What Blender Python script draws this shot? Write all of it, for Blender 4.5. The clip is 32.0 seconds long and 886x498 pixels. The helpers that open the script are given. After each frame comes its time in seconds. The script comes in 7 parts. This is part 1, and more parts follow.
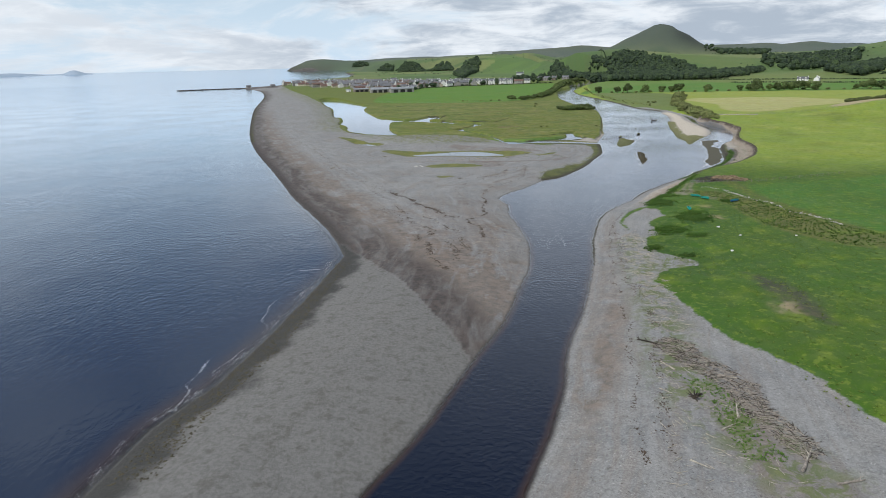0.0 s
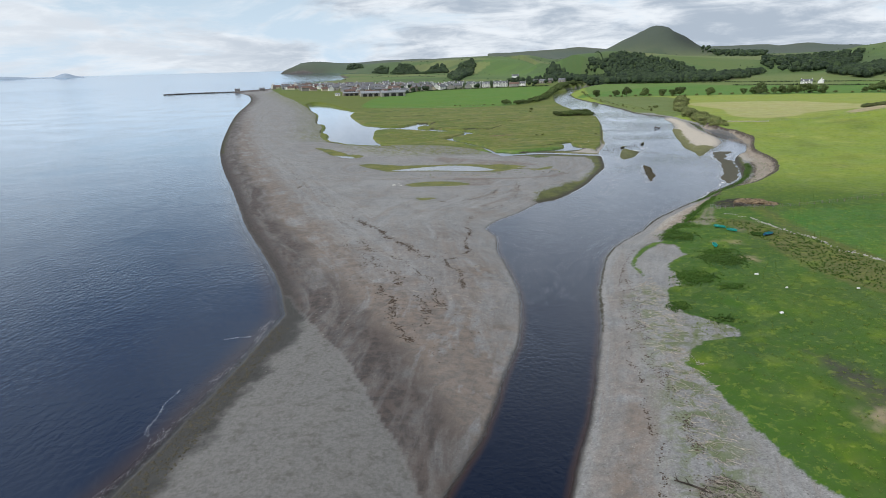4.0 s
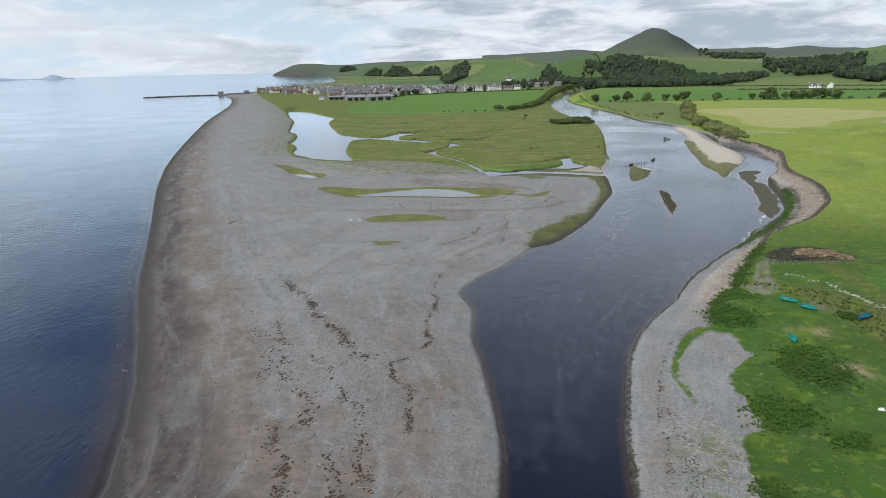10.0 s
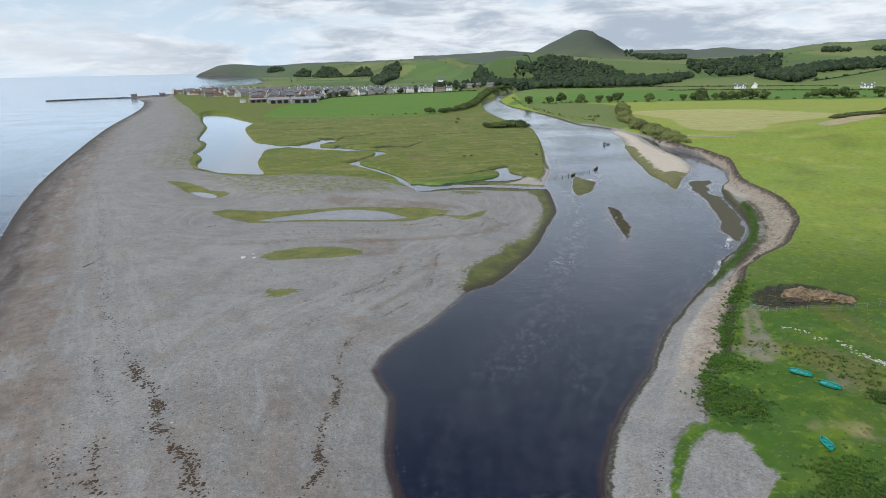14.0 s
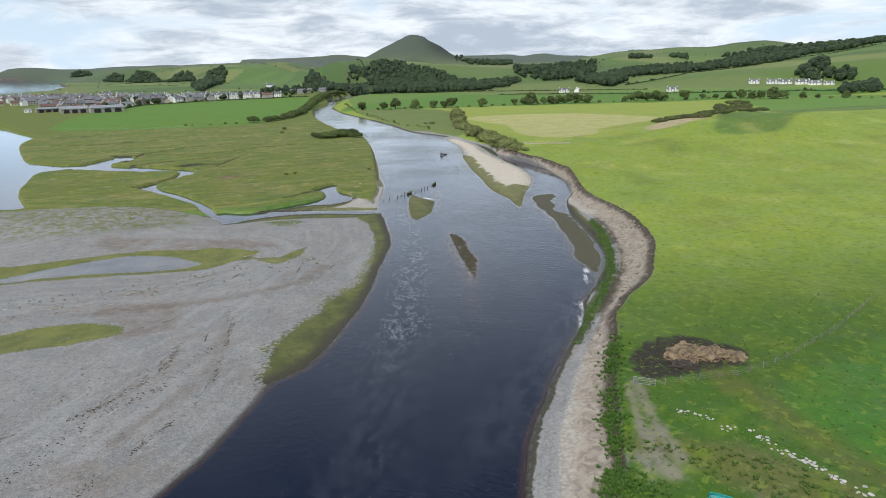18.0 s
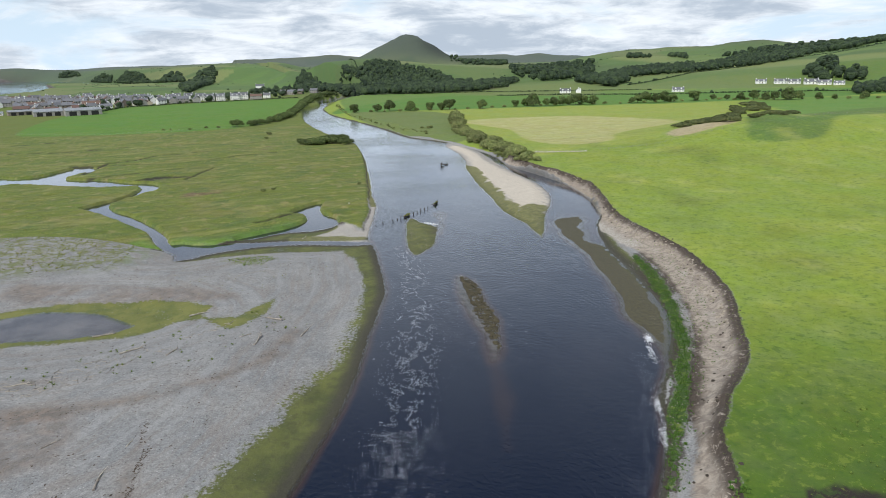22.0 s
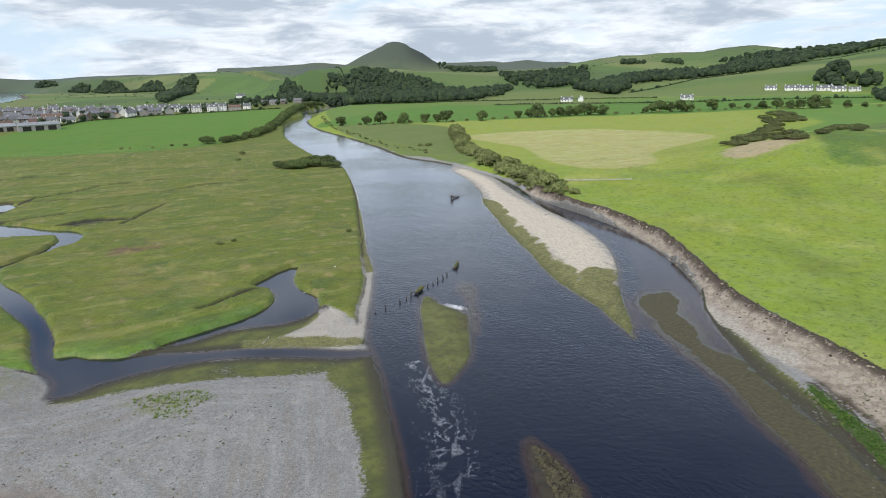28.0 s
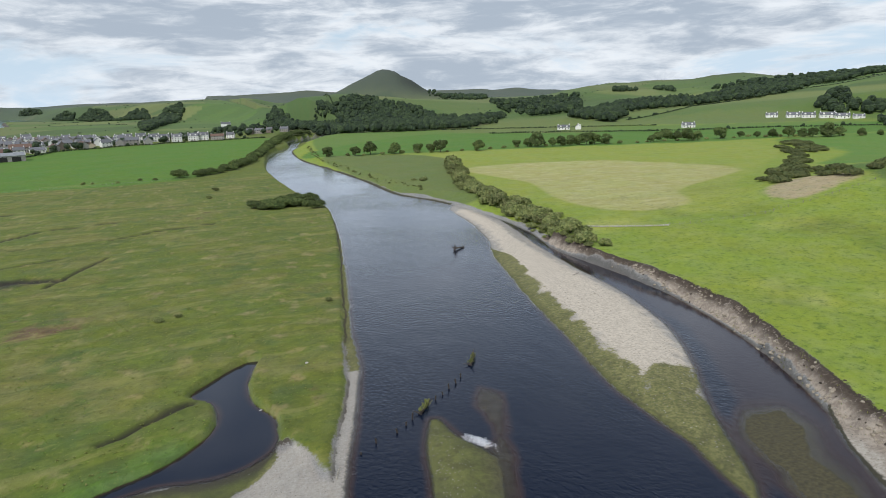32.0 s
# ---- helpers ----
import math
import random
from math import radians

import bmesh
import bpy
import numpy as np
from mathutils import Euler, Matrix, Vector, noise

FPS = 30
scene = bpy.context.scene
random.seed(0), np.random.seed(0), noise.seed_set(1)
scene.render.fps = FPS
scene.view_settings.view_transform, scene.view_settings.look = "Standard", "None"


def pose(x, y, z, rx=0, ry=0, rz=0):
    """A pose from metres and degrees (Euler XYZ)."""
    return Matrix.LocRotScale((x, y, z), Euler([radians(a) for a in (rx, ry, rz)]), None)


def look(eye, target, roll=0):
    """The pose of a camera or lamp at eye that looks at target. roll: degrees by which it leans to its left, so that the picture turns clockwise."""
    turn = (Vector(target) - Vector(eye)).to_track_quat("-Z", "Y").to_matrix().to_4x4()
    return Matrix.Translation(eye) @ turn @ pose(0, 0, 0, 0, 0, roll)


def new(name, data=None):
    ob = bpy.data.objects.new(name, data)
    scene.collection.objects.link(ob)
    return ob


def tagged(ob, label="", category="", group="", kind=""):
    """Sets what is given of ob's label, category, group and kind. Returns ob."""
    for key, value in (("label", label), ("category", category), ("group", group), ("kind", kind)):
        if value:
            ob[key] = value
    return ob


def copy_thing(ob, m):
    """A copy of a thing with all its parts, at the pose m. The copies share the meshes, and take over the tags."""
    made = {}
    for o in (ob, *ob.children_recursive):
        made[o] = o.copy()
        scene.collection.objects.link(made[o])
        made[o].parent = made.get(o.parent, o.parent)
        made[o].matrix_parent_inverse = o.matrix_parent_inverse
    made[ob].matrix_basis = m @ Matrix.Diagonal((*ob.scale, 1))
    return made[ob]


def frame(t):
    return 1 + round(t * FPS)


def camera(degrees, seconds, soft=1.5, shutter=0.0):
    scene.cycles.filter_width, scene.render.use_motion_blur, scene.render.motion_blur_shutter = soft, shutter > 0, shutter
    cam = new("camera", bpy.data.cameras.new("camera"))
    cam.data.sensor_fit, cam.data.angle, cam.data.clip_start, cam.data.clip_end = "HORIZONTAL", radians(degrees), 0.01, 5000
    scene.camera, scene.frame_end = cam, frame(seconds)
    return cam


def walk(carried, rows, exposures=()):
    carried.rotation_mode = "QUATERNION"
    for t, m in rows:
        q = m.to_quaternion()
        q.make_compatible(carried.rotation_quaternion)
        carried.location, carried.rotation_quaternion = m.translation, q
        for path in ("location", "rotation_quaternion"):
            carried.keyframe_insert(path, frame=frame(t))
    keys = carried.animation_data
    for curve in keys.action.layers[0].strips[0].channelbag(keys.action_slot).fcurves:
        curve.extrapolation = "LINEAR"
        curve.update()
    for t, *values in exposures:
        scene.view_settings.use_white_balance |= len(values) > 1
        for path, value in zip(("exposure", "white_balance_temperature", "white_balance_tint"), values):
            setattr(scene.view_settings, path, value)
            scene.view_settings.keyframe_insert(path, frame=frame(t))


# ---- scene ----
cam = camera(70.51, 32.0, soft=0.8)
PATH = [
    (0.0, look((-0.00, -0.00, 50.00), (0.00, 95.84, 21.46), -1.39)),
    (0.5, look((0.85, 4.61, 50.12), (0.88, 100.46, 21.60), -1.41)),
    (1.0, look((1.64, 9.22, 50.23), (1.73, 105.08, 21.75), -1.44)),
    (1.5, look((2.42, 13.84, 50.34), (2.57, 109.72, 21.92), -1.47)),
    (2.0, look((3.19, 18.50, 50.48), (3.42, 114.39, 22.09), -1.49)),
    (2.5, look((3.99, 23.21, 50.64), (4.29, 119.11, 22.30), -1.51)),
    (3.0, look((4.84, 27.96, 50.81), (5.23, 123.87, 22.51), -1.52)),
    (3.5, look((5.69, 32.72, 50.93), (6.14, 128.63, 22.64), -1.53)),
    (5.5, look((9.13, 52.22, 50.78), (9.84, 148.18, 22.65), -1.41)),
    (6.0, look((9.87, 56.92, 50.76), (10.66, 152.89, 22.66), -1.39)),
    (6.5, look((10.73, 61.57, 50.78), (11.57, 157.54, 22.70), -1.36)),
    (7.0, look((11.58, 66.16, 50.82), (12.43, 162.14, 22.74), -1.35)),
    (7.5, look((12.41, 70.82, 50.91), (13.29, 166.80, 22.86), -1.34)),
    (8.0, look((13.22, 75.55, 51.03), (14.15, 171.54, 22.99), -1.34)),
    (8.5, look((13.99, 80.28, 51.12), (14.99, 176.26, 23.09), -1.35)),
    (9.0, look((14.70, 84.91, 51.14), (15.76, 180.90, 23.11), -1.37)),
    (9.5, look((15.41, 89.54, 51.16), (16.51, 185.53, 23.16), -1.39)),
    (10.0, look((16.12, 94.16, 51.20), (17.32, 190.16, 23.22), -1.37)),
    (10.5, look((16.83, 98.81, 51.23), (18.11, 194.81, 23.27), -1.34)),
    (11.0, look((17.52, 103.50, 51.22), (18.89, 199.51, 23.29), -1.31)),
    (11.5, look((18.25, 108.19, 51.18), (19.71, 204.20, 23.24), -1.30)),
    (12.0, look((19.15, 112.86, 51.13), (20.64, 208.88, 23.23), -1.27)),
    (12.5, look((20.05, 117.60, 51.06), (21.52, 213.63, 23.20), -1.25)),
    (13.0, look((20.82, 122.41, 51.00), (22.86, 218.42, 23.14), -1.25)),
    (13.5, look((21.88, 127.11, 51.00), (28.26, 222.90, 23.00), -1.30)),
    (14.0, look((22.75, 131.82, 51.01), (33.87, 227.14, 22.92), -1.33)),
    (14.5, look((23.91, 136.35, 51.07), (41.58, 230.65, 22.87), -1.35)),
    (15.0, look((25.21, 140.79, 51.12), (49.74, 233.52, 22.82), -1.38)),
    (15.5, look((26.79, 145.35, 51.16), (57.34, 236.24, 22.76), -1.42)),
    (17.5, look((35.46, 164.18, 51.00), (69.72, 253.85, 22.96), -1.17)),
    (18.0, look((37.79, 168.80, 51.00), (72.35, 258.37, 23.03), -1.15)),
    (18.5, look((40.00, 173.41, 50.99), (74.68, 262.95, 23.03), -1.13)),
    (19.0, look((41.98, 178.15, 51.00), (76.75, 267.66, 23.08), -1.12)),
    (19.5, look((43.68, 183.06, 50.95), (78.54, 272.51, 22.97), -1.12)),
    (20.0, look((45.25, 188.16, 50.89), (80.24, 277.56, 22.90), -1.11)),
    (20.5, look((46.71, 193.49, 50.82), (81.80, 282.85, 22.84), -1.11)),
    (21.0, look((48.07, 199.06, 50.72), (83.26, 288.39, 22.77), -1.13)),
    (21.5, look((49.41, 204.73, 50.62), (84.69, 294.03, 22.67), -1.18)),
    (22.0, look((50.66, 210.52, 50.53), (86.00, 299.78, 22.56), -1.23)),
    (22.5, look((51.84, 216.35, 50.52), (87.31, 305.58, 22.58), -1.26)),
    (23.0, look((52.98, 222.18, 50.53), (88.58, 311.36, 22.59), -1.29)),
    (23.5, look((54.10, 228.03, 50.53), (89.82, 317.15, 22.55), -1.34)),
    (24.0, look((55.30, 233.98, 50.50), (91.14, 323.05, 22.52), -1.37)),
    (24.5, look((56.68, 239.92, 50.46), (92.72, 328.90, 22.47), -1.38)),
    (25.0, look((58.20, 245.81, 50.42), (94.38, 334.73, 22.43), -1.38)),
    (25.5, look((59.92, 251.55, 50.44), (96.26, 340.43, 22.48), -1.36)),
    (27.5, look((66.50, 273.80, 51.14), (103.35, 362.54, 23.43), -1.53)),
    (28.0, look((68.11, 279.68, 51.18), (105.32, 368.49, 24.21), -1.54)),
    (28.5, look((69.77, 285.60, 51.23), (107.40, 374.68, 25.76), -1.52)),
    (29.0, look((71.34, 291.26, 51.15), (109.20, 380.37, 26.14), -1.51)),
    (29.5, look((72.98, 296.87, 51.14), (111.07, 386.06, 26.77), -1.50)),
    (30.0, look((74.67, 302.49, 51.22), (113.12, 391.79, 27.84), -1.50)),
    (30.5, look((76.44, 307.95, 51.23), (115.11, 397.18, 27.95), -1.51)),
    (31.0, look((78.41, 313.31, 51.26), (117.22, 402.49, 28.00), -1.55)),
    (31.5, look((80.47, 318.60, 51.35), (119.46, 407.71, 28.15), -1.60)),
    (32.0, look((82.52, 323.68, 51.46), (121.66, 412.76, 28.41), -1.62)),
]
walk(cam, PATH, [(0.0, -0.12), (13.0, -0.13), (16.0, -0.02), (20.0, 0.04), (27.5, 0.08), (29.0, -0.06), (30.0, -0.14), (32.0, -0.15)])

# ---- sky and sun ----
SUN_EL, SUN_AZ = radians(48), radians(-125)      # azimuth clockwise from +y
world = bpy.data.worlds.new("sky")
scene.world = world
world.use_nodes = True
wt = world.node_tree
wt.nodes.clear()


class Nodes:
    """Small helper to wire node trees."""

    def __init__(self, tree):
        self.t = tree

    def put(self, kind, ins=None, op="", clamp=False, blend="", attribute=""):
        n = self.t.nodes.new(kind)
        if op:
            n.operation, n.use_clamp = op, clamp
        if blend:
            n.data_type, n.blend_type = "RGBA", blend
        if attribute:
            n.attribute_name = attribute
        if kind == "ShaderNodeMapRange":
            n.interpolation_type = "SMOOTHSTEP"
        for k, v in (ins or {}).items():
            if isinstance(v, bpy.types.NodeSocket):
                self.t.links.new(v, n.inputs[k])
            else:
                n.inputs[k].default_value = v
        return n

    def math(self, op, a, b=0.0, clamp=False):
        return self.put("ShaderNodeMath", {0: a, 1: b}, op, clamp).outputs[0]

    def mix(self, fac, a, b, blend="MIX"):
        n = self.put("ShaderNodeMix", None, blend=blend)
        for i, v in ((0, fac), (6, a), (7, b)):
            if isinstance(v, bpy.types.NodeSocket):
                self.t.links.new(v, n.inputs[i])
            else:
                n.inputs[i].default_value = v if i == 0 else (*v, 1) if len(v) == 3 else v
        return n.outputs[2]

    def noise(self, vec, scale, detail=4.0, rough=0.55, dist=0.0):
        return self.put("ShaderNodeTexNoise", {"Vector": vec, "Scale": scale, "Detail": detail, "Roughness": rough, "Distortion": dist}).outputs[0]

    def ramp(self, fac, lo, hi, a=0.0, b=1.0):
        return self.put("ShaderNodeMapRange", {0: fac, 1: lo, 2: hi, 3: a, 4: b}).outputs[0]

    def attr(self, name, out=2):
        return self.put("ShaderNodeAttribute", None, attribute=name).outputs[out]

    def vec(self, v, sx, sy, sz):
        return self.put("ShaderNodeMapping", {0: v, 3: (sx, sy, sz)}).outputs[0]


w = Nodes(wt)
direction = w.put("ShaderNodeTexCoord").outputs["Generated"]
nishita = w.put("ShaderNodeTexSky")
nishita.sky_type, nishita.sun_disc, nishita.sun_elevation, nishita.sun_rotation = "NISHITA", False, SUN_EL, SUN_AZ
nishita.air_density, nishita.dust_density, nishita.ozone_density = 1.0, 1.2, 1.5
sep = w.put("ShaderNodeSeparateXYZ", {0: direction})
up = w.math("MAXIMUM", sep.outputs[2], 0.0)
big = w.noise(w.vec(direction, 3.2, 3.2, 13.5), 1.0, 7.0, 0.58, 0.5)
fine = w.noise(w.vec(direction, 11.0, 11.0, 52), 1.0, 7.0, 0.60, 0.4)
# the cloud deck is thinner over the sea
side = w.ramp(w.math("ADD", sep.outputs[0], w.math("MULTIPLY", sep.outputs[1], -0.12)), -0.75, 0.1)
cover_amount = w.math("MULTIPLY", w.ramp(w.math("ADD", big, w.math("MULTIPLY", side, 0.13)), 0.46, 0.60), w.ramp(up, 0.32, 0.8, 1.0, 0.40))
body = w.math("ADD", w.math("MULTIPLY", big, 0.55), w.math("MULTIPLY", fine, 0.45))
shade = w.ramp(body, 0.42, 0.60)
murk = w.math("MULTIPLY", shade, w.ramp(side, 0.0, 0.8, 0.35, 1.0))
cloud = w.mix(murk, (1.04, 1.09, 1.15), (0.50, 0.58, 0.69))
blue = w.mix(1.0, nishita.outputs[0], (0.095, 0.10, 0.105), "MULTIPLY")
glow = w.ramp(up, 0.0, 0.36, 0.95, 0.0)
blue = w.mix(glow, blue, (0.74, 0.92, 1.10))
sky_colour = w.mix(w.math("MULTIPLY", cover_amount, 0.9), blue, cloud)
w.put("ShaderNodeOutputWorld", {0: w.put("ShaderNodeBackground", {0: sky_colour, 1: 0.92}).outputs[0]})

sun = new("sun", bpy.data.lights.new("sun", "SUN"))
sun.data.energy, sun.data.angle, sun.data.color = 3.0, radians(5), (1.0, 0.975, 0.93)
sun_from = Vector((math.sin(SUN_AZ) * math.cos(SUN_EL), math.cos(SUN_AZ) * math.cos(SUN_EL), math.sin(SUN_EL)))
sun.matrix_world = look(sun_from * 500, (0, 0, 0))


# ---- plan: outlines in metres, x to the right of the flight, y along it ----
SHORE = [(-70, -900), (-58, -200), (-48, 20), (-45, 65), (-43, 80), (-38, 92), (-34, 112), (-30, 140), (-27, 163), (-32, 180), (-41, 203), (-57, 239), (-67, 265),
         (-80, 300), (-111, 380), (-137, 456), (-167, 560), (-227, 787), (-300, 1105), (-371, 1342), (-440, 1500), (-475, 1570), (-430, 1690), (-340, 1900),
         (-310, 2095), (-335, 2600), (-480, 3300), (-600, 3900), (-760, 4080), (-960, 4105), (-1000, 4300), (-900, 6800)]
RIVER_WEST = [(-55, -400), (-40, -60), (-26, 20), (-18, 50), (-11, 64), (-3, 80), (6, 102), (12, 116), (17, 133), (22, 151), (24.5, 172), (24, 190), (23, 208),
              (24, 222), (21.5, 232), (26, 242), (34, 252), (45, 269), (51, 272), (58, 281), (68, 298), (83, 331), (89, 344), (94, 366), (97, 383), (98, 392),
              (100, 399), (107, 418), (113, 435), (117, 454), (128, 498), (145, 573), (156, 642), (153, 692), (154, 772), (160, 859), (188, 1012), (226, 1112),
              (236, 1183), (262, 1266), (330, 1340), (420, 1370)]
RIVER_EAST = [(425, 1350), (345, 1315), (282, 1245), (250, 1180), (234, 1107), (214, 1034), (201, 919), (203, 824), (204, 735), (201, 659), (209, 628), (213, 600),
              (214, 560), (211, 530), (207, 517), (203, 497), (203, 476), (202, 452), (198, 434), (193, 416), (185, 397), (177, 384), (170, 376), (164, 366),
              (157, 352), (150, 333), (139, 307), (127, 292), (113, 279), (108, 271), (94, 256.5), (84, 245), (77, 237), (69, 224), (60, 213), (52.5, 201),
              (47, 187), (43, 174), (40, 159), (37, 148), (30, 124), (22, 102), (18, 87), (13, 72), (9, 63), (3, 45), (-8, 20), (-18, -60), (-20, -400)]
BAR = [(146.2, 370), (150.8, 375.9), (157.8, 388), (164.4, 397.9), (175.7, 413), (185.2, 431.8), (191.9, 454.6), (194.6, 471.5), (197.8, 491.4), (201.5, 508.6), (208, 534),
       (214, 560), (215, 606), (207, 598), (199, 557), (190, 527), (181.6, 506.9), (167.7, 463.8), (159.4, 433), (153.2, 410.2), (151.2, 396.7), (150.6, 387.7), (148, 378.5)]
BAR_TOP = [(155.9, 407.2), (160.5, 402.6), (159.2, 397), (171.5, 408.4), (182.2, 428.1), (188.6, 450), (194, 485), (199.4, 520), (207, 545), (214, 590), (206, 590), (199, 552), (188, 515),
           (177.7, 494.6), (167.6, 446.3), (161, 421.8)]
ISLET = [(118.2, 411.8), (119.3, 411.3), (119.5, 405), (121, 401.6), (122.2, 396.1), (119.2, 388.9), (114.7, 378.7), (110.9, 374.1), (106.3, 369.7), (105.2, 369.3), (105.3, 373.9), (106.5, 380.4),
         (109.7, 390.9), (114.1, 403.4)]
SHOAL_EAST = [(160.4, 386.6), (165.4, 389.6), (171, 388), (169.7, 382.6), (164.3, 376.5), (161.9, 368.9), (157.3, 361.1), (158, 355), (153, 341), (147, 326), (139, 308), (131, 297), (126, 291), (124.4, 288.7),
              (127.2, 296.4), (130.3, 308.8), (135.9, 321), (142, 335), (147.9, 352.2), (150.3, 361.2), (154.1, 374.2)]
SHOAL_MID = [(106.5, 345.8), (110.1, 349), (112.1, 343.2), (109.7, 333.3), (106.5, 319.8), (102.3, 309.2), (98.4, 302.9), (95.6, 301.7), (98.4, 311), (100.5, 322.5)]
SHOAL_ISLET = [(131, 419), (133, 414), (127, 401), (120, 386), (119, 390), (124, 402), (127, 413)]
LAGOON = [(-171, 934), (-166.3, 956.8), (-140.1, 915.8), (-113.1, 847.6), (-88.1, 782.6), (-85.7, 727.6), (-71.3, 659.2), (-57.8, 610.1), (-45.6, 594.8), (-31.8, 582.3), (-21.8, 586.7), (-8.9, 610.3),
          (3, 597.6), (-3.7, 584.5), (-8.8, 568.6), (9.7, 554.3), (21.7, 540.5), (31.6, 533.3), (35.5, 521.2), (33.2, 510.1), (27.7, 503.3), (21.5, 492.9), (17.7, 486.3), (20, 475.5), (28.1, 459.2),
          (35.4, 439.4), (40.1, 423.9), (41.7, 412), (44.6, 411.7), (47.8, 408.6), (52.3, 406.6), (56.7, 405.8), (64, 403.6), (68.6, 402), (75, 400), (84.2, 396), (93.1, 390.7), (98.8, 388),
          (99.6, 384.8), (92.2, 387), (83.5, 391.7), (74.7, 396.1), (65.8, 397.8), (57.3, 397.2), (51.8, 396.1), (49.2, 395.3), (48.6, 394), (44.7, 393.3), (42.4, 393.9), (42.7, 399.1), (37.1, 412.2),
          (35, 425.6), (32, 435), (24.9, 450.8), (16, 468.9), (8.6, 482), (8, 484), (15.6, 492.5), (23.2, 502), (27, 515.5), (26.5, 525.3), (6.9, 534.1), (-10, 547), (-27.7, 560.4), (-40.5, 558.2),
          (-42.4, 539), (-40.5, 509.4), (-37.5, 488.7), (-32.6, 469.2), (-27.2, 451.3), (-35.4, 453.1), (-48.4, 458.4), (-59.6, 470.7), (-67.3, 481.9), (-74.1, 504.1), (-76.4, 524.9), (-86.1, 551.3),
          (-88.5, 577.3), (-93.1, 607.8), (-104.8, 639), (-114, 688.3), (-124.7, 747.9), (-146.6, 826.7)]
POND = [(96.8, 451), (93.4, 451.2), (87.8, 446.6), (81.5, 438.6), (84.9, 434.8), (85.9, 428.3), (84.3, 423.6), (80, 419), (75.3, 416), (71, 414.3), (64.9, 411.8), (59.3, 408.8), (65.9, 408), (70.8, 410.2),
        (76, 411), (83.2, 409.6), (88.9, 410.7), (93, 414), (94.7, 418.3), (94.7, 424.6), (92.7, 429.6), (92.1, 437.5), (94.1, 444.8)]
POOL = [(-15.9, 353.1), (-8.8, 357.2), (-0.3, 360.4), (6.9, 363), (14.3, 363.8), (21.9, 361), (28, 357), (31.5, 352), (35, 346.8), (31, 344), (24, 345), (16, 347), (7.5, 349.5), (-2.9, 351), (-11.4, 350.7)]
POOL_SMALL = [(-56, 415.4), (-49.8, 414), (-41.7, 403.5), (-41.3, 398.3), (-47.5, 402.6)]
DITCHES = [[(46.5, 533.5, 0.4), (53.6, 551, 0.5), (60.8, 566.6, 0.3)], [(68.3, 425.6, 0.3), (71.1, 426.9, 0.5), (74.1, 429.7, 0.6), (81.8, 434.7, 0.8)], [(-2, 578, 1.1), (5, 614, 1.2), (20, 623, 1.2), (31, 638, 0.9), (66, 645, 0.5)], [(26, 543, 1.6), (38, 546, 3.0), (50, 541, 1.0)], [(2, 560, 0.9), (24, 566, 0.7), (48, 574, 0.4)],
           [(60, 600, 0.5), (80, 612, 0.6), (100, 616, 0.4)], [(-60, 700, 0.9), (-30, 690, 0.9), (10, 700, 0.5)],
           [(-12, 612, 1.6), (10, 604, 0.8), (30, 600, 0.4)], [(-70, 755, 1.4), (-40, 764, 0.6)]]
GRASS_WEST = [(97.2, 411.2), (97.8, 405.7), (98.7, 401.4), (101.3, 410.3), (105.3, 420), (110.4, 436), (115.2, 455), (126.4, 498.5), (144.6, 573.5), (157, 642), (154, 692), (155, 772), (161, 859), (189, 1012),
              (227, 1112), (237, 1183), (263, 1268), (331, 1342), (430, 1372), (430, 7000), (-1500, 7000), (-1050, 4200), (-960, 4108), (-760, 4095), (-585, 3900),
              (-465, 3300), (-320, 2600), (-300, 2095), (-325, 1900), (-380, 1600), (-310, 1330), (-262, 1180), (-205, 1010), (-190, 960), (-140, 800), (-95, 600),
              (-77, 500), (-50, 455), (-27, 446), (-13.5, 436), (1.7, 432), (13.4, 427), (25.2, 418.4), (33.4, 410.3), (39.7, 405.9), (45, 411.2), (48.1, 407.9), (52.5, 406), (59.5, 407.2), (65, 410.2), (71, 413),
              (85.8, 418.9), (93.3, 415.1), (95.1, 414.9)]
GRASS_EAST = [(62, -300), (62, 40), (59.2, 74), (57.6, 81.3), (57, 88.3), (54.2, 94.4), (50.1, 101.3), (49.3, 111.6), (48.3, 122.3), (47.3, 131.2), (49.3, 136), (53.3, 139.7), (57.8, 140.9), (61.9, 142.1), (61.6, 146),
              (58.8, 149.2), (54.9, 152), (53.2, 155.5), (54.2, 161), (55.8, 165.8), (58.1, 168.3), (60.7, 169.6), (62, 177.1), (61.9, 182.4), (65.4, 187.9), (70.7, 192.9), (70.6, 201.4), (66, 202.3),
              (69.8, 206.9), (74.8, 215.6), (84.1, 225.2), (91, 236.8), (101.2, 250.1), (106, 257), (112, 265), (119, 271), (131, 279), (144, 293), (154, 306), (164, 325), (169, 340), (171, 352),
              (176, 370), (187, 395), (194, 408), (198, 416), (203, 432), (205, 452), (205, 470), (206, 490), (210, 514), (216, 545), (217, 575), (216, 606), (211, 640),
              (204, 662), (206, 735), (205, 824), (203, 919), (216, 1034), (236, 1107), (252, 1178), (284, 1243), (347, 1312), (430, 1340), (430, 6900), (6900, 6900), (6900, -300)]


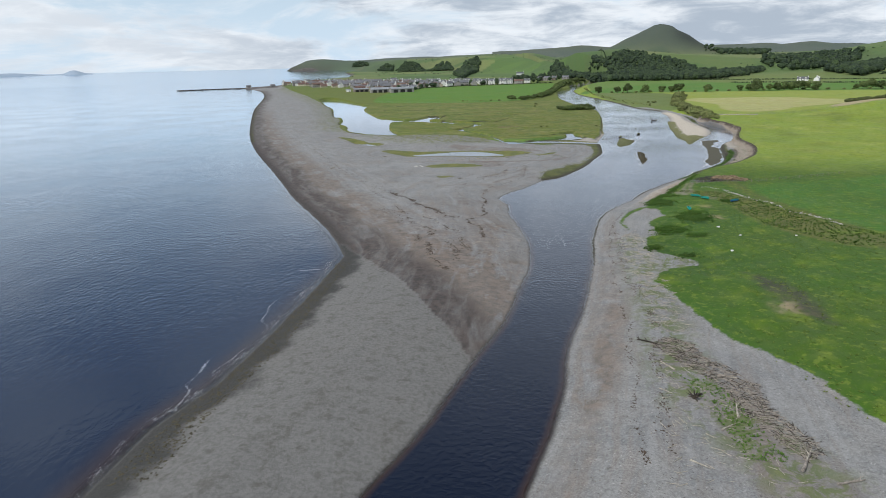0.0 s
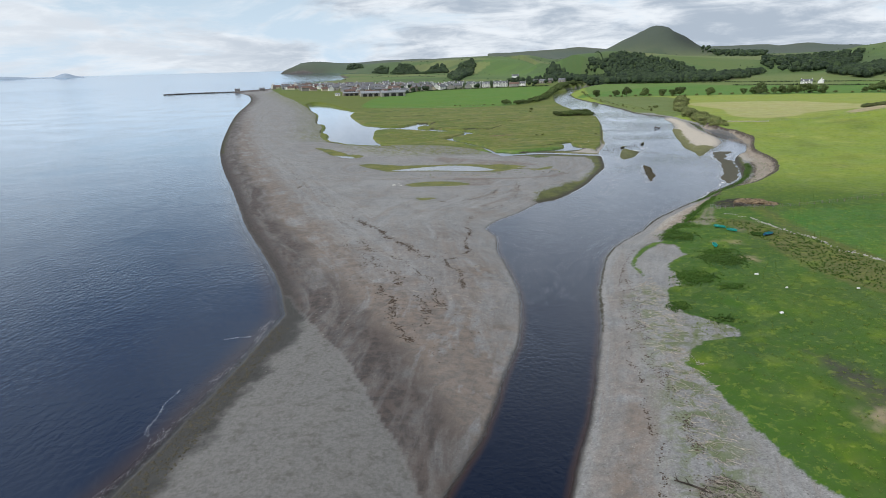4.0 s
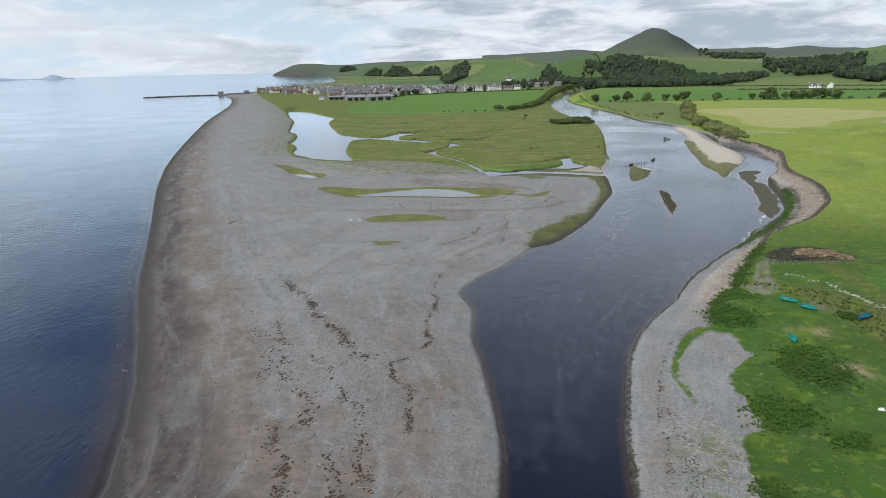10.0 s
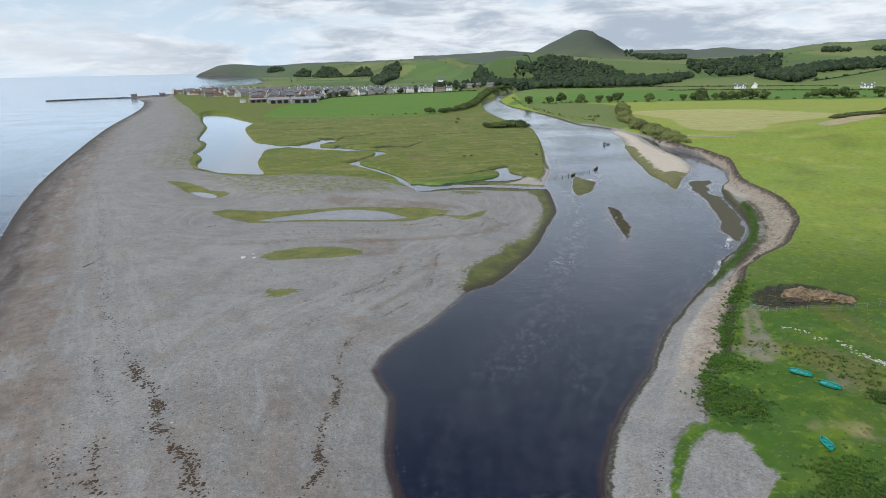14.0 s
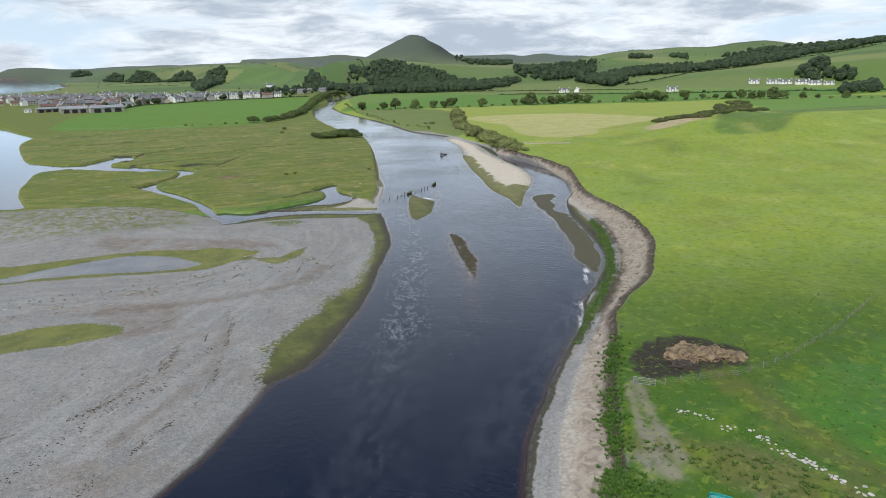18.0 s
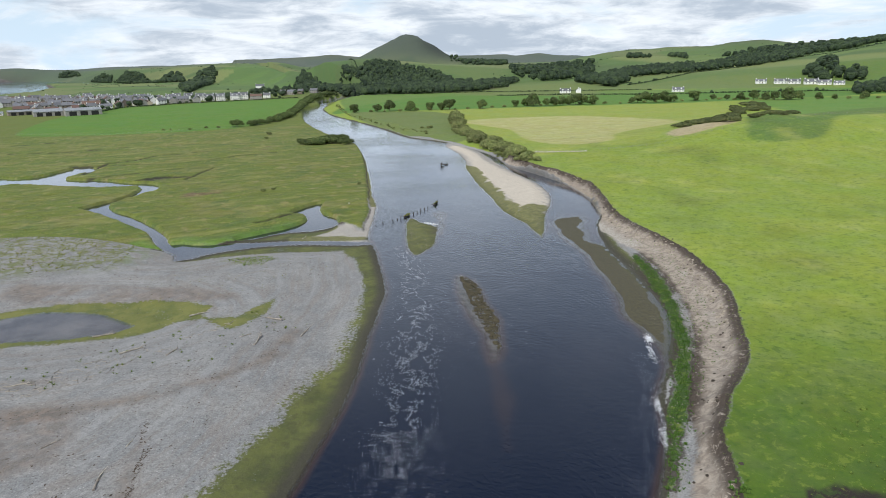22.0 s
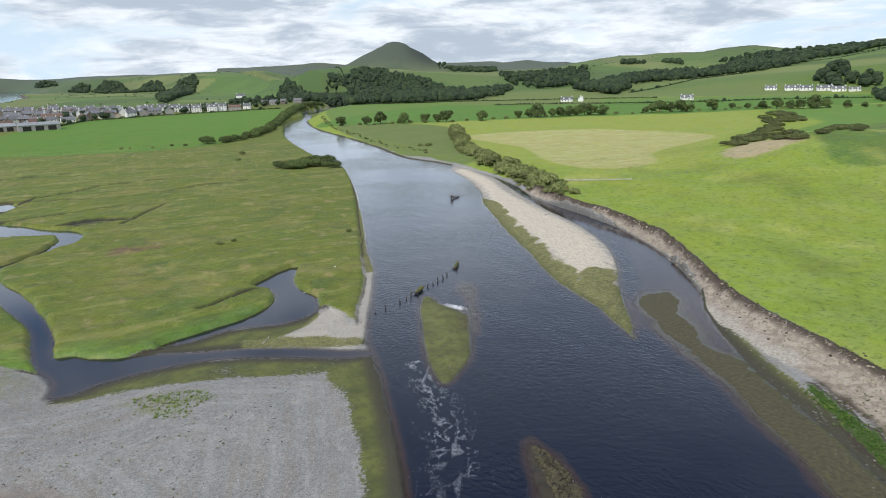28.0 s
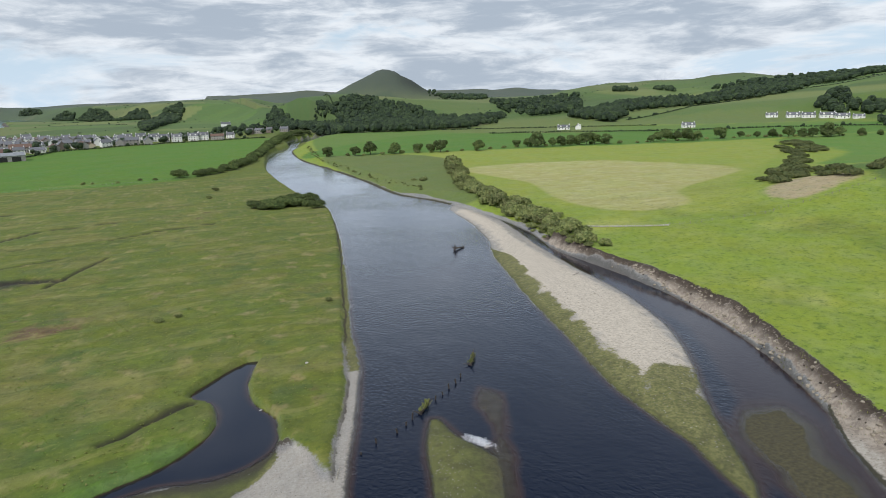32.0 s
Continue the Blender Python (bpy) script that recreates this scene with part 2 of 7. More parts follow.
def smooth(points, step):
    """A soft curve through the points, closed, as an array."""
    p = np.array(points, float)
    out = []
    n = len(p)
    for i in range(n):
        a, b, c, d = p[i - 1], p[i], p[(i + 1) % n], p[(i + 2) % n]
        length = np.hypot(*(c - b)[:2])
        k = int(np.clip(length / step, 1, 12)) if length < 400 else 1
        for u in np.arange(k) / k:
            if k == 1:
                out.append(b)
                continue
            ta, tc = (c - a) * 0.5, (d - b) * 0.5
            ta *= min(1.0, length / (np.hypot(*ta[:2]) + 1e-6))
            tc *= min(1.0, length / (np.hypot(*tc[:2]) + 1e-6))
            u2, u3 = u * u, u * u * u
            out.append(b * (2 * u3 - 3 * u2 + 1) + ta * (u3 - 2 * u2 + u) + c * (3 * u2 - 2 * u3) + tc * (u3 - u2))
    return np.array(out)


def inside_distance(points, X, Y, reach=40.0, step=6.0, soft=True):
    """Metres inside (+) or outside (-) of an outline, cut off at reach."""
    poly = smooth(points, step) if soft else np.array(points, float)
    out = np.full(X.shape, -reach)
    box = (X > poly[:, 0].min() - reach) & (X < poly[:, 0].max() + reach) & (Y > poly[:, 1].min() - reach) & (Y < poly[:, 1].max() + reach)
    x, y = X[box], Y[box]
    best = np.full(x.shape, reach * reach)
    odd = np.zeros(x.shape, bool)
    nxt = np.roll(poly, -1, 0)
    order = np.argsort(y)
    xs_, ys_ = x[order], y[order]
    bests, odds = best[order], odd[order]
    for (ax, ay), (bx, by) in zip(poly, nxt):
        lo, hi = min(ay, by), max(ay, by)
        i, j = np.searchsorted(ys_, (lo - reach, hi + reach))
        px, py = xs_[i:j], ys_[i:j]
        ex, ey = bx - ax, by - ay
        u = np.clip(((px - ax) * ex + (py - ay) * ey) / (ex * ex + ey * ey + 1e-9), 0, 1)
        bests[i:j] = np.minimum(bests[i:j], (px - ax - u * ex) ** 2 + (py - ay - u * ey) ** 2)
        if ay != by:
            i, j = np.searchsorted(ys_, (lo, hi))
            odds[i:j] ^= xs_[i:j] < ax + (ys_[i:j] - ay) / ey * ex
    best[order], odd[order] = bests, odds
    out[box] = np.where(odd, 1, -1) * np.sqrt(best)
    return out


def chain_distance(points, X, Y, reach=40.0):
    """Metres inside a bent strip whose half width changes from point to point."""
    p = np.array(points, float)
    out = np.full(X.shape, -reach)
    for (ax, ay, aw), (bx, by, bw) in zip(p[:-1], p[1:]):
        box = (X > min(ax, bx) - reach) & (X < max(ax, bx) + reach) & (Y > min(ay, by) - reach) & (Y < max(ay, by) + reach)
        x, y = X[box], Y[box]
        ex, ey = bx - ax, by - ay
        u = np.clip(((x - ax) * ex + (y - ay) * ey) / (ex * ex + ey * ey), 0, 1)
        out[box] = np.maximum(out[box], aw + (bw - aw) * u - np.hypot(x - ax - u * ex, y - ay - u * ey))
    return out


def step01(x, lo, hi):
    u = np.clip((x - lo) / (hi - lo), 0, 1)
    return u * u * (3 - 2 * u)


def ripple(X, Y, size, seed=0):
    """Cheap smooth unevenness between -1 and 1, out of turned sine waves."""
    r = np.random.RandomState(seed)
    out = np.zeros(X.shape)
    for k in range(9):
        a, s, ph = r.uniform(0, 6.28), size * r.uniform(0.5, 2.0), r.uniform(0, 6.28, 2)
        u, v = (X * np.cos(a) + Y * np.sin(a)) / s * 6.28, (Y * np.cos(a) - X * np.sin(a)) / s * 6.28
        out += np.sin(u + ph[0] + 1.3 * np.sin(v * 0.6 + ph[1]))
    return out / 5.0


def bump2(X, Y, x, y, sx, sy, turn=0.0):
    c, s = math.cos(radians(turn)), math.sin(radians(turn))
    u, v = (X - x) * c + (Y - y) * s, (Y - y) * c - (X - x) * s
    return np.exp(-0.5 * ((u / sx) ** 2 + (v / sy) ** 2))


CLIFF_LINE = [(330, 1500), (255, 1900), (165, 2330), (30, 2700), (-120, 3050), (-330, 3500), (-480, 3830), (-640, 4010), (-840, 4060), (-960, 4110), (-1000, 4300), (-900, 7000), (7000, 7000), (7000, 300), (900, 1150)]


# hills shaped to fit the camera's skyline, in rings round one viewpoint: distance, then bearing in degrees and height
# of the land there
RINGS = [
    (1150, [(0, 8), (30, 9), (60, 16)]),
    (1400, [(0, 9), (22, 8), (29, 9), (32.3, 12), (37, 21), (43.7, 30), (49.7, 38), (55, 49), (60, 52)]),
    (1900, [(9, 56), (12.7, 71), (14.6, 76), (16.6, 74), (18.5, 66), (21.5, 56), (25, 48), (29, 35), (32.3, 25), (34.7, 28), (37, 36), (41.5, 41), (45.7, 50), (49.7, 59), (52.6, 67), (55.6, 85), (60, 87)]),
    (2350, [(9, 40), (15, 40), (27, 26), (32.3, 40), (34.6, 59), (37, 67), (42.3, 67), (47.6, 83), (51.5, 89), (55.6, 98), (60, 96)]),
    (2750, [(9, 42), (20, 38), (32, 36), (36, 52), (47, 78), (56, 84), (60, 80)]),
    (3400, [(9, 60), (22, 54), (32.3, 62), (34.6, 87), (36, 102), (37.6, 110), (39.6, 110), (40.5, 117), (43.9, 119), (45.6, 136), (47.6, 143), (48.8, 130), (49.5, 119), (53.2, 117), (55, 129), (56.6, 128), (60, 112)]),
    (4300, [(3, 60), (9, 66), (60, 60)]),
    (5200, [(3, 112), (4.3, 131), (8.9, 133), (10.8, 143), (12.2, 154), (13.7, 147), (15, 132), (22.5, 125), (26.9, 134), (28.4, 118), (29.6, 133), (30.6, 131), (31.8, 112), (36.9, 102), (60, 90)]),
    (6600, [(0, 30), (60, 30)]),
]


def ring_hills(X, Y):
    D = np.hypot(X - 45, Y - 188)
    az = np.degrees(np.arctan2(X - 45, Y - 188))
    az = az + 0.25 * ripple(X, Y, 260, 64)
    z = np.zeros(X.shape)
    for (d0, a), (d1, b) in zip(RINGS[:-1], RINGS[1:]):
        k = (D >= d0) & (D < d1)
        u = step01(D[k], d0, d1)
        za = np.interp(az[k], [p[0] for p in a], [p[1] for p in a])
        zb = np.interp(az[k], [p[0] for p in b], [p[1] for p in b])
        z[k] = za + (zb - za) * u
    z = np.where(D >= 6600, 30, z)
    z = z + ripple(X, Y, 240, 65) * 3.0 * step01(D, 1500, 2300) + ripple(X, Y, 90, 66) * 1.2 * step01(D, 1300, 2300)
    k = np.where(D > 4300, step01(az, 1.0, 6.0), step01(az, 6.9, 10.2)) * step01(D, 1150, 1400)
    return z, k


def upland(X, Y):
    """The lie of the land away from the water."""
    r = np.hypot(X - 80, Y - 300)
    az = np.degrees(np.arctan2(X - 80, Y - 300))
    z = 3.6 + 3.0 * step01(Y, 900, 1500)
    z = z + 2.0 * step01(X, 250, 700) + 5 * step01(r, 900, 1700)
    plateau = inside_distance(CLIFF_LINE, X, Y, 900.0, 60.0)
    z = z + 55 * step01(plateau, -10, 190) * step01(r, 1300, 2500) * (1 - step01(X, 500, 1300)) + 22 * step01(plateau, 150, 850) * (1 - step01(X, 300, 900))
    z = z + 92 * step01(r, 1750, 3900) * step01(az, 6, 18) * (1 - 0.35 * bump2(az, az * 0, 36, 0, 7, 1)) * (1 - 0.25 * step01(az, 18, 40))
    z = z + 36 * step01(r, 1250, 2500) * step01(az, 44, 60)
    hills, k = ring_hills(X, Y)
    z = z + (hills - z) * k
    z = z + 168 * np.where(X < 1350, bump2(X, Y, 1350, 3965, 178, 190), bump2(X, Y, 1350, 3965, 148, 190)) * (1 + 0.05 * ripple(X, Y, 130, 62)) + 14 * bump2(X, Y, 1150, 3950, 130, 150)
    z = z + 30 * bump2(X, Y, -820, 4130, 130, 90, 20)
    z = z + ripple(X, Y, 420, 3) * 7 * step01(r, 1500, 3000)
    # knoll with gorse above the meadow
    z = z + 9.5 * bump2(X, Y, 372, 486, 62, 38, 10) + 8 * bump2(X, Y, 520, 500, 130, 60)
    z = z + ripple(X, Y, 60, 5) * 0.35 + ripple(X, Y, 17, 6) * 0.07
    return z


def growing(start, end, first, ratio):
    out, s = [start], first
    way = 1 if end > start else -1
    while (end - out[-1]) * way > 0:
        s *= ratio
        out.append(out[-1] + way * s)
    return out[1:]


FINE = 0.7
gx = np.concatenate([growing(-125, -6500, FINE, 1.06)[::-1], np.arange(-125, 260, FINE), growing(259, 6500, FINE, 1.035)])
gy = np.concatenate([growing(50, -900, FINE, 1.12)[::-1], np.arange(50, 500, FINE), growing(499, 6600, FINE, 1.018)])
GX, GY = np.meshgrid(gx, gy)
X, Y = GX.ravel(), GY.ravel()
wob = ripple(X, Y, 9, 11) * 0.45 + ripple(X, Y, 28, 12) * 0.8
RIVER = RIVER_WEST + RIVER_EAST
LAND_WEST = SHORE + [(7000, 6800), (7000, -900)]
d_land = inside_distance(LAND_WEST, X, Y, 60.0, 12.0)
d_river = inside_distance(RIVER, X, Y, 40.0, 5.0)
d_bar = inside_distance(BAR, X, Y, 40.0, 5.0)
d_islet = inside_distance(ISLET, X, Y, 40.0, 2.0)
d_lagoon = inside_distance(LAGOON, X, Y, 40.0, 4.0)
d_pond = inside_distance(POND, X, Y, 40.0, 2.0)
d_pool = np.maximum(inside_distance(POOL, X, Y, 40.0, 4.0), inside_distance(POOL_SMALL, X, Y, 40.0, 4.0))
d_ditch = np.maximum.reduce([chain_distance(c, X, Y) for c in DITCHES])
d_shoal = inside_distance(SHOAL_EAST, X, Y, 40.0, 4.0) + wob
d_deep_shoal = np.maximum(inside_distance(SHOAL_MID, X, Y, 40.0, 4.0), inside_distance(SHOAL_ISLET, X, Y, 40.0, 4.0)) + 1.4 * wob
# positive in water, negative on land
inland = np.maximum.reduce([d_river, d_lagoon, d_pond, d_pool])
inland = np.minimum(np.minimum(inland, -d_bar), -d_islet)
d_water = np.maximum(inland, -d_land) + wob * 0.35
g_west = inside_distance(GRASS_WEST, X, Y, 40.0, 6.0)
g_east = inside_distance(GRASS_EAST, X, Y, 40.0, 6.0)
g_east = g_east + 0.5 * ripple(X, Y, 5, 15) * step01(Y, 215, 195) + 0.3 * ripple(X, Y, 2.4, 16) * step01(Y, 215, 195)
verge = chain_distance([(66.2, 203.5, 1.4), (63.6, 201.8, 1.2), (59.7, 196.4, 0.8), (56.6, 191, 0.6), (54.8, 186, 0.5), (54.8, 181.3, 0.6), (54.7, 177.6, 0.3)], X, Y) + 0.5 * ripple(X, Y, 3, 14)
grass = np.maximum(g_west, g_east) + wob * 0.6
lawn = chain_distance([(100, 261, 0.5), (110, 271.5, 0.8), (118.5, 280, 1.1), (130.5, 292.5, 1.2), (142, 309, 1.2), (152, 328, 0.9), (158, 342, 0.2)], X, Y) + 0.9 * wob + 0.5 * ripple(X, Y, 3, 52)
grass = np.maximum(np.maximum(grass, lawn), verge)
land = np.maximum(-d_water, 0)
U = upland(X, Y)
marsh_top = 1.05 + 0.2 * ripple(X, Y, 14, 21) + 0.12 * ripple(X, Y, 5, 22)
marsh_top = marsh_top + (U - marsh_top) * step01(Y, 760, 1000)
cliff = step01(Y, 232, 258) * step01(Y, 545, 505)
east = step01(g_east + 0.5 * ripple(X, Y, 4, 19) * cliff + 0.35 * ripple(X, Y, 9, 20), -1.1 - 3.2 * cliff, 0.4)
west = step01(g_west, -1.2, 1.0)
spit = 3.1 * (1 - np.exp(-land / 11.0)) + 0.25 * ripple(X, Y, 30, 8) * step01(land, 2, 12)
spit = spit - 1.3 * bump2(X, Y, 25, 352, 60, 22) - 0.9 * bump2(X, Y, 5, 300, 30, 12) - 1.2 * step01(X + 0.1 * Y, 75, 110)
east_shore = np.minimum(0.17 * land, 1.9) + 0.12 * ripple(X, Y, 6, 9) * step01(land, 1, 6)
bar_top = np.minimum(0.16 * land, 0.95)
right = X > np.interp(Y, [0, 64, 172, 232, 272, 344, 400, 500, 640, 1012, 1340], [-5, 0, 33, 40, 75, 105, 112, 160, 178, 200, 340])
shore_h = np.where(right, east_shore, spit)
shore_h = np.where((d_bar > 0) | (d_islet > 0), bar_top, shore_h)
east_top = np.where((Y > 512) & (land < 13), np.minimum(np.maximum(U, 3.0), 0.4 + 0.22 * land), np.maximum(U, 3.0))
gentle = np.minimum(east_top, shore_h + 0.30 + 0.10 * np.maximum(g_east, 0) + 0.12 * ripple(X, Y, 7, 23))
east_top = np.where(g_east < 20, gentle + (east_top - gentle) * np.maximum(step01(Y, 228, 262), step01(g_east, 8, 20)), east_top)
Z = np.where(right, shore_h + (east_top - shore_h) * east, shore_h + (np.where(land > 30, marsh_top, np.minimum(marsh_top, 0.45 + 2.2 * land)) - shore_h) * west)
Z = np.where(land > 0, np.maximum(Z, 0.02), Z)
silt = np.maximum(step01(d_pool + 0.3 * wob, -0.8, 0.6), 0.7 * step01(chain_distance([(150, 352, 3), (158, 366, 6), (172, 388, 8), (190, 420, 6), (199, 470, 4), (204, 505, 3)], X, Y) + wob, -3, 3))
silt = np.maximum(silt, 0.66 * step01(chain_distance([(105, 322, 1.5), (98, 308, 2.5), (92, 290, 3.0), (86, 277, 1.5)], X, Y) + wob, -4, 3))
bed = -np.minimum(0.03 + 0.90 * np.maximum(d_water, 0), 2.6 - 2.54 * silt)
sea_bed = -np.minimum(0.05 + 0.22 * np.maximum(-d_land, 0), 4.0)
Z = np.where(d_water > 0, np.where(-d_land > inland, sea_bed, bed), Z)
sh = step01(d_shoal, -5.0, 1.6)
Z = np.where(d_water > 0, Z + (np.maximum(Z, 0.030 + 0.022 * ripple(X, Y, 3, 31)) - Z) * sh, Z)
sh2 = step01(d_deep_shoal, -3.0, 1.5)
Z = np.where(d_water > 0, Z + (np.maximum(Z, -0.12 + 0.16 * ripple(X, Y, 2.2, 32)) - Z) * sh2, Z)
Z = Z - 0.75 * step01(d_ditch, -0.7, 0.4) * (Z > 0.3)

# ---- colours of the plant cover, by field ----
FIELDS = [
    ([(-87, 850), (-12, 806), (98, 812), (150, 930), (178, 1005), (224, 1180), (222, 1266), (66, 1240), (-60, 1150)], (0.088, 0.190, 0.018)),
    ([(112, 150), (109, 190), (112, 228), (135, 232), (175, 243), (320, 260), (420, 180), (420, 60), (120, 60)], (0.052, 0.146, 0.014)),
    ([(212, 700), (222, 650), (250, 540), (228, 512), (300, 500), (330, 540), (420, 600), (560, 700), (600, 822), (402, 850), (290, 872), (240, 800)], (0.250, 0.305, 0.050)),
    ([(274, 720), (275, 640), (253, 572), (252, 530), (280, 518), (312, 556), (410, 608), (392, 700), (316, 735)], (0.365, 0.360, 0.130)),
    ([(225, 930), (245, 915), (400, 880), (600, 836), (800, 765), (1000, 900), (700, 1100), (450, 1250), (330, 1290), (270, 1170)], (0.115, 0.200, 0.034)),
    ([(440, 570), (560, 640), (640, 760), (850, 730), (900, 560), (600, 540)], (0.110, 0.215, 0.030)),
    ([(470, 1290), (720, 1120), (1010, 960), (1150, 1250), (800, 1500), (600, 1500)], (0.130, 0.180, 0.050)),
    ([(1010, 940), (1300, 700), (1700, 900), (1500, 1350), (1160, 1260)], (0.100, 0.165, 0.035)),
    ([(1160, 1280), (1500, 1370), (1900, 1100), (2200, 1500), (1500, 1750)], (0.115, 0.165, 0.045)),
    ([(1500, 1800), (2300, 1600), (2900, 2100), (2300, 2900), (1700, 2500)], (0.105, 0.160, 0.040)),
    ([(190, 1500), (420, 1560), (520, 2300), (380, 2900), (180, 2700), (230, 1900)], (0.062, 0.150, 0.022)),
    ([(560, 1830), (840, 1800), (1300, 2100), (1000, 2500), (600, 2400)], (0.150, 0.185, 0.045)),
    ([(845, 1730), (698, 1560), (695, 1685), (668, 1770), (637, 1857), (700, 2000), (900, 1950)], (0.185, 0.195, 0.055)),
    ([(469, 1213), (539, 1249), (715, 1401), (765, 1264), (606, 1002), (507, 1078)], (0.135, 0.180, 0.045)),
    ([(818, 1212), (1010, 1198), (1149, 1232), (1237, 1198), (1113, 1022), (1062, 1047), (955, 1140), (852, 1172)], (0.105, 0.165, 0.045)),
    ([(216, 964), (215, 905), (303, 886), (481, 825), (572, 785), (911, 769), (1063, 874), (609, 1000), (420, 1150)], (0.085, 0.190, 0.022)),
    ([(-280, 1900), (150, 1900), (140, 2300), (-60, 2800), (-300, 2700)], (0.085, 0.150, 0.030)),
    ([(45, 1900), (76, 2571), (111, 2756), (165, 2796), (167, 2604), (141, 2375), (92, 1899), (58, 1560)], (0.038, 0.062, 0.024)),
    ([(-214, 3233), (-174, 3495), (-99, 3226), (22, 2998), (60, 2598), (-38, 2780), (-161, 3060)], (0.040, 0.060, 0.030)),
    ([(-560, 4013), (-511, 4130), (-298, 3681), (-200, 3300), (-225, 3210), (-421, 3850)], (0.046, 0.062, 0.036)),
    ([(204, 610), (224, 600), (244, 668), (268, 730), (300, 800), (290, 872), (228, 905), (212, 880), (206, 760)], (0.128, 0.172, 0.044)),
    # slope by the gorse: a shadowed stretch of pasture, shade put into its colour
    ([(322, 455), (353, 442), (420, 480), (520, 500), (640, 480), (640, 600), (470, 560), (400, 540), (365, 500)], (0.094, 0.165, 0.026)),
    ([(283, 1440), (300, 1740), (400, 1890), (520, 1900), (640, 1800), (650, 1580), (720, 1490), (540, 1255), (320, 1310)], (0.088, 0.106, 0.034)),
]
marsh_col = np.array((0.114, 0.146, 0.021))
# far pasture lightened for sun, near rank grass darkened for cloud, in the colour
sunny, rank = np.array((0.222, 0.292, 0.040)), np.array((0.046, 0.110, 0.006))
east_col = sunny + (rank - sunny) * (step01(Y + 0.25 * X, 352, 268) * step01(X, 700, 250))[:, None]
cover = np.where(right[:, None], east_col, marsh_col)
far_mix = step01(np.hypot(X - 80, Y - 300), 900, 1400)[:, None]
cover = cover + (np.array((0.085, 0.140, 0.034)) - cover) * far_mix
for outline, colour in FIELDS:
    k = step01(inside_distance(outline, X, Y, 40.0, 9.0), -2.0, 2.0)[:, None]
    cover = cover + (np.array(colour) - cover) * k
# patchwork of far farmland
patch_rng = np.random.RandomState(14)
seeds = np.stack([patch_rng.uniform(-900, 3600, 420), patch_rng.uniform(1150, 4900, 420)], -1)
tones = np.array([(0.085, 0.155, 0.034), (0.125, 0.195, 0.044), (0.190, 0.225, 0.065), (0.070, 0.125, 0.032), (0.160, 0.190, 0.060), (0.100, 0.180, 0.034)])[patch_rng.randint(0, 6, 420)]
far_v = np.nonzero((np.hypot(X - 80, Y - 300) > 1250) & (Y > 700))[0]
near_seed = np.concatenate([np.argmin((X[c][:, None] - seeds[None, :, 0]) ** 2 + ((Y[c][:, None] - seeds[None, :, 1]) * 0.7) ** 2, 1) for c in np.array_split(far_v, 12)])
k = step01(np.hypot(X[far_v] - 80, Y[far_v] - 300), 1250, 1450)[:, None] * 0.8
cover[far_v] = cover[far_v] + (tones[near_seed] - cover[far_v]) * k
# distant land dulled and turned blue-grey: aerial haze put into its base colour
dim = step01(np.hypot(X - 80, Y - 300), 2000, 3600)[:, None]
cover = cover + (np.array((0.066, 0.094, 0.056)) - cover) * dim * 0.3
far_haze = step01(np.hypot(X - 80, Y - 300), 3200, 4100)[:, None]
cover = cover + (np.array((0.078, 0.100, 0.092)) - cover) * far_haze * 0.85
heath = step01(U, 95, 150)[:, None] * (Y > 1800)[:, None]
cover = cover + (np.array((0.088, 0.104, 0.056)) - cover) * heath * 0.6
rocky = (step01(-X - 0.2 * (Y - 3900), 560, 760) * (Y > 3700))[:, None] * step01(U, 70, 30)[:, None]
cover = cover + (np.array((0.060, 0.058, 0.050)) - cover) * rocky
# cone hill: shade of its right flank and some haze put into the colour
hill_tint = bump2(X, Y, 1365, 3960, 200, 220)[:, None]
shaded_flank = step01(X + 0.3 * ripple(X, Y, 160, 61) * 100, 1300, 1480)[:, None]
cover = cover + (np.array((0.066, 0.086, 0.068)) + (np.array((0.030, 0.040, 0.037)) - np.array((0.066, 0.086, 0.068))) * shaded_flank - cover) * np.clip(hill_tint * 1.5, 0, 1)
# greens muted with distance, the colour share of the same haze
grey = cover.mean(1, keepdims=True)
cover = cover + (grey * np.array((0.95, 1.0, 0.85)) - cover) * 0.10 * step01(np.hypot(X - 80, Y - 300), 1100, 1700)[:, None]
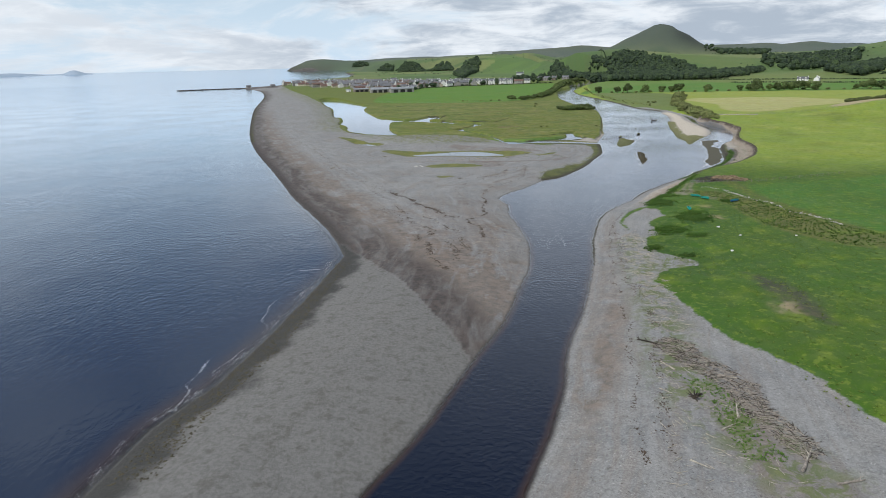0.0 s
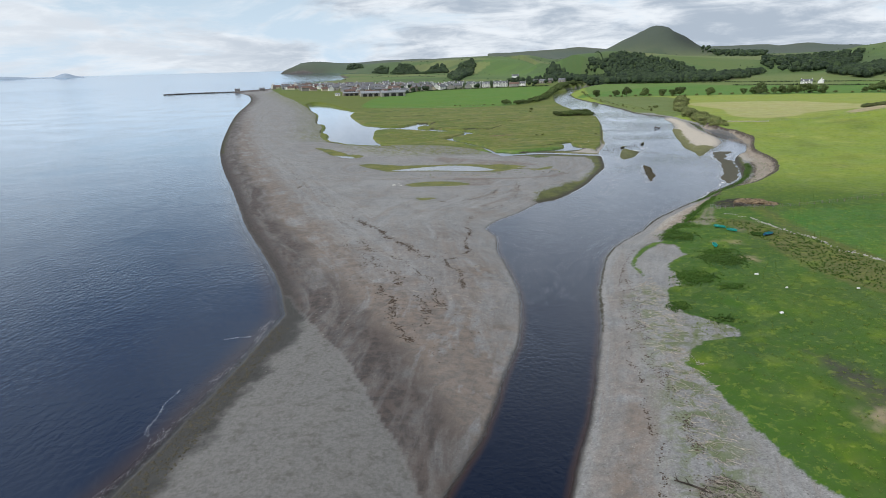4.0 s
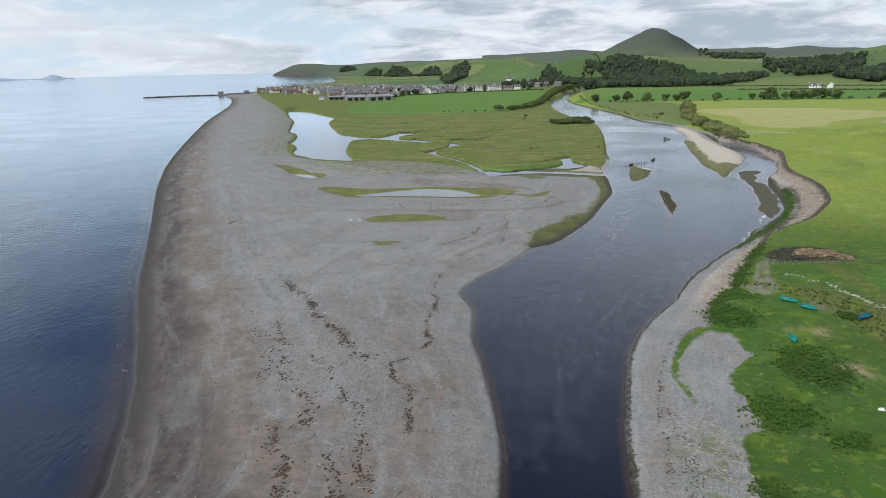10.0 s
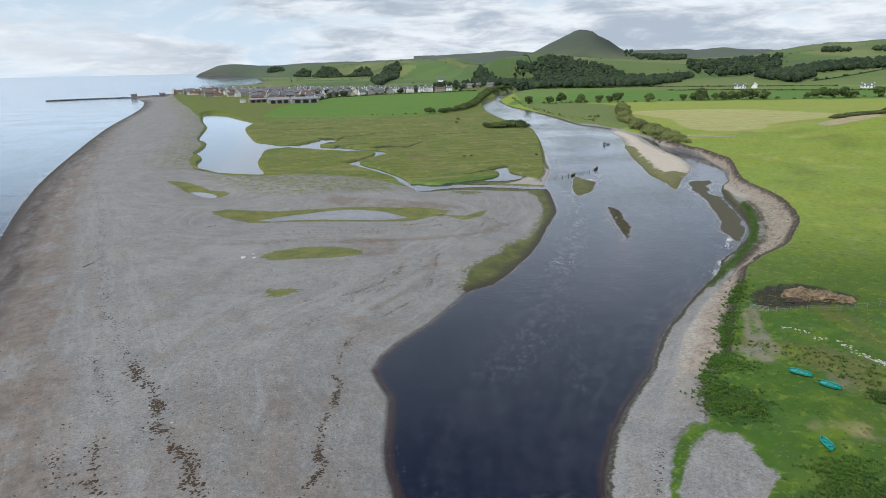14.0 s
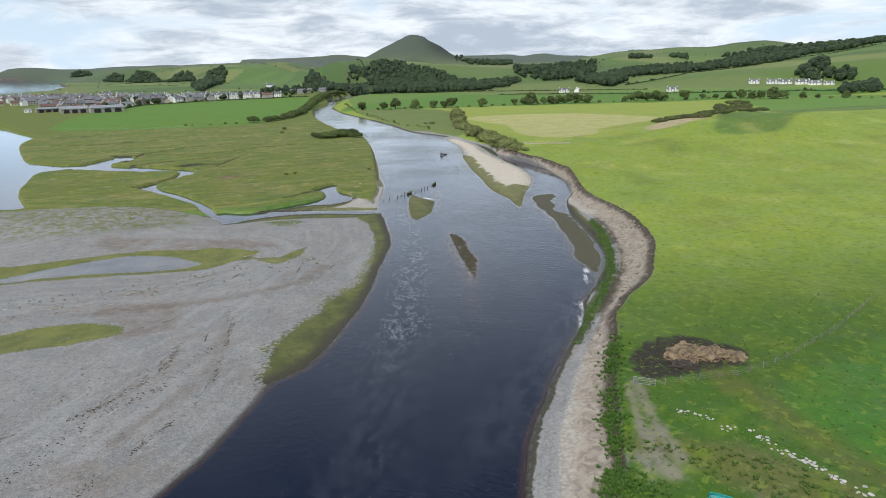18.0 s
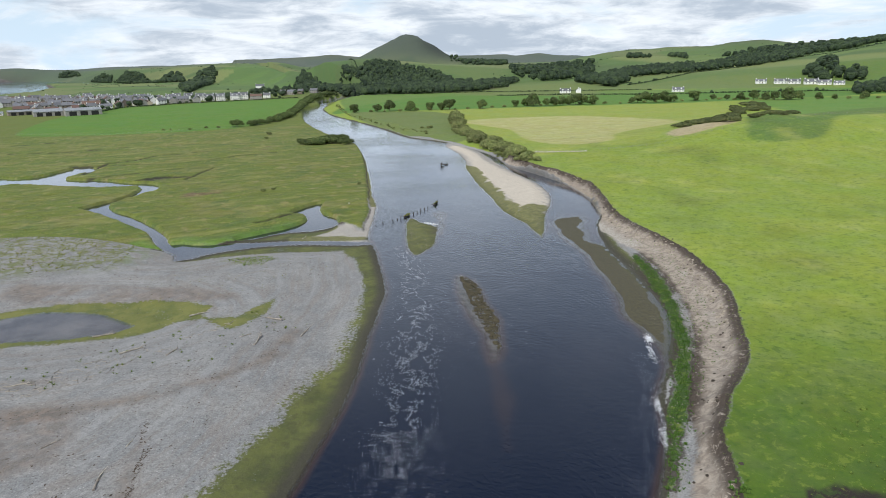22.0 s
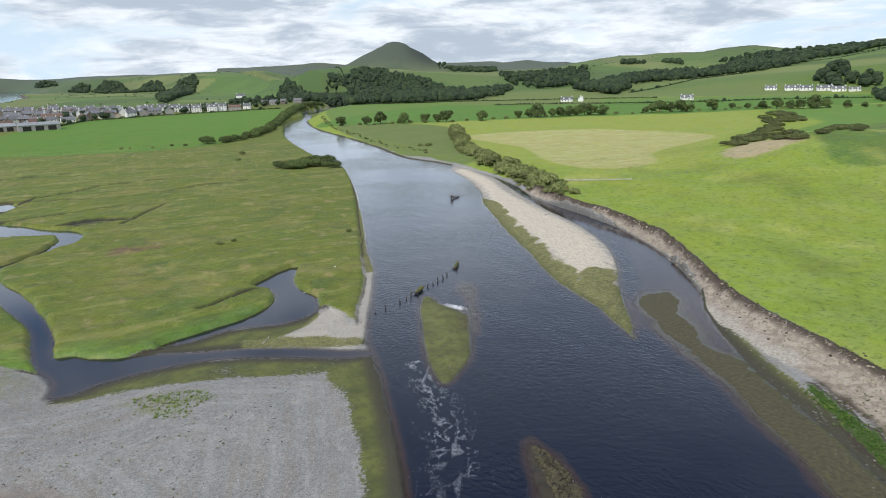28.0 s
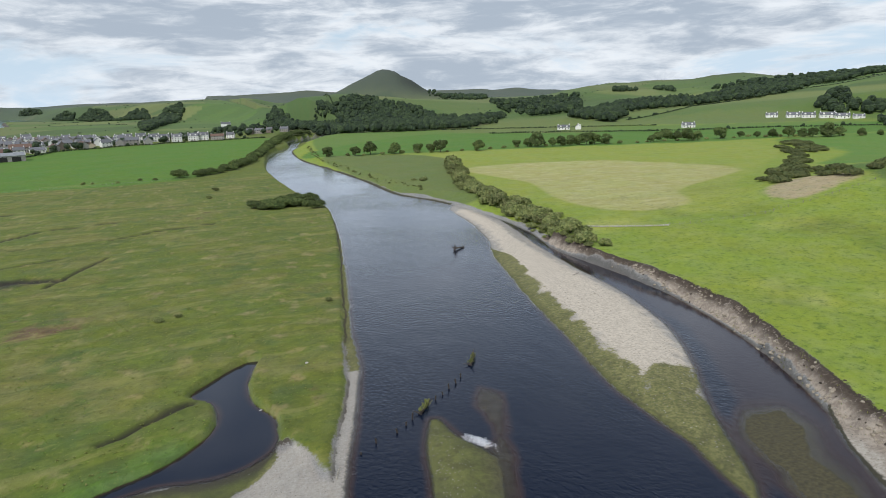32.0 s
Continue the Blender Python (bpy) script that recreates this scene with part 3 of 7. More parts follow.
# bare sand below the gorse, old clay patch in the marsh
SCARS = [([(312, 508), (338, 517), (362, 506), (345, 492), (305, 488)], (0.40, 0.32, 0.20)), ([(44.7, 485.7), (49.9, 498), (62.1, 495), (58.4, 488.5), (51.2, 485.3)], (0.135, 0.085, 0.045)), ([(26.6, 544.3), (32.6, 549.4), (49.5, 542.3), (41.9, 539.5), (36.2, 536.8), (30.9, 536.1)], (0.028, 0.034, 0.014)),
         ([(452, 528), (478, 538), (500, 530), (470, 520)], (0.10, 0.075, 0.05)),
         ([(60.5, 175.9), (69.1, 177.9), (69.6, 173), (65.6, 167.4), (61.8, 169)], (0.022, 0.068, 0.006)), ([(76, 191.2), (82.6, 185.5), (75.9, 175.8), (70.8, 177.8), (73.1, 185.1)], (0.022, 0.068, 0.006)),
         ([(69.1, 206.9), (74.7, 215.7), (79.3, 211), (77.4, 203.5), (71, 202.6)], (0.022, 0.068, 0.006)), ([(68.5, 167.2), (72.1, 165.7), (70.3, 162), (66.9, 163.4)], (0.022, 0.068, 0.006)),
         ([(56.8, 157), (54.1, 158.2), (52.3, 154), (57, 153)], (0.022, 0.068, 0.006)), ([(93.9, 206.2), (97.5, 206.4), (95.9, 202.8), (92, 201.7)], (0.030, 0.070, 0.010)),
         ([(92.3, 212.5), (97.3, 212.8), (98.4, 207.8), (95.6, 206.5), (91.9, 209)], (0.200, 0.180, 0.125)), ([(85.6, 226.2), (91.5, 229.1), (90.1, 220.2), (86.7, 219.2), (84.4, 222.1)], (0.215, 0.205, 0.165)),
([(86, 229), (100, 218), (106, 198), (113, 172), (120, 150), (103, 150), (92, 173), (94, 208)], (0.110, 0.120, 0.030)),
         ([(108, 238), (112, 237), (110, 215), (110, 200), (118, 160), (115, 158), (106, 199), (106, 216)], (0.090, 0.112, 0.020)),
         ([(68, 132), (71, 126), (73, 117), (70, 104), (67, 108), (66, 114), (67, 124)], (0.055, 0.058, 0.036)), ([(64, 113), (67, 114), (66.5, 109), (64, 110)], (0.30, 0.25, 0.15)),
         ([(82, 199), (86, 199), (85, 196)], (0.34, 0.27, 0.16)), ([(80, 184), (84, 184), (83, 181)], (0.34, 0.27, 0.16))]
for outline, colour in SCARS:
    k = step01(inside_distance(outline, X, Y, 40.0, 4.0) + 1.0 * ripple(X, Y, 5, 40) + 0.8 * ripple(X, Y, 2.5, 45), -2.2, 1.8)[:, None]
    cover = cover + (np.array(colour) - cover) * k
# uneven grass tone, its broad dark swathes painted in for cloud shade
mottle = step01(0.8 * ripple(X, Y, 70, 55) + 0.5 * ripple(X, Y, 26, 56) + 0.25 * ripple(X, Y, 9, 57), 0.0, 1.4)[:, None] * right[:, None] * (Y < 560)[:, None]
cover = cover * (1 - 0.30 * mottle)
hay = step01(inside_distance([(274, 720), (275, 640), (253, 572), (252, 530), (280, 518), (312, 556), (410, 608), (392, 700), (316, 735)], X, Y, 40.0, 9.0), -2, 8) * step01(0.8 * ripple(X * 0.35 + Y * 0.2, Y, 14, 65) + 0.5 * ripple(X, Y, 9, 66), -0.1, 1.0)
cover = cover + (np.array((0.470, 0.445, 0.220)) - cover) * 0.7 * hay[:, None]
tufty = step01(0.7 * ripple(X, Y, 5.5, 67) + 0.7 * ripple(X, Y, 2.3, 68) + 0.3 * ripple(X, Y, 16, 69), 0.45, 1.3)[:, None] * right[:, None] * step01(Y, 240, 275)[:, None] * (Y < 520)[:, None]
cover = cover + (np.array((0.120, 0.205, 0.018)) - cover) * tufty * 0.55
# straw patches, their colour raised further to stand for sunlit pasture
straw = step01(0.8 * ripple(X, Y, 55, 58) + 0.4 * ripple(X, Y, 18, 59) + 0.2 * ripple(X, Y, 7, 60), 0.1, 1.4)[:, None] * right[:, None] * step01(Y, 235, 300)[:, None] * (Y < 560)[:, None]
cover = cover + (np.array((0.375, 0.395, 0.100)) - cover) * straw * 0.7
flush = step01(0.7 * ripple(X, Y, 19, 61) + 0.6 * ripple(X, Y, 6, 62) + 0.3 * ripple(X, Y, 2.6, 63), 0.0, 1.2)[:, None] * right[:, None] * step01(Y, 260, 225)[:, None]
cover = cover + (np.array((0.112, 0.176, 0.011)) - cover) * flush * 0.85
mud = step01(inside_distance([(101.3, 246.9), (107.8, 251.1), (115.5, 250.6), (118.5, 246.4), (120.4, 240.5), (116.8, 237.5), (111.7, 237.6), (104.9, 238.8), (99.7, 240), (99.4, 243.2)], X, Y, 40.0, 3.0) + 0.6 * ripple(X, Y, 3, 53), -0.5, 0.4)[:, None]
cover = cover + (np.array((0.022, 0.017, 0.012)) - cover) * mud
ruts = np.maximum(chain_distance([(97.6, 240.5, 0.9), (94, 233, 0.7), (91.8, 227.5, 0.8), (90, 222, 1.0)], X, Y), chain_distance([(95.6, 240, 0.5), (91.8, 233, 0.6), (88.6, 226, 0.9), (87, 220, 1.1)], X, Y)) + 0.4 * ripple(X, Y, 3, 54)
cover = cover + (np.array((0.215, 0.195, 0.150)) - cover) * (step01(ruts, -0.5, 0.5) * 0.8)[:, None]
olive = step01(ripple(X, Y, 40, 41) + 0.6 * ripple(X, Y, 13, 42), -0.2, 1.0)[:, None] * (1 - right[:, None]) * (Y < 800)[:, None]
cover = cover + (np.array((0.180, 0.172, 0.050)) - cover) * olive * 0.65
deep_green = step01(ripple(X, Y, 24, 43) + 0.7 * ripple(X, Y, 8, 44), 0.35, 1.2)[:, None] * (1 - right[:, None]) * (Y < 800)[:, None]
cover = cover + (np.array((0.070, 0.115, 0.022)) - cover) * deep_green * 0.7
dry = step01(ripple(X, Y, 7, 46) + 0.8 * ripple(X, Y, 3, 47) + 0.5 * ripple(X, Y, 22, 48), 0.5, 1.6)[:, None] * (1 - right[:, None]) * (Y < 800)[:, None]
cover = cover + (np.array((0.265, 0.225, 0.095)) - cover) * dry * 0.8
rust = step01(ripple(X, Y, 11, 49) + 0.8 * ripple(X, Y, 4, 50), 1.25, 1.9)[:, None] * (1 - right[:, None]) * (Y < 800)[:, None]
cover = cover + (np.array((0.125, 0.085, 0.042)) - cover) * rust * 0.75
lush = step01(g_west + 1.2 * ripple(X, Y, 7, 51), 8, 1.0)[:, None] * ((~right) & (Y < 440) & (X > 30) & (X < 92))[:, None]
cover = cover + (np.array((0.095, 0.185, 0.028)) - cover) * lush * 0.8

cover = cover + (np.array((0.036, 0.072, 0.009)) - cover) * step01(lawn, -2, 0)[:, None]

# masks of the shore: brown sand band, dark wet shingle, algae, bare earth
UPPER = [(30, -400), (14, 60), (5, 97), (1, 109), (-11, 136), (-21, 157), (-30, 176), (-41, 203), (-57, 239), (-67, 265), (-80, 300), (-111, 380), (-137, 456), (-167, 560),
         (-227, 787), (-300, 1105), (-371, 1342), (-440, 1500), (6000, 1500), (6000, -400)]
crest = inside_distance(UPPER, X, Y, 40.0, 8.0) + 0.9 * wob
foreshore = step01(crest, 0.25, -0.25) * (1 - right) * (Y < 175)
band = step01(crest, 7, 12) * (1 - step01(crest, 17, 27)) * (1 - step01(Y, 500, 900)) * (1 - right)
band = band + (1 - right) * step01(ripple(X, Y, 26, 17) + 0.6 * ripple(X, Y, 9, 18), 0.25, 1.1) * 0.5 * step01(Y, 330, 250)
band = band + 0.9 * step01(np.maximum(chain_distance([(22, 256, 0.7), (28, 264, 0.8), (35, 274, 0.8), (38, 284, 0.6), (39, 298, 0.3)], X, Y), chain_distance([(10, 311, 1.0), (33, 308.5, 1.6), (43, 308.7, 1.8), (51.6, 311.6, 1.6), (60, 318, 1.4), (65.7, 328.5, 0.8)], X, Y)) + 0.8 * wob, -1.5, 1.5)
band = band + 0.85 * step01(np.maximum.reduce([inside_distance([(8, 383), (37, 368), (51, 359), (56, 352), (38, 357), (17, 368), (5, 376)], X, Y, 40.0, 4.0), inside_distance([(14, 314), (24, 311), (30, 305), (28, 295), (20, 294)], X, Y, 40.0, 4.0), inside_distance([(38, 130), (36, 114), (29, 94), (24, 82), (20, 82), (26, 98)], X, Y, 40.0, 4.0)]) + wob, -2, 2)
band = band + 0.85 * bump2(X, Y, 9, 122, 7, 18) + 0.8 * bump2(X, Y, 15, 186, 6, 14) + 0.75 * bump2(X, Y, 4, 158, 8, 10) + 0.7 * bump2(X, Y, 10, 140, 8, 14) + 0.5 * bump2(X, Y, 0, 205, 8, 14)
band = band + right * (Y < 170) * step01(land, 1.2, 2.5) * step01(land, 8, 5) * 0.55 + right * 0.6 * step01(chain_distance([(42, 60, 6), (39, 84, 4), (38, 100, 2)], X, Y), -2, 2)
low = step01(crest + 1.5 * wob, 15, 7) * (1 - foreshore) * (1 - right)
ALGAE = [(44, 268), (46, 278), (49.5, 284), (54.5, 290.2), (58.5, 296), (63, 303), (67, 307.5), (71.5, 312.5), (77, 323.7), (82, 338), (87, 357), (89, 372), (88.5, 384), (99, 386), (99, 366),
         (93, 344), (86, 330), (70, 295), (60, 279), (52, 270)]
algae = step01(inside_distance(ALGAE, X, Y, 40.0, 5.0) + 0.6 * wob, -2.6, 1.6)
algae = np.maximum(algae, 0.55 * step01(inside_distance(ALGAE, X, Y, 40.0, 5.0) + wob, -5.5, 0) * (Y < 345))
algae = np.maximum(algae, step01(d_islet, -3, 1))
banks = np.maximum(chain_distance([(100, 381, 3), (88, 386, 3.5), (74, 391, 4), (62, 394.5, 5), (48, 394, 5)], X, Y), chain_distance([(99, 392, 2), (80, 401, 3.5), (66, 404, 3)], X, Y))
algae = np.maximum(algae, 0.85 * step01(banks + 1.2 * wob, -2, 2))
algae = np.maximum(algae, 0.95 * step01(inside_distance([(56, 406.5), (71, 410.5), (83, 409.8), (93, 414), (90, 407), (82, 402.6), (75.7, 404.2), (75, 400.4), (62, 404)], X, Y, 40.0, 3.0) + 0.4 * wob, -1.0, 0.6))
algae = np.maximum(algae, step01(d_bar, -3, 0) * step01(d_bar + 2.2 * ripple(X, Y, 6, 71), 9, 3) * (X < np.interp(Y, [370, 420, 500], [160, 163, 185])) * (Y < 520))
algae = np.maximum(algae, step01(inside_distance([(145, 366), (165, 398), (172, 408), (160, 410), (150, 392)], X, Y, 40.0, 5.0) + 2.0 * ripple(X, Y, 5, 72), -2, 3))
algae = np.maximum(algae, np.maximum(sh, sh2))
algae = np.maximum(algae, 0.9 * step01(land, 1.6 + 3.4 * step01(Y, 285, 320), 0.5 + 1.5 * step01(Y, 285, 320)) * (land > 0) * right * (Y > 230) * (Y < 385) * (d_bar < -2))
algae = np.maximum(algae, 0.75 * step01(land, 1.3, 0.3) * (land > 0) * right * (Y > 150) * (Y < 245))
bright = step01(np.maximum.reduce([inside_distance([(-35.5, 363.2), (-29.8, 367), (-18.5, 364.5), (-9.7, 364.7), (2.9, 367), (17.9, 368), (35.8, 360.8), (46.6, 354.2), (51.2, 349.1), (48.2, 346.2), (50.3, 342.5), (55.3, 340.2),
                   (59.2, 344.7), (64.7, 349.7), (63.7, 344.4), (60.1, 337.3), (54.2, 333.1), (51.6, 335.5), (48.6, 341.9), (43.1, 343.5), (37.9, 340.5), (26.7, 341.8), (-4.4, 348.6), (-14.4, 348.9), (-28.5, 354)], X, Y, 40.0, 4.0),
                   inside_distance([(-7.6, 299.3), (-4.8, 305), (1.7, 307.5), (13, 306.1), (20.2, 301.1), (19.5, 296.6), (10.8, 295.1), (0.4, 295.2), (-4.8, 295.7)], X, Y, 40.0, 4.0),
                   0.7 * inside_distance([(-4.3, 271.2), (-2.4, 272.7), (6.6, 270.7), (6.8, 268.1), (1.9, 264.8), (-1.8, 265.4)], X, Y, 40.0, 4.0) - 0.6,
                   inside_distance([(-70, 432.2), (-59.7, 428), (-45.3, 413.5), (-36.1, 403.4), (-39.3, 395.5), (-51.9, 407.4)], X, Y, 40.0, 4.0)]) + 0.5 * wob, -1.5, 1.5)
algae = np.maximum(algae, 0.85 * bright)
algae = np.maximum(algae, 0.85 * step01(land, 3.6, 1.6) * (land > 0) * np.where(right, Y > 590, Y > 436) * (Y < 1400) * (d_bar < -3))
earth = step01(g_east + 1.2 * wob, -12, -7) * step01(g_east, 1.2, -0.6) * np.where(Y > 352, step01(land, 0.2, 1.0), step01(land, 2.0, 5.0)) * step01(Y + 4 * wob, 186, 240) * (Y < 520) * right * (land > 0)
patchy = step01(chain_distance([(-44, 440, 8), (-4, 414, 26), (22, 402, 12), (26, 394, 5)], X, Y), -8, 4) * 0.9
patchy = np.maximum(patchy, 0.8 * step01(g_west, -32, -3) * (Y > 470) * (Y < 1400) * (1 - right))
patchy = np.maximum(patchy, 0.85 * step01(chain_distance([(43, 60, 3), (37, 84, 3), (39, 100, 2), (46, 130, 2), (52, 165, 2)], X, Y), -6, 2))
patchy = np.maximum(patchy, 0.75 * step01(chain_distance([(56, 385, 1.5), (62, 381, 4), (67, 382, 2)], X, Y), -2, 2))
patchy = np.maximum(patchy, 0.8 * step01(chain_distance([(50, 143, 4), (60, 145, 5)], X, Y), -3, 2))

ny, nx = GX.shape
idx = np.arange(nx * ny).reshape(ny, nx)
quads = np.stack([idx[:-1, :-1], idx[:-1, 1:], idx[1:, 1:], idx[1:, :-1]], -1).reshape(-1, 4)


def sheet(name, verts, faces, smooth_shade=True):
    """A mesh from arrays of corners and of equal faces."""
    me = bpy.data.meshes.new(name)
    k = faces.shape[1]
    me.vertices.add(len(verts))
    me.vertices.foreach_set("co", np.asarray(verts, np.float32).ravel())
    me.loops.add(faces.size)
    me.loops.foreach_set("vertex_index", faces.astype(np.int32).ravel())
    me.polygons.add(len(faces))
    me.polygons.foreach_set("loop_start", np.arange(0, faces.size, k, dtype=np.int32))
    me.polygons.foreach_set("use_smooth", np.full(len(faces), smooth_shade))
    me.update(calc_edges=True)
    return me


pale = np.maximum.reduce([0.34 * (~right) * step01(land, 3.4, 2.0) * step01(Y, 398, 408) * step01(Y, 640, 520) * (X > 96) * (land > 0), 0.11 * step01(d_islet, -1, 0.5), step01(inside_distance(BAR_TOP, X, Y, 40.0, 5.0) + 1.6 * ripple(X, Y, 4, 73), -2, 2.5), 0.3 * step01(d_bar, -2, 3), 0.42 * step01(inside_distance([(93.5, 412.5), (96.7, 414.2), (98.8, 402.1), (109.9, 422.5), (103.7, 404.1), (98.6, 395.3), (94.3, 389.4), (89.5, 392.3), (81.7, 397.5), (75.7, 400.5), (75.7, 404), (82.2, 402.1), (88.1, 406)], X, Y, 40.0, 3.0) + 0.4 * wob, -1, 1)])
ground_me = sheet("ground", np.stack([X, Y, Z], -1), quads)
for name, values in (("grass", grass), ("shore", -d_water), ("band", band), ("low", low), ("foreshore", foreshore), ("seaward", d_land), ("algae", algae), ("earth", earth), ("patchy", patchy), ("silt", silt * (1 - sh)), ("drowned", sh2), ("bright", bright), ("ditch", step01(d_ditch, -0.9, 0.2)), ("bar", pale), ("marsh", (1 - right) * step01(Y, 900, 780))):
    ground_me.attributes.new(name, "FLOAT", "POINT").data.foreach_set("value", values.astype(np.float32))
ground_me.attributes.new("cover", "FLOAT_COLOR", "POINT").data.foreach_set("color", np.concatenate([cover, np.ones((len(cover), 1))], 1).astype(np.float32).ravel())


def material(name):
    m = bpy.data.materials.new(name)
    m.use_nodes = True
    m.node_tree.nodes.clear()
    return m, Nodes(m.node_tree)


def finish(n, colour, rough=0.9, bump=None, strength=0.3, distance=0.1, **more):
    ins = {"Base Color": colour, "Roughness": rough}
    ins.update({k.replace("_", " "): v for k, v in more.items()})
    s = n.put("ShaderNodeBsdfPrincipled", ins)
    if bump is not None:
        b = n.put("ShaderNodeBump", {"Height": bump, "Strength": strength, "Distance": distance})
        n.t.links.new(b.outputs[0], s.inputs["Normal"])
    n.put("ShaderNodeOutputMaterial", {0: s.outputs[0]})


def ground_material():
    m, n = material("ground")
    pos = n.put("ShaderNodeNewGeometry").outputs["Position"]
    n1 = n.noise(pos, 1.7, 5, 0.6)
    n2 = n.noise(pos, 0.16, 5, 0.6)
    n3 = n.noise(pos, 0.035, 4, 0.5)
    peb = n.put("ShaderNodeTexVoronoi", {"Vector": pos, "Scale": 3.4}).outputs["Color"]
    pebble = n.put("ShaderNodeSeparateColor", {0: peb}).outputs[0]
    grit = n.noise(pos, 5.0, 3, 0.7)
    # shingle
    mid = n.noise(pos, 0.55, 5, 0.65, 0.3)
    shingle = n.mix(n.ramp(n2, 0.35, 0.65), (0.184, 0.194, 0.197), (0.264, 0.262, 0.248))
    streak = n.noise(n.vec(pos, 0.22, 0.045, 0.2), 1.0, 6, 0.66, 0.9)
    shingle = n.mix(n.math("MULTIPLY", n.ramp(streak, 0.52, 0.66), 0.5), shingle, (0.225, 0.196, 0.168))
    shingle = n.mix(n.math("MULTIPLY", n.ramp(n3, 0.52, 0.68), 0.7), shingle, (0.165, 0.168, 0.168))
    shingle = n.mix(n.math("MULTIPLY", n.ramp(n1, 0.42, 0.70), 0.6), shingle, (0.130, 0.128, 0.122))
    shingle = n.mix(n.math("MULTIPLY", n.ramp(mid, 0.54, 0.70), 0.55), shingle, (0.120, 0.110, 0.098))
    shingle = n.mix(n.math("MULTIPLY", n.ramp(mid, 0.44, 0.34), 0.40), shingle, (0.350, 0.345, 0.330))
    px = n.put("ShaderNodeSeparateXYZ", {0: pos})
    along_shore = n.put("ShaderNodeCombineXYZ", {0: n.math("MULTIPLY", n.attr("shore"), 0.40), 1: n.math("MULTIPLY", px.outputs[0], 0.035), 2: n.math("MULTIPLY", px.outputs[1], 0.035)}).outputs[0]
    stria = n.noise(along_shore, 1.0, 6, 0.68, 0.35)
    shingle = n.mix(n.math("MULTIPLY", n.ramp(stria, 0.51, 0.61), 0.52), shingle, (0.195, 0.162, 0.134))
    shingle = n.mix(n.math("MULTIPLY", n.ramp(stria, 0.47, 0.39), 0.45), shingle, (0.300, 0.305, 0.302))
    shingle = n.mix(0.17, shingle, n.mix(pebble, (0.07, 0.07, 0.07), (0.50, 0.49, 0.47)))
    shingle = n.mix(0.20, shingle, n.mix(n.ramp(grit, 0.3, 0.7), (0.06, 0.06, 0.06), (0.50, 0.49, 0.475)))
    # pale bar gravel, lighter than the spit partly from sunlight put into the colour
    shingle = n.mix(n.math("MULTIPLY", n.attr("bar"), 0.92), shingle, n.mix(n.ramp(n1, 0.35, 0.65), (0.46, 0.405, 0.325), (0.63, 0.565, 0.465)))
    speck = n.noise(pos, 3.2, 2, 0.5)
    shingle = n.mix(n.math("MULTIPLY", n.ramp(speck, 0.66, 0.72), 0.75), shingle, (0.060, 0.050, 0.042))
    shingle = n.mix(n.math("MULTIPLY", n.ramp(speck, 0.33, 0.28), 0.6), shingle, (0.50, 0.49, 0.47))
    swash = n.put("ShaderNodeCombineXYZ", {0: n.math("MULTIPLY", n.attr("seaward"), 0.24), 1: n.math("MULTIPLY", px.outputs[0], 0.06), 2: n.math("MULTIPLY", px.outputs[1], 0.06)}).outputs[0]
    cusp = n.noise(swash, 1.0, 6, 0.66, 0.5)
    band_fac = n.math("MULTIPLY", n.attr("band"), n.ramp(n.math("ADD", n.math("MULTIPLY", cusp, 0.6), n.math("MULTIPLY", n2, 0.4)), 0.36, 0.56), True)
    shingle = n.mix(n.math("MULTIPLY", band_fac, 0.70), shingle, n.mix(n.ramp(mid, 0.4, 0.6), (0.192, 0.142, 0.106), (0.118, 0.094, 0.075)))
    lowmix = n.math("MULTIPLY", n.attr("low"), n.ramp(cusp, 0.30, 0.62, 0.50, 0.97))
    shingle = n.mix(lowmix, shingle, n.mix(n.ramp(mid, 0.4, 0.6), (0.048, 0.040, 0.037), (0.088, 0.070, 0.061)))
    tide = n.ramp(n.math("ADD", n.attr("seaward"), n.math("MULTIPLY", n.math("SUBTRACT", cusp, 0.5), 7.0)), 5.2, 1.2)
    shingle = n.mix(n.math("MULTIPLY", n.math("MULTIPLY", tide, n.attr("low")), 0.9), shingle, n.mix(n.ramp(grit, 0.4, 0.6), (0.026, 0.022, 0.020), (0.062, 0.052, 0.046)))
    fore = n.mix(n.ramp(n1, 0.35, 0.65), (0.130, 0.127, 0.118), (0.178, 0.174, 0.164))
    fore = n.mix(n.math("MULTIPLY", n.ramp(mid, 0.5, 0.66), 0.6), fore, (0.080, 0.076, 0.062))
    fore = n.mix(n.ramp(n.math("ADD", n.attr("seaward"), n.math("MULTIPLY", n.math("SUBTRACT", n2, 0.5), 11.0)), 8.5, 4.5), fore, n.mix(n.ramp(grit, 0.4, 0.6), (0.010, 0.010, 0.009), (0.038, 0.037, 0.030)))
    shingle = n.mix(n.math("MULTIPLY", n.attr("foreshore"), 0.9), shingle, fore)
    edge = n.math("ADD", n.attr("shore"), n.math("MULTIPLY", n.math("SUBTRACT", n1, 0.5), 1.6))
    wet = n.ramp(edge, 0.75, 0.1)
    shingle = n.mix(n.math("MULTIPLY", wet, 0.75), shingle, (0.070, 0.066, 0.056))
    # algae and weed
    al = n.math("MULTIPLY", n.ramp(n.math("ADD", n.attr("algae"), n.math("ADD", n.math("MULTIPLY", n.math("SUBTRACT", n1, 0.5), 1.5), n.math("MULTIPLY", n.math("SUBTRACT", n2, 0.5), 1.1))), 0.36, 0.68), 0.93)
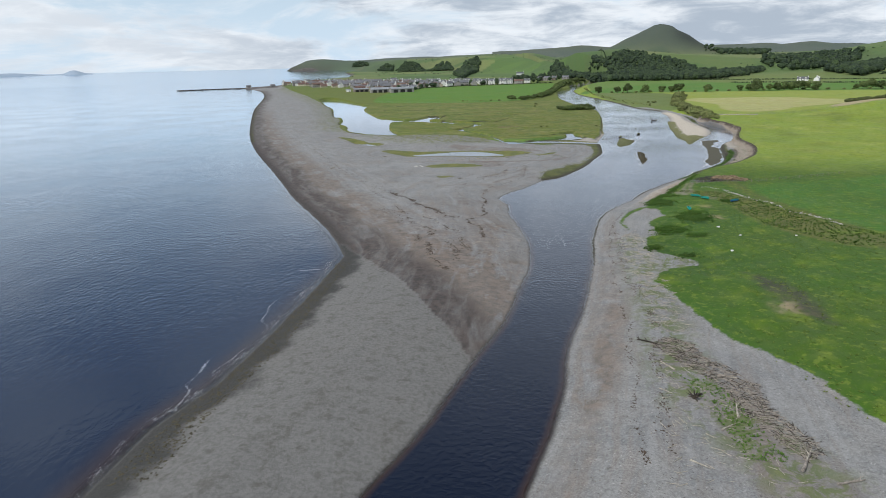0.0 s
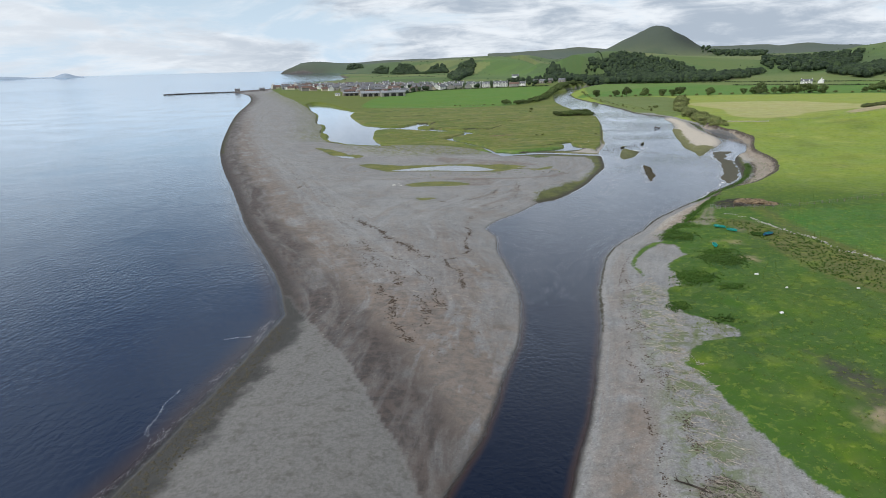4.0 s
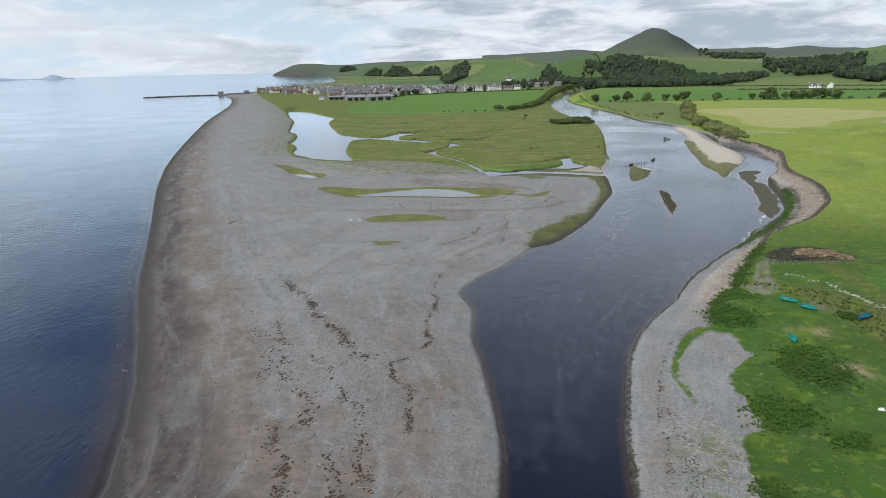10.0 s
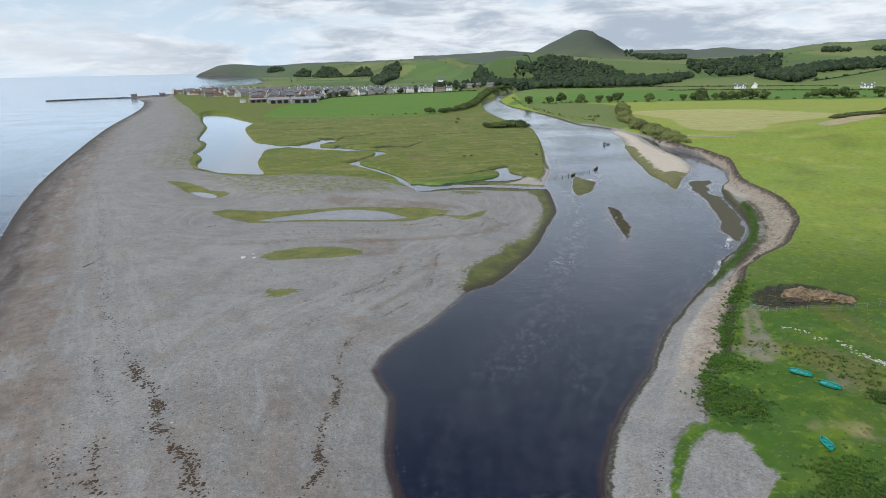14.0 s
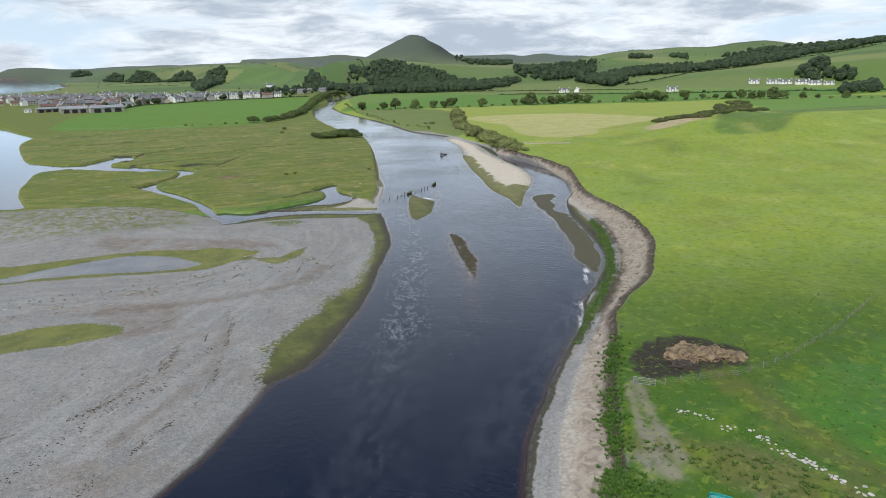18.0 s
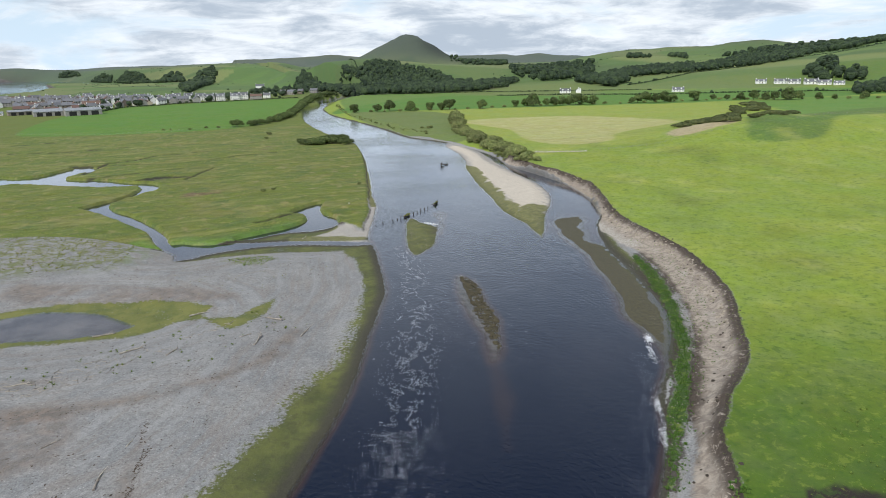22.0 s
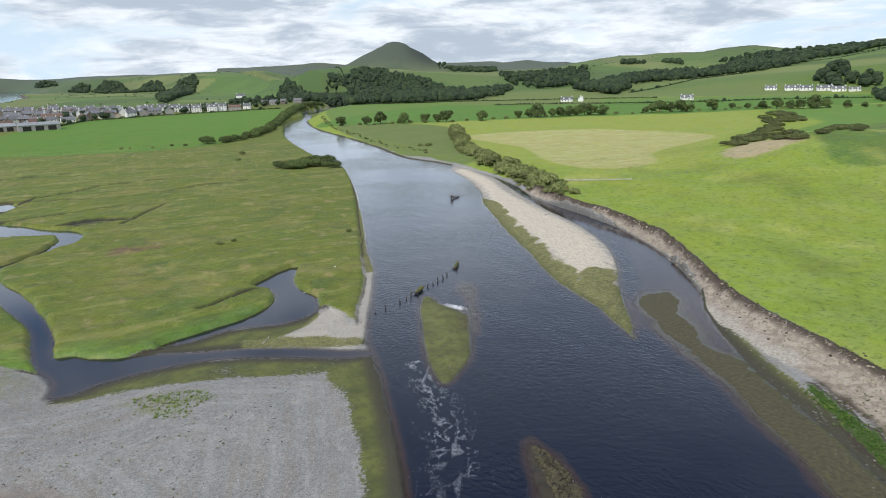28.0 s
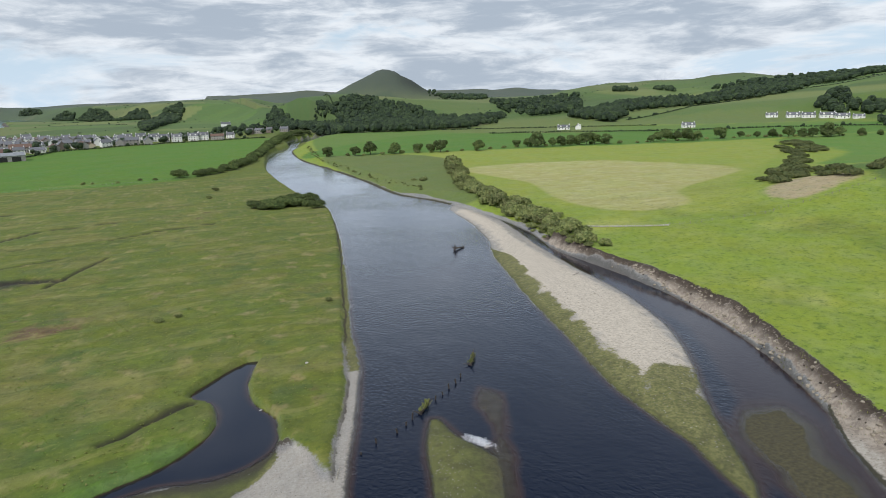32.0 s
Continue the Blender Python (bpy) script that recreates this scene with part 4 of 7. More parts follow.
    weed = n.mix(n.ramp(n2, 0.3, 0.7), (0.052, 0.066, 0.008), (0.122, 0.134, 0.022))
    weed = n.mix(n.ramp(n.attr("bar"), 0.02, 0.3), weed, n.mix(n.ramp(n1, 0.3, 0.7), (0.085, 0.096, 0.020), (0.215, 0.210, 0.066)))
    weed = n.mix(n.math("MULTIPLY", n.ramp(mid, 0.46, 0.62), 0.50), weed, (0.046, 0.050, 0.012))
    weed = n.mix(n.math("MULTIPLY", n.attr("bright"), 0.85), weed, n.mix(n.ramp(n2, 0.35, 0.65), (0.095, 0.118, 0.014), (0.175, 0.180, 0.035)))
    weed = n.mix(n.math("MULTIPLY", n.math("MULTIPLY", n.ramp(edge, 3.6, 1.0), n.ramp(edge, -1.6, -0.2)), n.math("MULTIPLY", n.ramp(n.attr("bar"), 0.01, 0.12, 1.0, 0.12), n.math("SUBTRACT", 1.0, n.attr("bright"), True))), weed, (0.034, 0.031, 0.014))
    weed = n.mix(n.ramp(n.attr("shore"), -0.4, -1.6), weed, n.mix(n.ramp(n1, 0.35, 0.65), (0.034, 0.030, 0.010), (0.088, 0.074, 0.026)))
    weed = n.mix(n.math("MULTIPLY", n.attr("drowned"), 0.85), weed, n.mix(n.ramp(n1, 0.35, 0.65), (0.036, 0.031, 0.014), (0.080, 0.066, 0.030)))
    weed = n.mix(n.math("MULTIPLY", n.ramp(grit, 0.55, 0.75), 0.25), weed, (0.20, 0.19, 0.10))
    base = n.mix(al, shingle, weed)
    # bare earth of the river cliff
    ea = n.ramp(n.math("ADD", n.attr("earth"), n.math("MULTIPLY", n.math("SUBTRACT", n1, 0.5), 0.8)), 0.35, 0.8)
    soil = n.mix(n.ramp(n1, 0.35, 0.65), (0.300, 0.270, 0.225), (0.440, 0.405, 0.350))
    upper = n.ramp(n.math("ADD", n.attr("grass"), n.math("MULTIPLY", n.math("SUBTRACT", n2, 0.5), 9.0)), -7.5, -4.0)
    slump = n.mix(n.ramp(n.noise(pos, 0.7, 6, 0.7, 0.8), 0.38, 0.62), (0.215, 0.175, 0.138), (0.370, 0.318, 0.256))
    soil = n.mix(n.math("MULTIPLY", upper, 0.9), soil, slump)
    # below the turf: dark topsoil, deepened with the overhang's shade in its colour
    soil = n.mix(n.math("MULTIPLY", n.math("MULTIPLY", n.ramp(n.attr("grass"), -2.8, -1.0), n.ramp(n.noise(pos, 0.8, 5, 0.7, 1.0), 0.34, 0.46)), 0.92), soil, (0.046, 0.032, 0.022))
    soil = n.mix(n.math("MULTIPLY", n.ramp(speck, 0.66, 0.72), 0.5), soil, (0.095, 0.075, 0.056))
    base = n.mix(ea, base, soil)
    # grass
    tuft = n.noise(pos, 1.1, 6, 0.72, 0.4)
    clump = n.noise(pos, 0.33, 6, 0.68, 0.6)
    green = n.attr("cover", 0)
    wild = n.attr("marsh")
    vary = n.math("ADD", 1.0, n.math("MULTIPLY", n.math("SUBTRACT", n.ramp(clump, 0.32, 0.68), 0.5), n.ramp(wild, 0.0, 1.0, 0.13, 0.32)))
    hsv = n.put("ShaderNodeHueSaturation", {"Hue": n.ramp(n3, 0.35, 0.65, 0.492, 0.507), "Saturation": n.ramp(n2, 0.3, 0.7, 0.93, 1.10), "Value": vary, "Color": green}).outputs[0]
    green = n.mix(n.math("MULTIPLY", n.ramp(tuft, 0.55, 0.66), n.ramp(wild, 0.0, 1.0, 0.34, 0.55)), hsv, (0.040, 0.076, 0.010))
    green = n.mix(n.math("MULTIPLY", n.ramp(tuft, 0.44, 0.34), n.ramp(wild, 0.0, 1.0, 0.16, 0.30)), green, (0.285, 0.310, 0.075))
    spot = n.noise(pos, 0.62, 5, 0.66, 0.25)
    green = n.mix(n.math("MULTIPLY", n.math("MULTIPLY", n.ramp(spot, 0.54, 0.64), n.math("SUBTRACT", 1.0, wild, True)), n.ramp(px.outputs[1], 700, 480, 0.0, 0.50)), green, (0.042, 0.098, 0.008))
    green = n.mix(n.math("MULTIPLY", n.math("MULTIPLY", n.ramp(spot, 0.45, 0.36), n.math("SUBTRACT", 1.0, wild, True)), n.ramp(px.outputs[1], 700, 480, 0.0, 0.30)), green, (0.270, 0.330, 0.045))
    swathe = n.noise(n.vec(pos, 0.030, 0.11, 0.1), 1.0, 6, 0.66, 0.7)
    green = n.mix(n.math("MULTIPLY", n.math("MULTIPLY", n.ramp(swathe, 0.54, 0.66), n.attr("marsh")), 0.50), green, (0.060, 0.088, 0.014))
    green = n.mix(n.math("MULTIPLY", n.math("MULTIPLY", n.ramp(swathe, 0.46, 0.36), n.attr("marsh")), 0.40), green, (0.260, 0.250, 0.075))
    green = n.mix(n.math("MULTIPLY", n.ramp(n2, 0.52, 0.68), 0.12), green, (0.225, 0.215, 0.080))
    green = n.mix(n.math("MULTIPLY", n.ramp(n.noise(pos, 0.085, 6, 0.62, 0.8), 0.50, 0.66), 0.12), green, (0.075, 0.115, 0.022))
    gsum = n.math("ADD", n.attr("grass"), n.math("MULTIPLY", n.math("SUBTRACT", n1, 0.5), 1.5))
    gfac = n.ramp(gsum, -0.25, 0.45)
    pfac = n.math("MULTIPLY", n.attr("patchy"), n.ramp(n.noise(pos, 0.35, 6, 0.72, 0.5), 0.46, 0.56))
    base = n.mix(n.math("MULTIPLY", pfac, 0.85), base, n.mix(0.5, green, (0.15, 0.16, 0.05)))
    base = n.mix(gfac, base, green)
    # dark rim of the banks: bare mud plus undercut shade painted in
    lip = n.math("MULTIPLY", n.math("MULTIPLY", n.ramp(gsum, -0.60, -0.35), n.ramp(gsum, 0.15, 0.0)), n.math("MAXIMUM", n.ramp(n.attr("shore"), 3.2, 1.6), n.math("MULTIPLY", n.ramp(n.attr("earth"), 0.05, 0.4), 1.0)))
    lip = n.math("MULTIPLY", lip, n.math("MAXIMUM", n.ramp(px.outputs[1], 530, 505), n.math("MULTIPLY", n.attr("marsh"), n.ramp(px.outputs[1], 650, 590))))
    base = n.mix(n.math("MULTIPLY", lip, 0.85), base, (0.040, 0.030, 0.020))
    base = n.mix(n.math("MULTIPLY", n.attr("ditch"), 0.9), base, (0.028, 0.024, 0.016))
    base = n.mix(n.math("MULTIPLY", n.attr("silt"), n.ramp(n.attr("shore"), 0.1, -0.5, 0.0, 0.92)), base, n.mix(n.ramp(n2, 0.35, 0.65), (0.150, 0.140, 0.132), (0.270, 0.255, 0.240)))
    rough = n.ramp(wet, 0.0, 1.0, 0.95, 0.6)
    relief = n.math("ADD", n.math("MULTIPLY", tuft, 1.0), n.math("MULTIPLY", grit, 0.25))
    finish(n, base, rough, relief, 0.45, 0.4)
    return m


GROUND = ground_material()
ground_me.materials.append(GROUND)
ground = tagged(new("ground", ground_me), "shingle spit, salt marsh and green farmland rising to hills", "ground", kind="structure")


# ---- water ----
def split_x(y):
    """Where the sea's sheet meets the river's, under the spit."""
    return np.interp(y, [-900, -60, 20, 100, 160, 230, 300, 420, 560, 800, 970, 1300, 1500, 2100, 4000], [-40, -40, -33, -15, 0, -8, -38, -93, -128, -190, -222, -320, -330, -150, -100])


def water_sheet(name, xs01, ys, left, right_x):
    v = np.zeros((len(ys), len(xs01), 3))
    for j, y in enumerate(ys):
        v[j, :, 0] = left(y) + (right_x(y) - left(y)) * xs01
        v[j, :, 1] = y
    r = np.hypot(v[..., 0] - 40, v[..., 1] - 160)
    v[..., 2] = np.minimum(31.5, np.maximum(0, r - 2500) * 0.0126)      # far sea lifted so that the horizon fits the camera's view
    i = np.arange(v.shape[0] * v.shape[1]).reshape(v.shape[:2])
    q = np.stack([i[:-1, :-1], i[:-1, 1:], i[1:, 1:], i[1:, :-1]], -1).reshape(-1, 4)
    return sheet(name, v.reshape(-1, 3), q), v.reshape(-1, 3)


def water_material(name, deep, shallow, wave, chop, swell, clear, tint, gain):
    m, n = material(name)
    pos = n.put("ShaderNodeNewGeometry").outputs["Position"]
    depth = n.attr("depth")
    small = n.noise(n.vec(pos, chop, chop * 0.62, 1), 1.0, 4, 0.6, 0.2)
    large = n.noise(n.vec(pos, swell, swell * 0.4, 1), 1.0, 3, 0.5, 0.3)
    patch = n.noise(pos, 0.02, 3, 0.5)
    colour = n.mix(n.ramp(depth, 0.1, 1.5), shallow, deep)
    h = n.math("ADD", n.math("MULTIPLY", small, n.ramp(patch, 0.35, 0.65, 0.30, 1.0)), n.math("MULTIPLY", large, 0.7))
    still = n.math("SUBTRACT", 1.0, n.math("MULTIPLY", n.attr("calm"), 0.93))
    b = n.put("ShaderNodeBump", {"Height": h, "Strength": n.math("MULTIPLY", still, wave), "Distance": 0.25})
    body = n.put("ShaderNodeMixShader", {0: n.ramp(depth, 0.0, clear, 0.08, 1.0), 1: n.put("ShaderNodeBsdfTransparent").outputs[0], 2: n.put("ShaderNodeBsdfDiffuse", {0: colour}).outputs[0]})
    mirror = n.put("ShaderNodeBsdfGlossy", {"Color": (*tint, 1), "Roughness": 0.09, "Normal": b.outputs[0]})
    shine = n.put("ShaderNodeFresnel", {"IOR": 1.34, "Normal": b.outputs[0]})
    gloss = n.math("SUBTRACT", n.math("MULTIPLY", shine.outputs[0], gain), 0.016 * gain, True)
    top = n.put("ShaderNodeMixShader", {0: gloss, 1: body.outputs[0], 2: mirror.outputs[0]})
    n.put("ShaderNodeOutputMaterial", {0: top.outputs[0]})
    return m


def depth_at(v):
    """Depth of the bed below the water, by the height field."""
    i = np.clip(np.searchsorted(gx, v[:, 0]) - 1, 0, nx - 2)
    j = np.clip(np.searchsorted(gy, v[:, 1]) - 1, 0, ny - 2)
    a = np.clip((v[:, 0] - gx[i]) / (gx[i + 1] - gx[i]), 0, 1)
    b = np.clip((v[:, 1] - gy[j]) / (gy[j + 1] - gy[j]), 0, 1)
    g = Z.reshape(ny, nx)
    return -((g[j, i] * (1 - a) + g[j, i + 1] * a) * (1 - b) + (g[j + 1, i] * (1 - a) + g[j + 1, i + 1] * a) * b)


def height_at(x, y):
    return -float(depth_at(np.array([[x, y]]))[0])


sea_ys = np.concatenate([growing(40, -900, 4, 1.1)[::-1], np.arange(40, 500, 2.5), growing(498, 6600, 2.5, 1.035)])
sea_me, sea_v = water_sheet("sea", np.concatenate([1 - np.array([0] + growing(0, 1, 0.00035, 1.045))[::-1].clip(0, 1)]), sea_ys, lambda y: -7000, split_x)
river_ys = np.concatenate([growing(40, -900, 4, 1.2)[::-1], np.arange(40, 520, 1.0), growing(519, 1420, 1.0, 1.02)])
river_me, river_v = water_sheet("river", np.linspace(0, 1, 380), river_ys, split_x, lambda y: np.interp(y, [-900, 40, 200, 300, 640, 900, 1100, 1420], [70, 60, 100, 190, 235, 240, 260, 480]))
quiet = np.maximum.reduce([inside_distance(o, river_v[:, 0], river_v[:, 1], 40.0, 8.0) for o in (LAGOON, POND, POOL, POOL_SMALL)])
quiet = np.maximum(step01(quiet, -2, 1), 0.75 * step01(chain_distance([(160, 372, 8), (178, 392, 8), (195, 430, 6), (199, 480, 5), (206, 515, 3)], river_v[:, 0], river_v[:, 1]), -3, 2))
pool_reach = step01(river_v[:, 1], 140, 185) * (1 - step01(river_v[:, 1] + 0.5 * (90 - river_v[:, 0]), 285, 345))
quiet = np.maximum(quiet, 0.62 * pool_reach * (0.75 + 0.25 * ripple(river_v[:, 0], river_v[:, 1], 22, 75)))
river_me.attributes.new("calm", "FLOAT", "POINT").data.foreach_set("value", quiet.astype(np.float32))
for me, v in ((sea_me, sea_v), (river_me, river_v)):
    me.attributes.new("depth", "FLOAT", "POINT").data.foreach_set("value", depth_at(v).astype(np.float32))
sea_me.materials.append(water_material("sea water", (0.014, 0.024, 0.050), (0.050, 0.038, 0.036), 0.50, 0.8, 0.09, 0.5, (0.86, 0.93, 1.0), 1.6))
river_me.materials.append(water_material("river water", (0.0035, 0.008, 0.022), (0.046, 0.027, 0.022), 0.54, 1.5, 0.22, 0.60, (0.90, 0.94, 1.0), 1.58))
tagged(new("sea", sea_me), "calm blue-grey sea with small ripples reaching the horizon", "sea", kind="structure")
tagged(new("river", river_me), "dark peaty river, creek and lagoon water reflecting the sky", "river", kind="structure")


# ---- materials of the things ----
def plain(name, a, b, scale=3.0, rough=0.85, bump=0.3, per_object=0.0, metal=0.0, dist=0.05):
    """Two tones mixed by noise at two scales, with fine relief."""
    m, n = material(name)
    pos = n.put("ShaderNodeTexCoord").outputs["Object"]
    k = n.math("ADD", n.math("MULTIPLY", n.noise(pos, scale, 4, 0.6), 0.6), n.math("MULTIPLY", n.noise(pos, scale * 7, 3, 0.6), 0.4))
    c = n.mix(n.ramp(k, 0.36, 0.64), a, b)
    if per_object:
        rnd = n.put("ShaderNodeObjectInfo").outputs["Random"]
        c = n.put("ShaderNodeHueSaturation", {"Hue": n.ramp(rnd, 0, 1, 0.5 - 0.02 * per_object, 0.5 + 0.02 * per_object), "Value": n.ramp(rnd, 0, 1, 1 - 0.3 * per_object, 1 + 0.3 * per_object), "Color": c}).outputs[0]
    finish(n, c, rough, k, bump, dist, Metallic=metal)
    return m


def leafy(name, dark, light, yellow):
    """Foliage: each leaf clump has its own tone."""
    m, n = material(name)
    geo = n.put("ShaderNodeNewGeometry")
    rnd = geo.outputs["Random Per Island"]
    pos = n.put("ShaderNodeTexCoord").outputs["Object"]
    c = n.mix(rnd, dark, light)
    c = n.mix(n.math("MULTIPLY", n.ramp(n.noise(pos, 0.6, 3, 0.5), 0.45, 0.7), 0.5), c, yellow)
    o = n.put("ShaderNodeObjectInfo").outputs["Random"]
    c = n.put("ShaderNodeHueSaturation", {"Value": n.ramp(o, 0, 1, 0.75, 1.25), "Color": c}).outputs[0]
    s = n.put("ShaderNodeBsdfPrincipled", {"Base Color": c, "Roughness": 0.8})
    t = n.put("ShaderNodeBsdfTranslucent", {"Color": c})
    mx = n.put("ShaderNodeMixShader", {0: 0.30, 1: s.outputs[0], 2: t.outputs[0]})
    n.put("ShaderNodeOutputMaterial", {0: mx.outputs[0]})
    return m


LEAF = leafy("hedge leaves", (0.110, 0.150, 0.048), (0.280, 0.310, 0.110), (0.320, 0.300, 0.130))
LEAF_TREE = leafy("tree leaves", (0.045, 0.080, 0.024), (0.150, 0.200, 0.055), (0.170, 0.195, 0.065))
LEAF_GORSE = leafy("gorse leaves", (0.065, 0.092, 0.032), (0.150, 0.175, 0.058), (0.190, 0.180, 0.070))
LEAF_WEED = leafy("weed leaves", (0.060, 0.130, 0.016), (0.110, 0.215, 0.030), (0.130, 0.200, 0.030))
LEAF_LUSH = leafy("lush grass", (0.034, 0.088, 0.009), (0.078, 0.165, 0.018), (0.110, 0.180, 0.024))
WEEDROCK = plain("weedy stone", (0.030, 0.026, 0.014), (0.085, 0.072, 0.036), 0.8, bump=0.5)
GRASS_DARK = leafy("rank grass", (0.110, 0.180, 0.026), (0.200, 0.280, 0.046), (0.230, 0.260, 0.060))
GRASS_PALE = leafy("marsh grass", (0.140, 0.165, 0.040), (0.230, 0.240, 0.070), (0.280, 0.255, 0.100))
PASTURE = leafy("pasture tufts", (0.075, 0.145, 0.014), (0.190, 0.270, 0.036), (0.240, 0.290, 0.050))
BARK = plain("bark", (0.055, 0.045, 0.035), (0.12, 0.10, 0.08), 2.0)
DRIFT = plain("driftwood", (0.20, 0.175, 0.145), (0.42, 0.38, 0.32), 2.0, per_object=0.6)
DARKWOOD = plain("wet wood", (0.022, 0.018, 0.014), (0.07, 0.055, 0.042), 2.0)
WRACK = plain("seaweed", (0.030, 0.020, 0.012), (0.085, 0.055, 0.032), 2.5)
STRAW = plain("old straw", (0.070, 0.046, 0.028), (0.290, 0.215, 0.125), 0.9, bump=0.8, dist=0.2)
MUCK = plain("muck", (0.025, 0.020, 0.014), (0.070, 0.052, 0.036), 1.0, bump=0.8, dist=0.2)
TEAL = plain("turquoise plastic", (0.010, 0.34, 0.30), (0.02, 0.42, 0.36), 1.0, rough=0.45, bump=0.05)
TEAL_DARK = plain("turquoise inside", (0.010, 0.16, 0.15), (0.015, 0.22, 0.20), 1.0, rough=0.5, bump=0.05)
BLUE = plain("blue plastic", (0.03, 0.12, 0.28), (0.05, 0.17, 0.36), 1.0, rough=0.45, bump=0.05)
SACK = plain("white plastic", (0.62, 0.62, 0.60), (0.80, 0.80, 0.78), 3.0, rough=0.5)
FOAM = plain("foam", (0.55, 0.58, 0.62), (0.85, 0.86, 0.88), 4.0, rough=0.9)
FOAM_THIN = plain("thin foam", (0.26, 0.28, 0.31), (0.58, 0.60, 0.64), 4.0, rough=0.9)
ROCK = plain("rock", (0.045, 0.045, 0.045), (0.16, 0.15, 0.14), 0.8, bump=0.6, per_object=0.5)
STONE_PALE = plain("pale stone", (0.30, 0.29, 0.27), (0.55, 0.53, 0.49), 2.0, bump=0.5, per_object=0.5)
HARL = plain("white harling", (0.74, 0.74, 0.71), (0.84, 0.84, 0.81), 0.7, per_object=0.12, bump=0.1)
CREAM = plain("cream render", (0.52, 0.46, 0.34), (0.62, 0.56, 0.43), 0.7, per_object=0.3, bump=0.1)
GREYHARL = plain("grey render", (0.26, 0.25, 0.235), (0.36, 0.345, 0.32), 0.7, per_object=0.5, bump=0.1)
SANDSTONE = plain("sandstone wall", (0.15, 0.125, 0.10), (0.27, 0.23, 0.19), 1.4, per_object=0.4, bump=0.3)
SLATE = plain("slate roof", (0.095, 0.100, 0.112), (0.200, 0.205, 0.220), 1.6, rough=0.6, per_object=0.5)
REDTILE = plain("red tile roof", (0.110, 0.068, 0.054), (0.170, 0.105, 0.085), 1.6, per_object=0.4)
TINROOF = plain("metal roof", (0.20, 0.215, 0.23), (0.31, 0.325, 0.34), 0.4, rough=0.5, per_object=0.3, bump=0.1)
GLASS = plain("window glass", (0.015, 0.018, 0.022), (0.035, 0.040, 0.046), 0.6, rough=0.12, bump=0.0)
DOORPAINT = plain("door paint", (0.06, 0.03, 0.025), (0.10, 0.05, 0.04), 2.0, rough=0.5, per_object=1.0)
BAY_SHADE = plain("shed bay shade", (0.012, 0.012, 0.012), (0.03, 0.03, 0.03), 1.0)
# pale blue of the islands is sea haze painted into the base colour
HAZE_ISLE = plain("hazed island", (0.30, 0.38, 0.47), (0.36, 0.44, 0.53), 0.004, bump=0.0)
POST = plain("fence post", (0.16, 0.14, 0.12), (0.30, 0.27, 0.23), 3.0, per_object=0.5)


def part(name, bm, mat, parent, label=""):
    me = bpy.data.meshes.new(name)
    bm.to_mesh(me)
    bm.free()
    me.materials.append(mat)
    ob = new(name, me)
    ob.parent = parent
    if label:
        tagged(ob, label)
    return ob


def thing(name, label, category, group=""):
    return tagged(new(name), label, category, group)


def box(bm, x0, x1, y0, y1, z0, z1, bevel=0.0):
    m = Matrix.LocRotScale(((x0 + x1) / 2, (y0 + y1) / 2, (z0 + z1) / 2), None, (x1 - x0, y1 - y0, z1 - z0))
    r = bmesh.ops.create_cube(bm, size=1, matrix=m)
    if bevel:
        bmesh.ops.bevel(bm, geom=list({e for v in r["verts"] for e in v.link_edges}), offset=bevel, segments=1, affect="EDGES")


def limb(bm, points, radii, sides=6):
    """A tapered bent branch through the points."""
    rings = []
    for i, (p, r) in enumerate(zip(points, radii)):
        p = Vector(p)
        a = Vector(points[max(i - 1, 0)])
        b = Vector(points[min(i + 1, len(points) - 1)])
        q = (b - a).to_track_quat("Z", "Y")
        rings.append([bm.verts.new(p + q @ Vector((r * math.cos(k * 6.2832 / sides), r * math.sin(k * 6.2832 / sides), 0))) for k in range(sides)])
    for a, b in zip(rings[:-1], rings[1:]):
        for k in range(sides):
            bm.faces.new((a[k], a[(k + 1) % sides], b[(k + 1) % sides], b[k]))
    bm.faces.new(rings[0][::-1])
    bm.faces.new(rings[-1])


def crown(rng, lobes, count, leaf):
    """Many small leaf clumps on the skins of uneven lobes (x, y, z, r, rz)."""
    bm = bmesh.new()
    weights = np.array([l[3] ** 2 for l in lobes])
    pick = rng.choice(len(lobes), count, p=weights / weights.sum())
    for i in pick:
        x, y, z, r, rz = lobes[i]
        d = rng.normal(size=3)
        d /= np.linalg.norm(d) + 1e-6
        d[2] = d[2] if d[2] > -0.45 else -d[2]
        k = rng.uniform(0.72, 1.08)
        c = Vector((x + d[0] * r * k, y + d[1] * r * k, z + d[2] * rz * k))
        out = Vector(d) + Vector(rng.normal(size=3)) * 0.45
        q = out.to_track_quat("Z", "Y") @ Euler((0, 0, rng.uniform(0, 6.28))).to_quaternion()
        s = leaf * rng.uniform(0.6, 1.4)
        vs = [bm.verts.new(c + q @ Vector((s * a, s * b, s * h))) for a, b, h in ((-1, -0.6, -0.25), (0.2, -1, 0.05), (1, 0.1, -0.3), (0.4, 0.9, 0.1), (-0.7, 0.7, -0.2))]
        mid = bm.verts.new(c + q @ Vector((0, 0, s * 0.3)))
        for a in range(5):
            bm.faces.new((vs[a], vs[(a + 1) % 5], mid))
    return bm


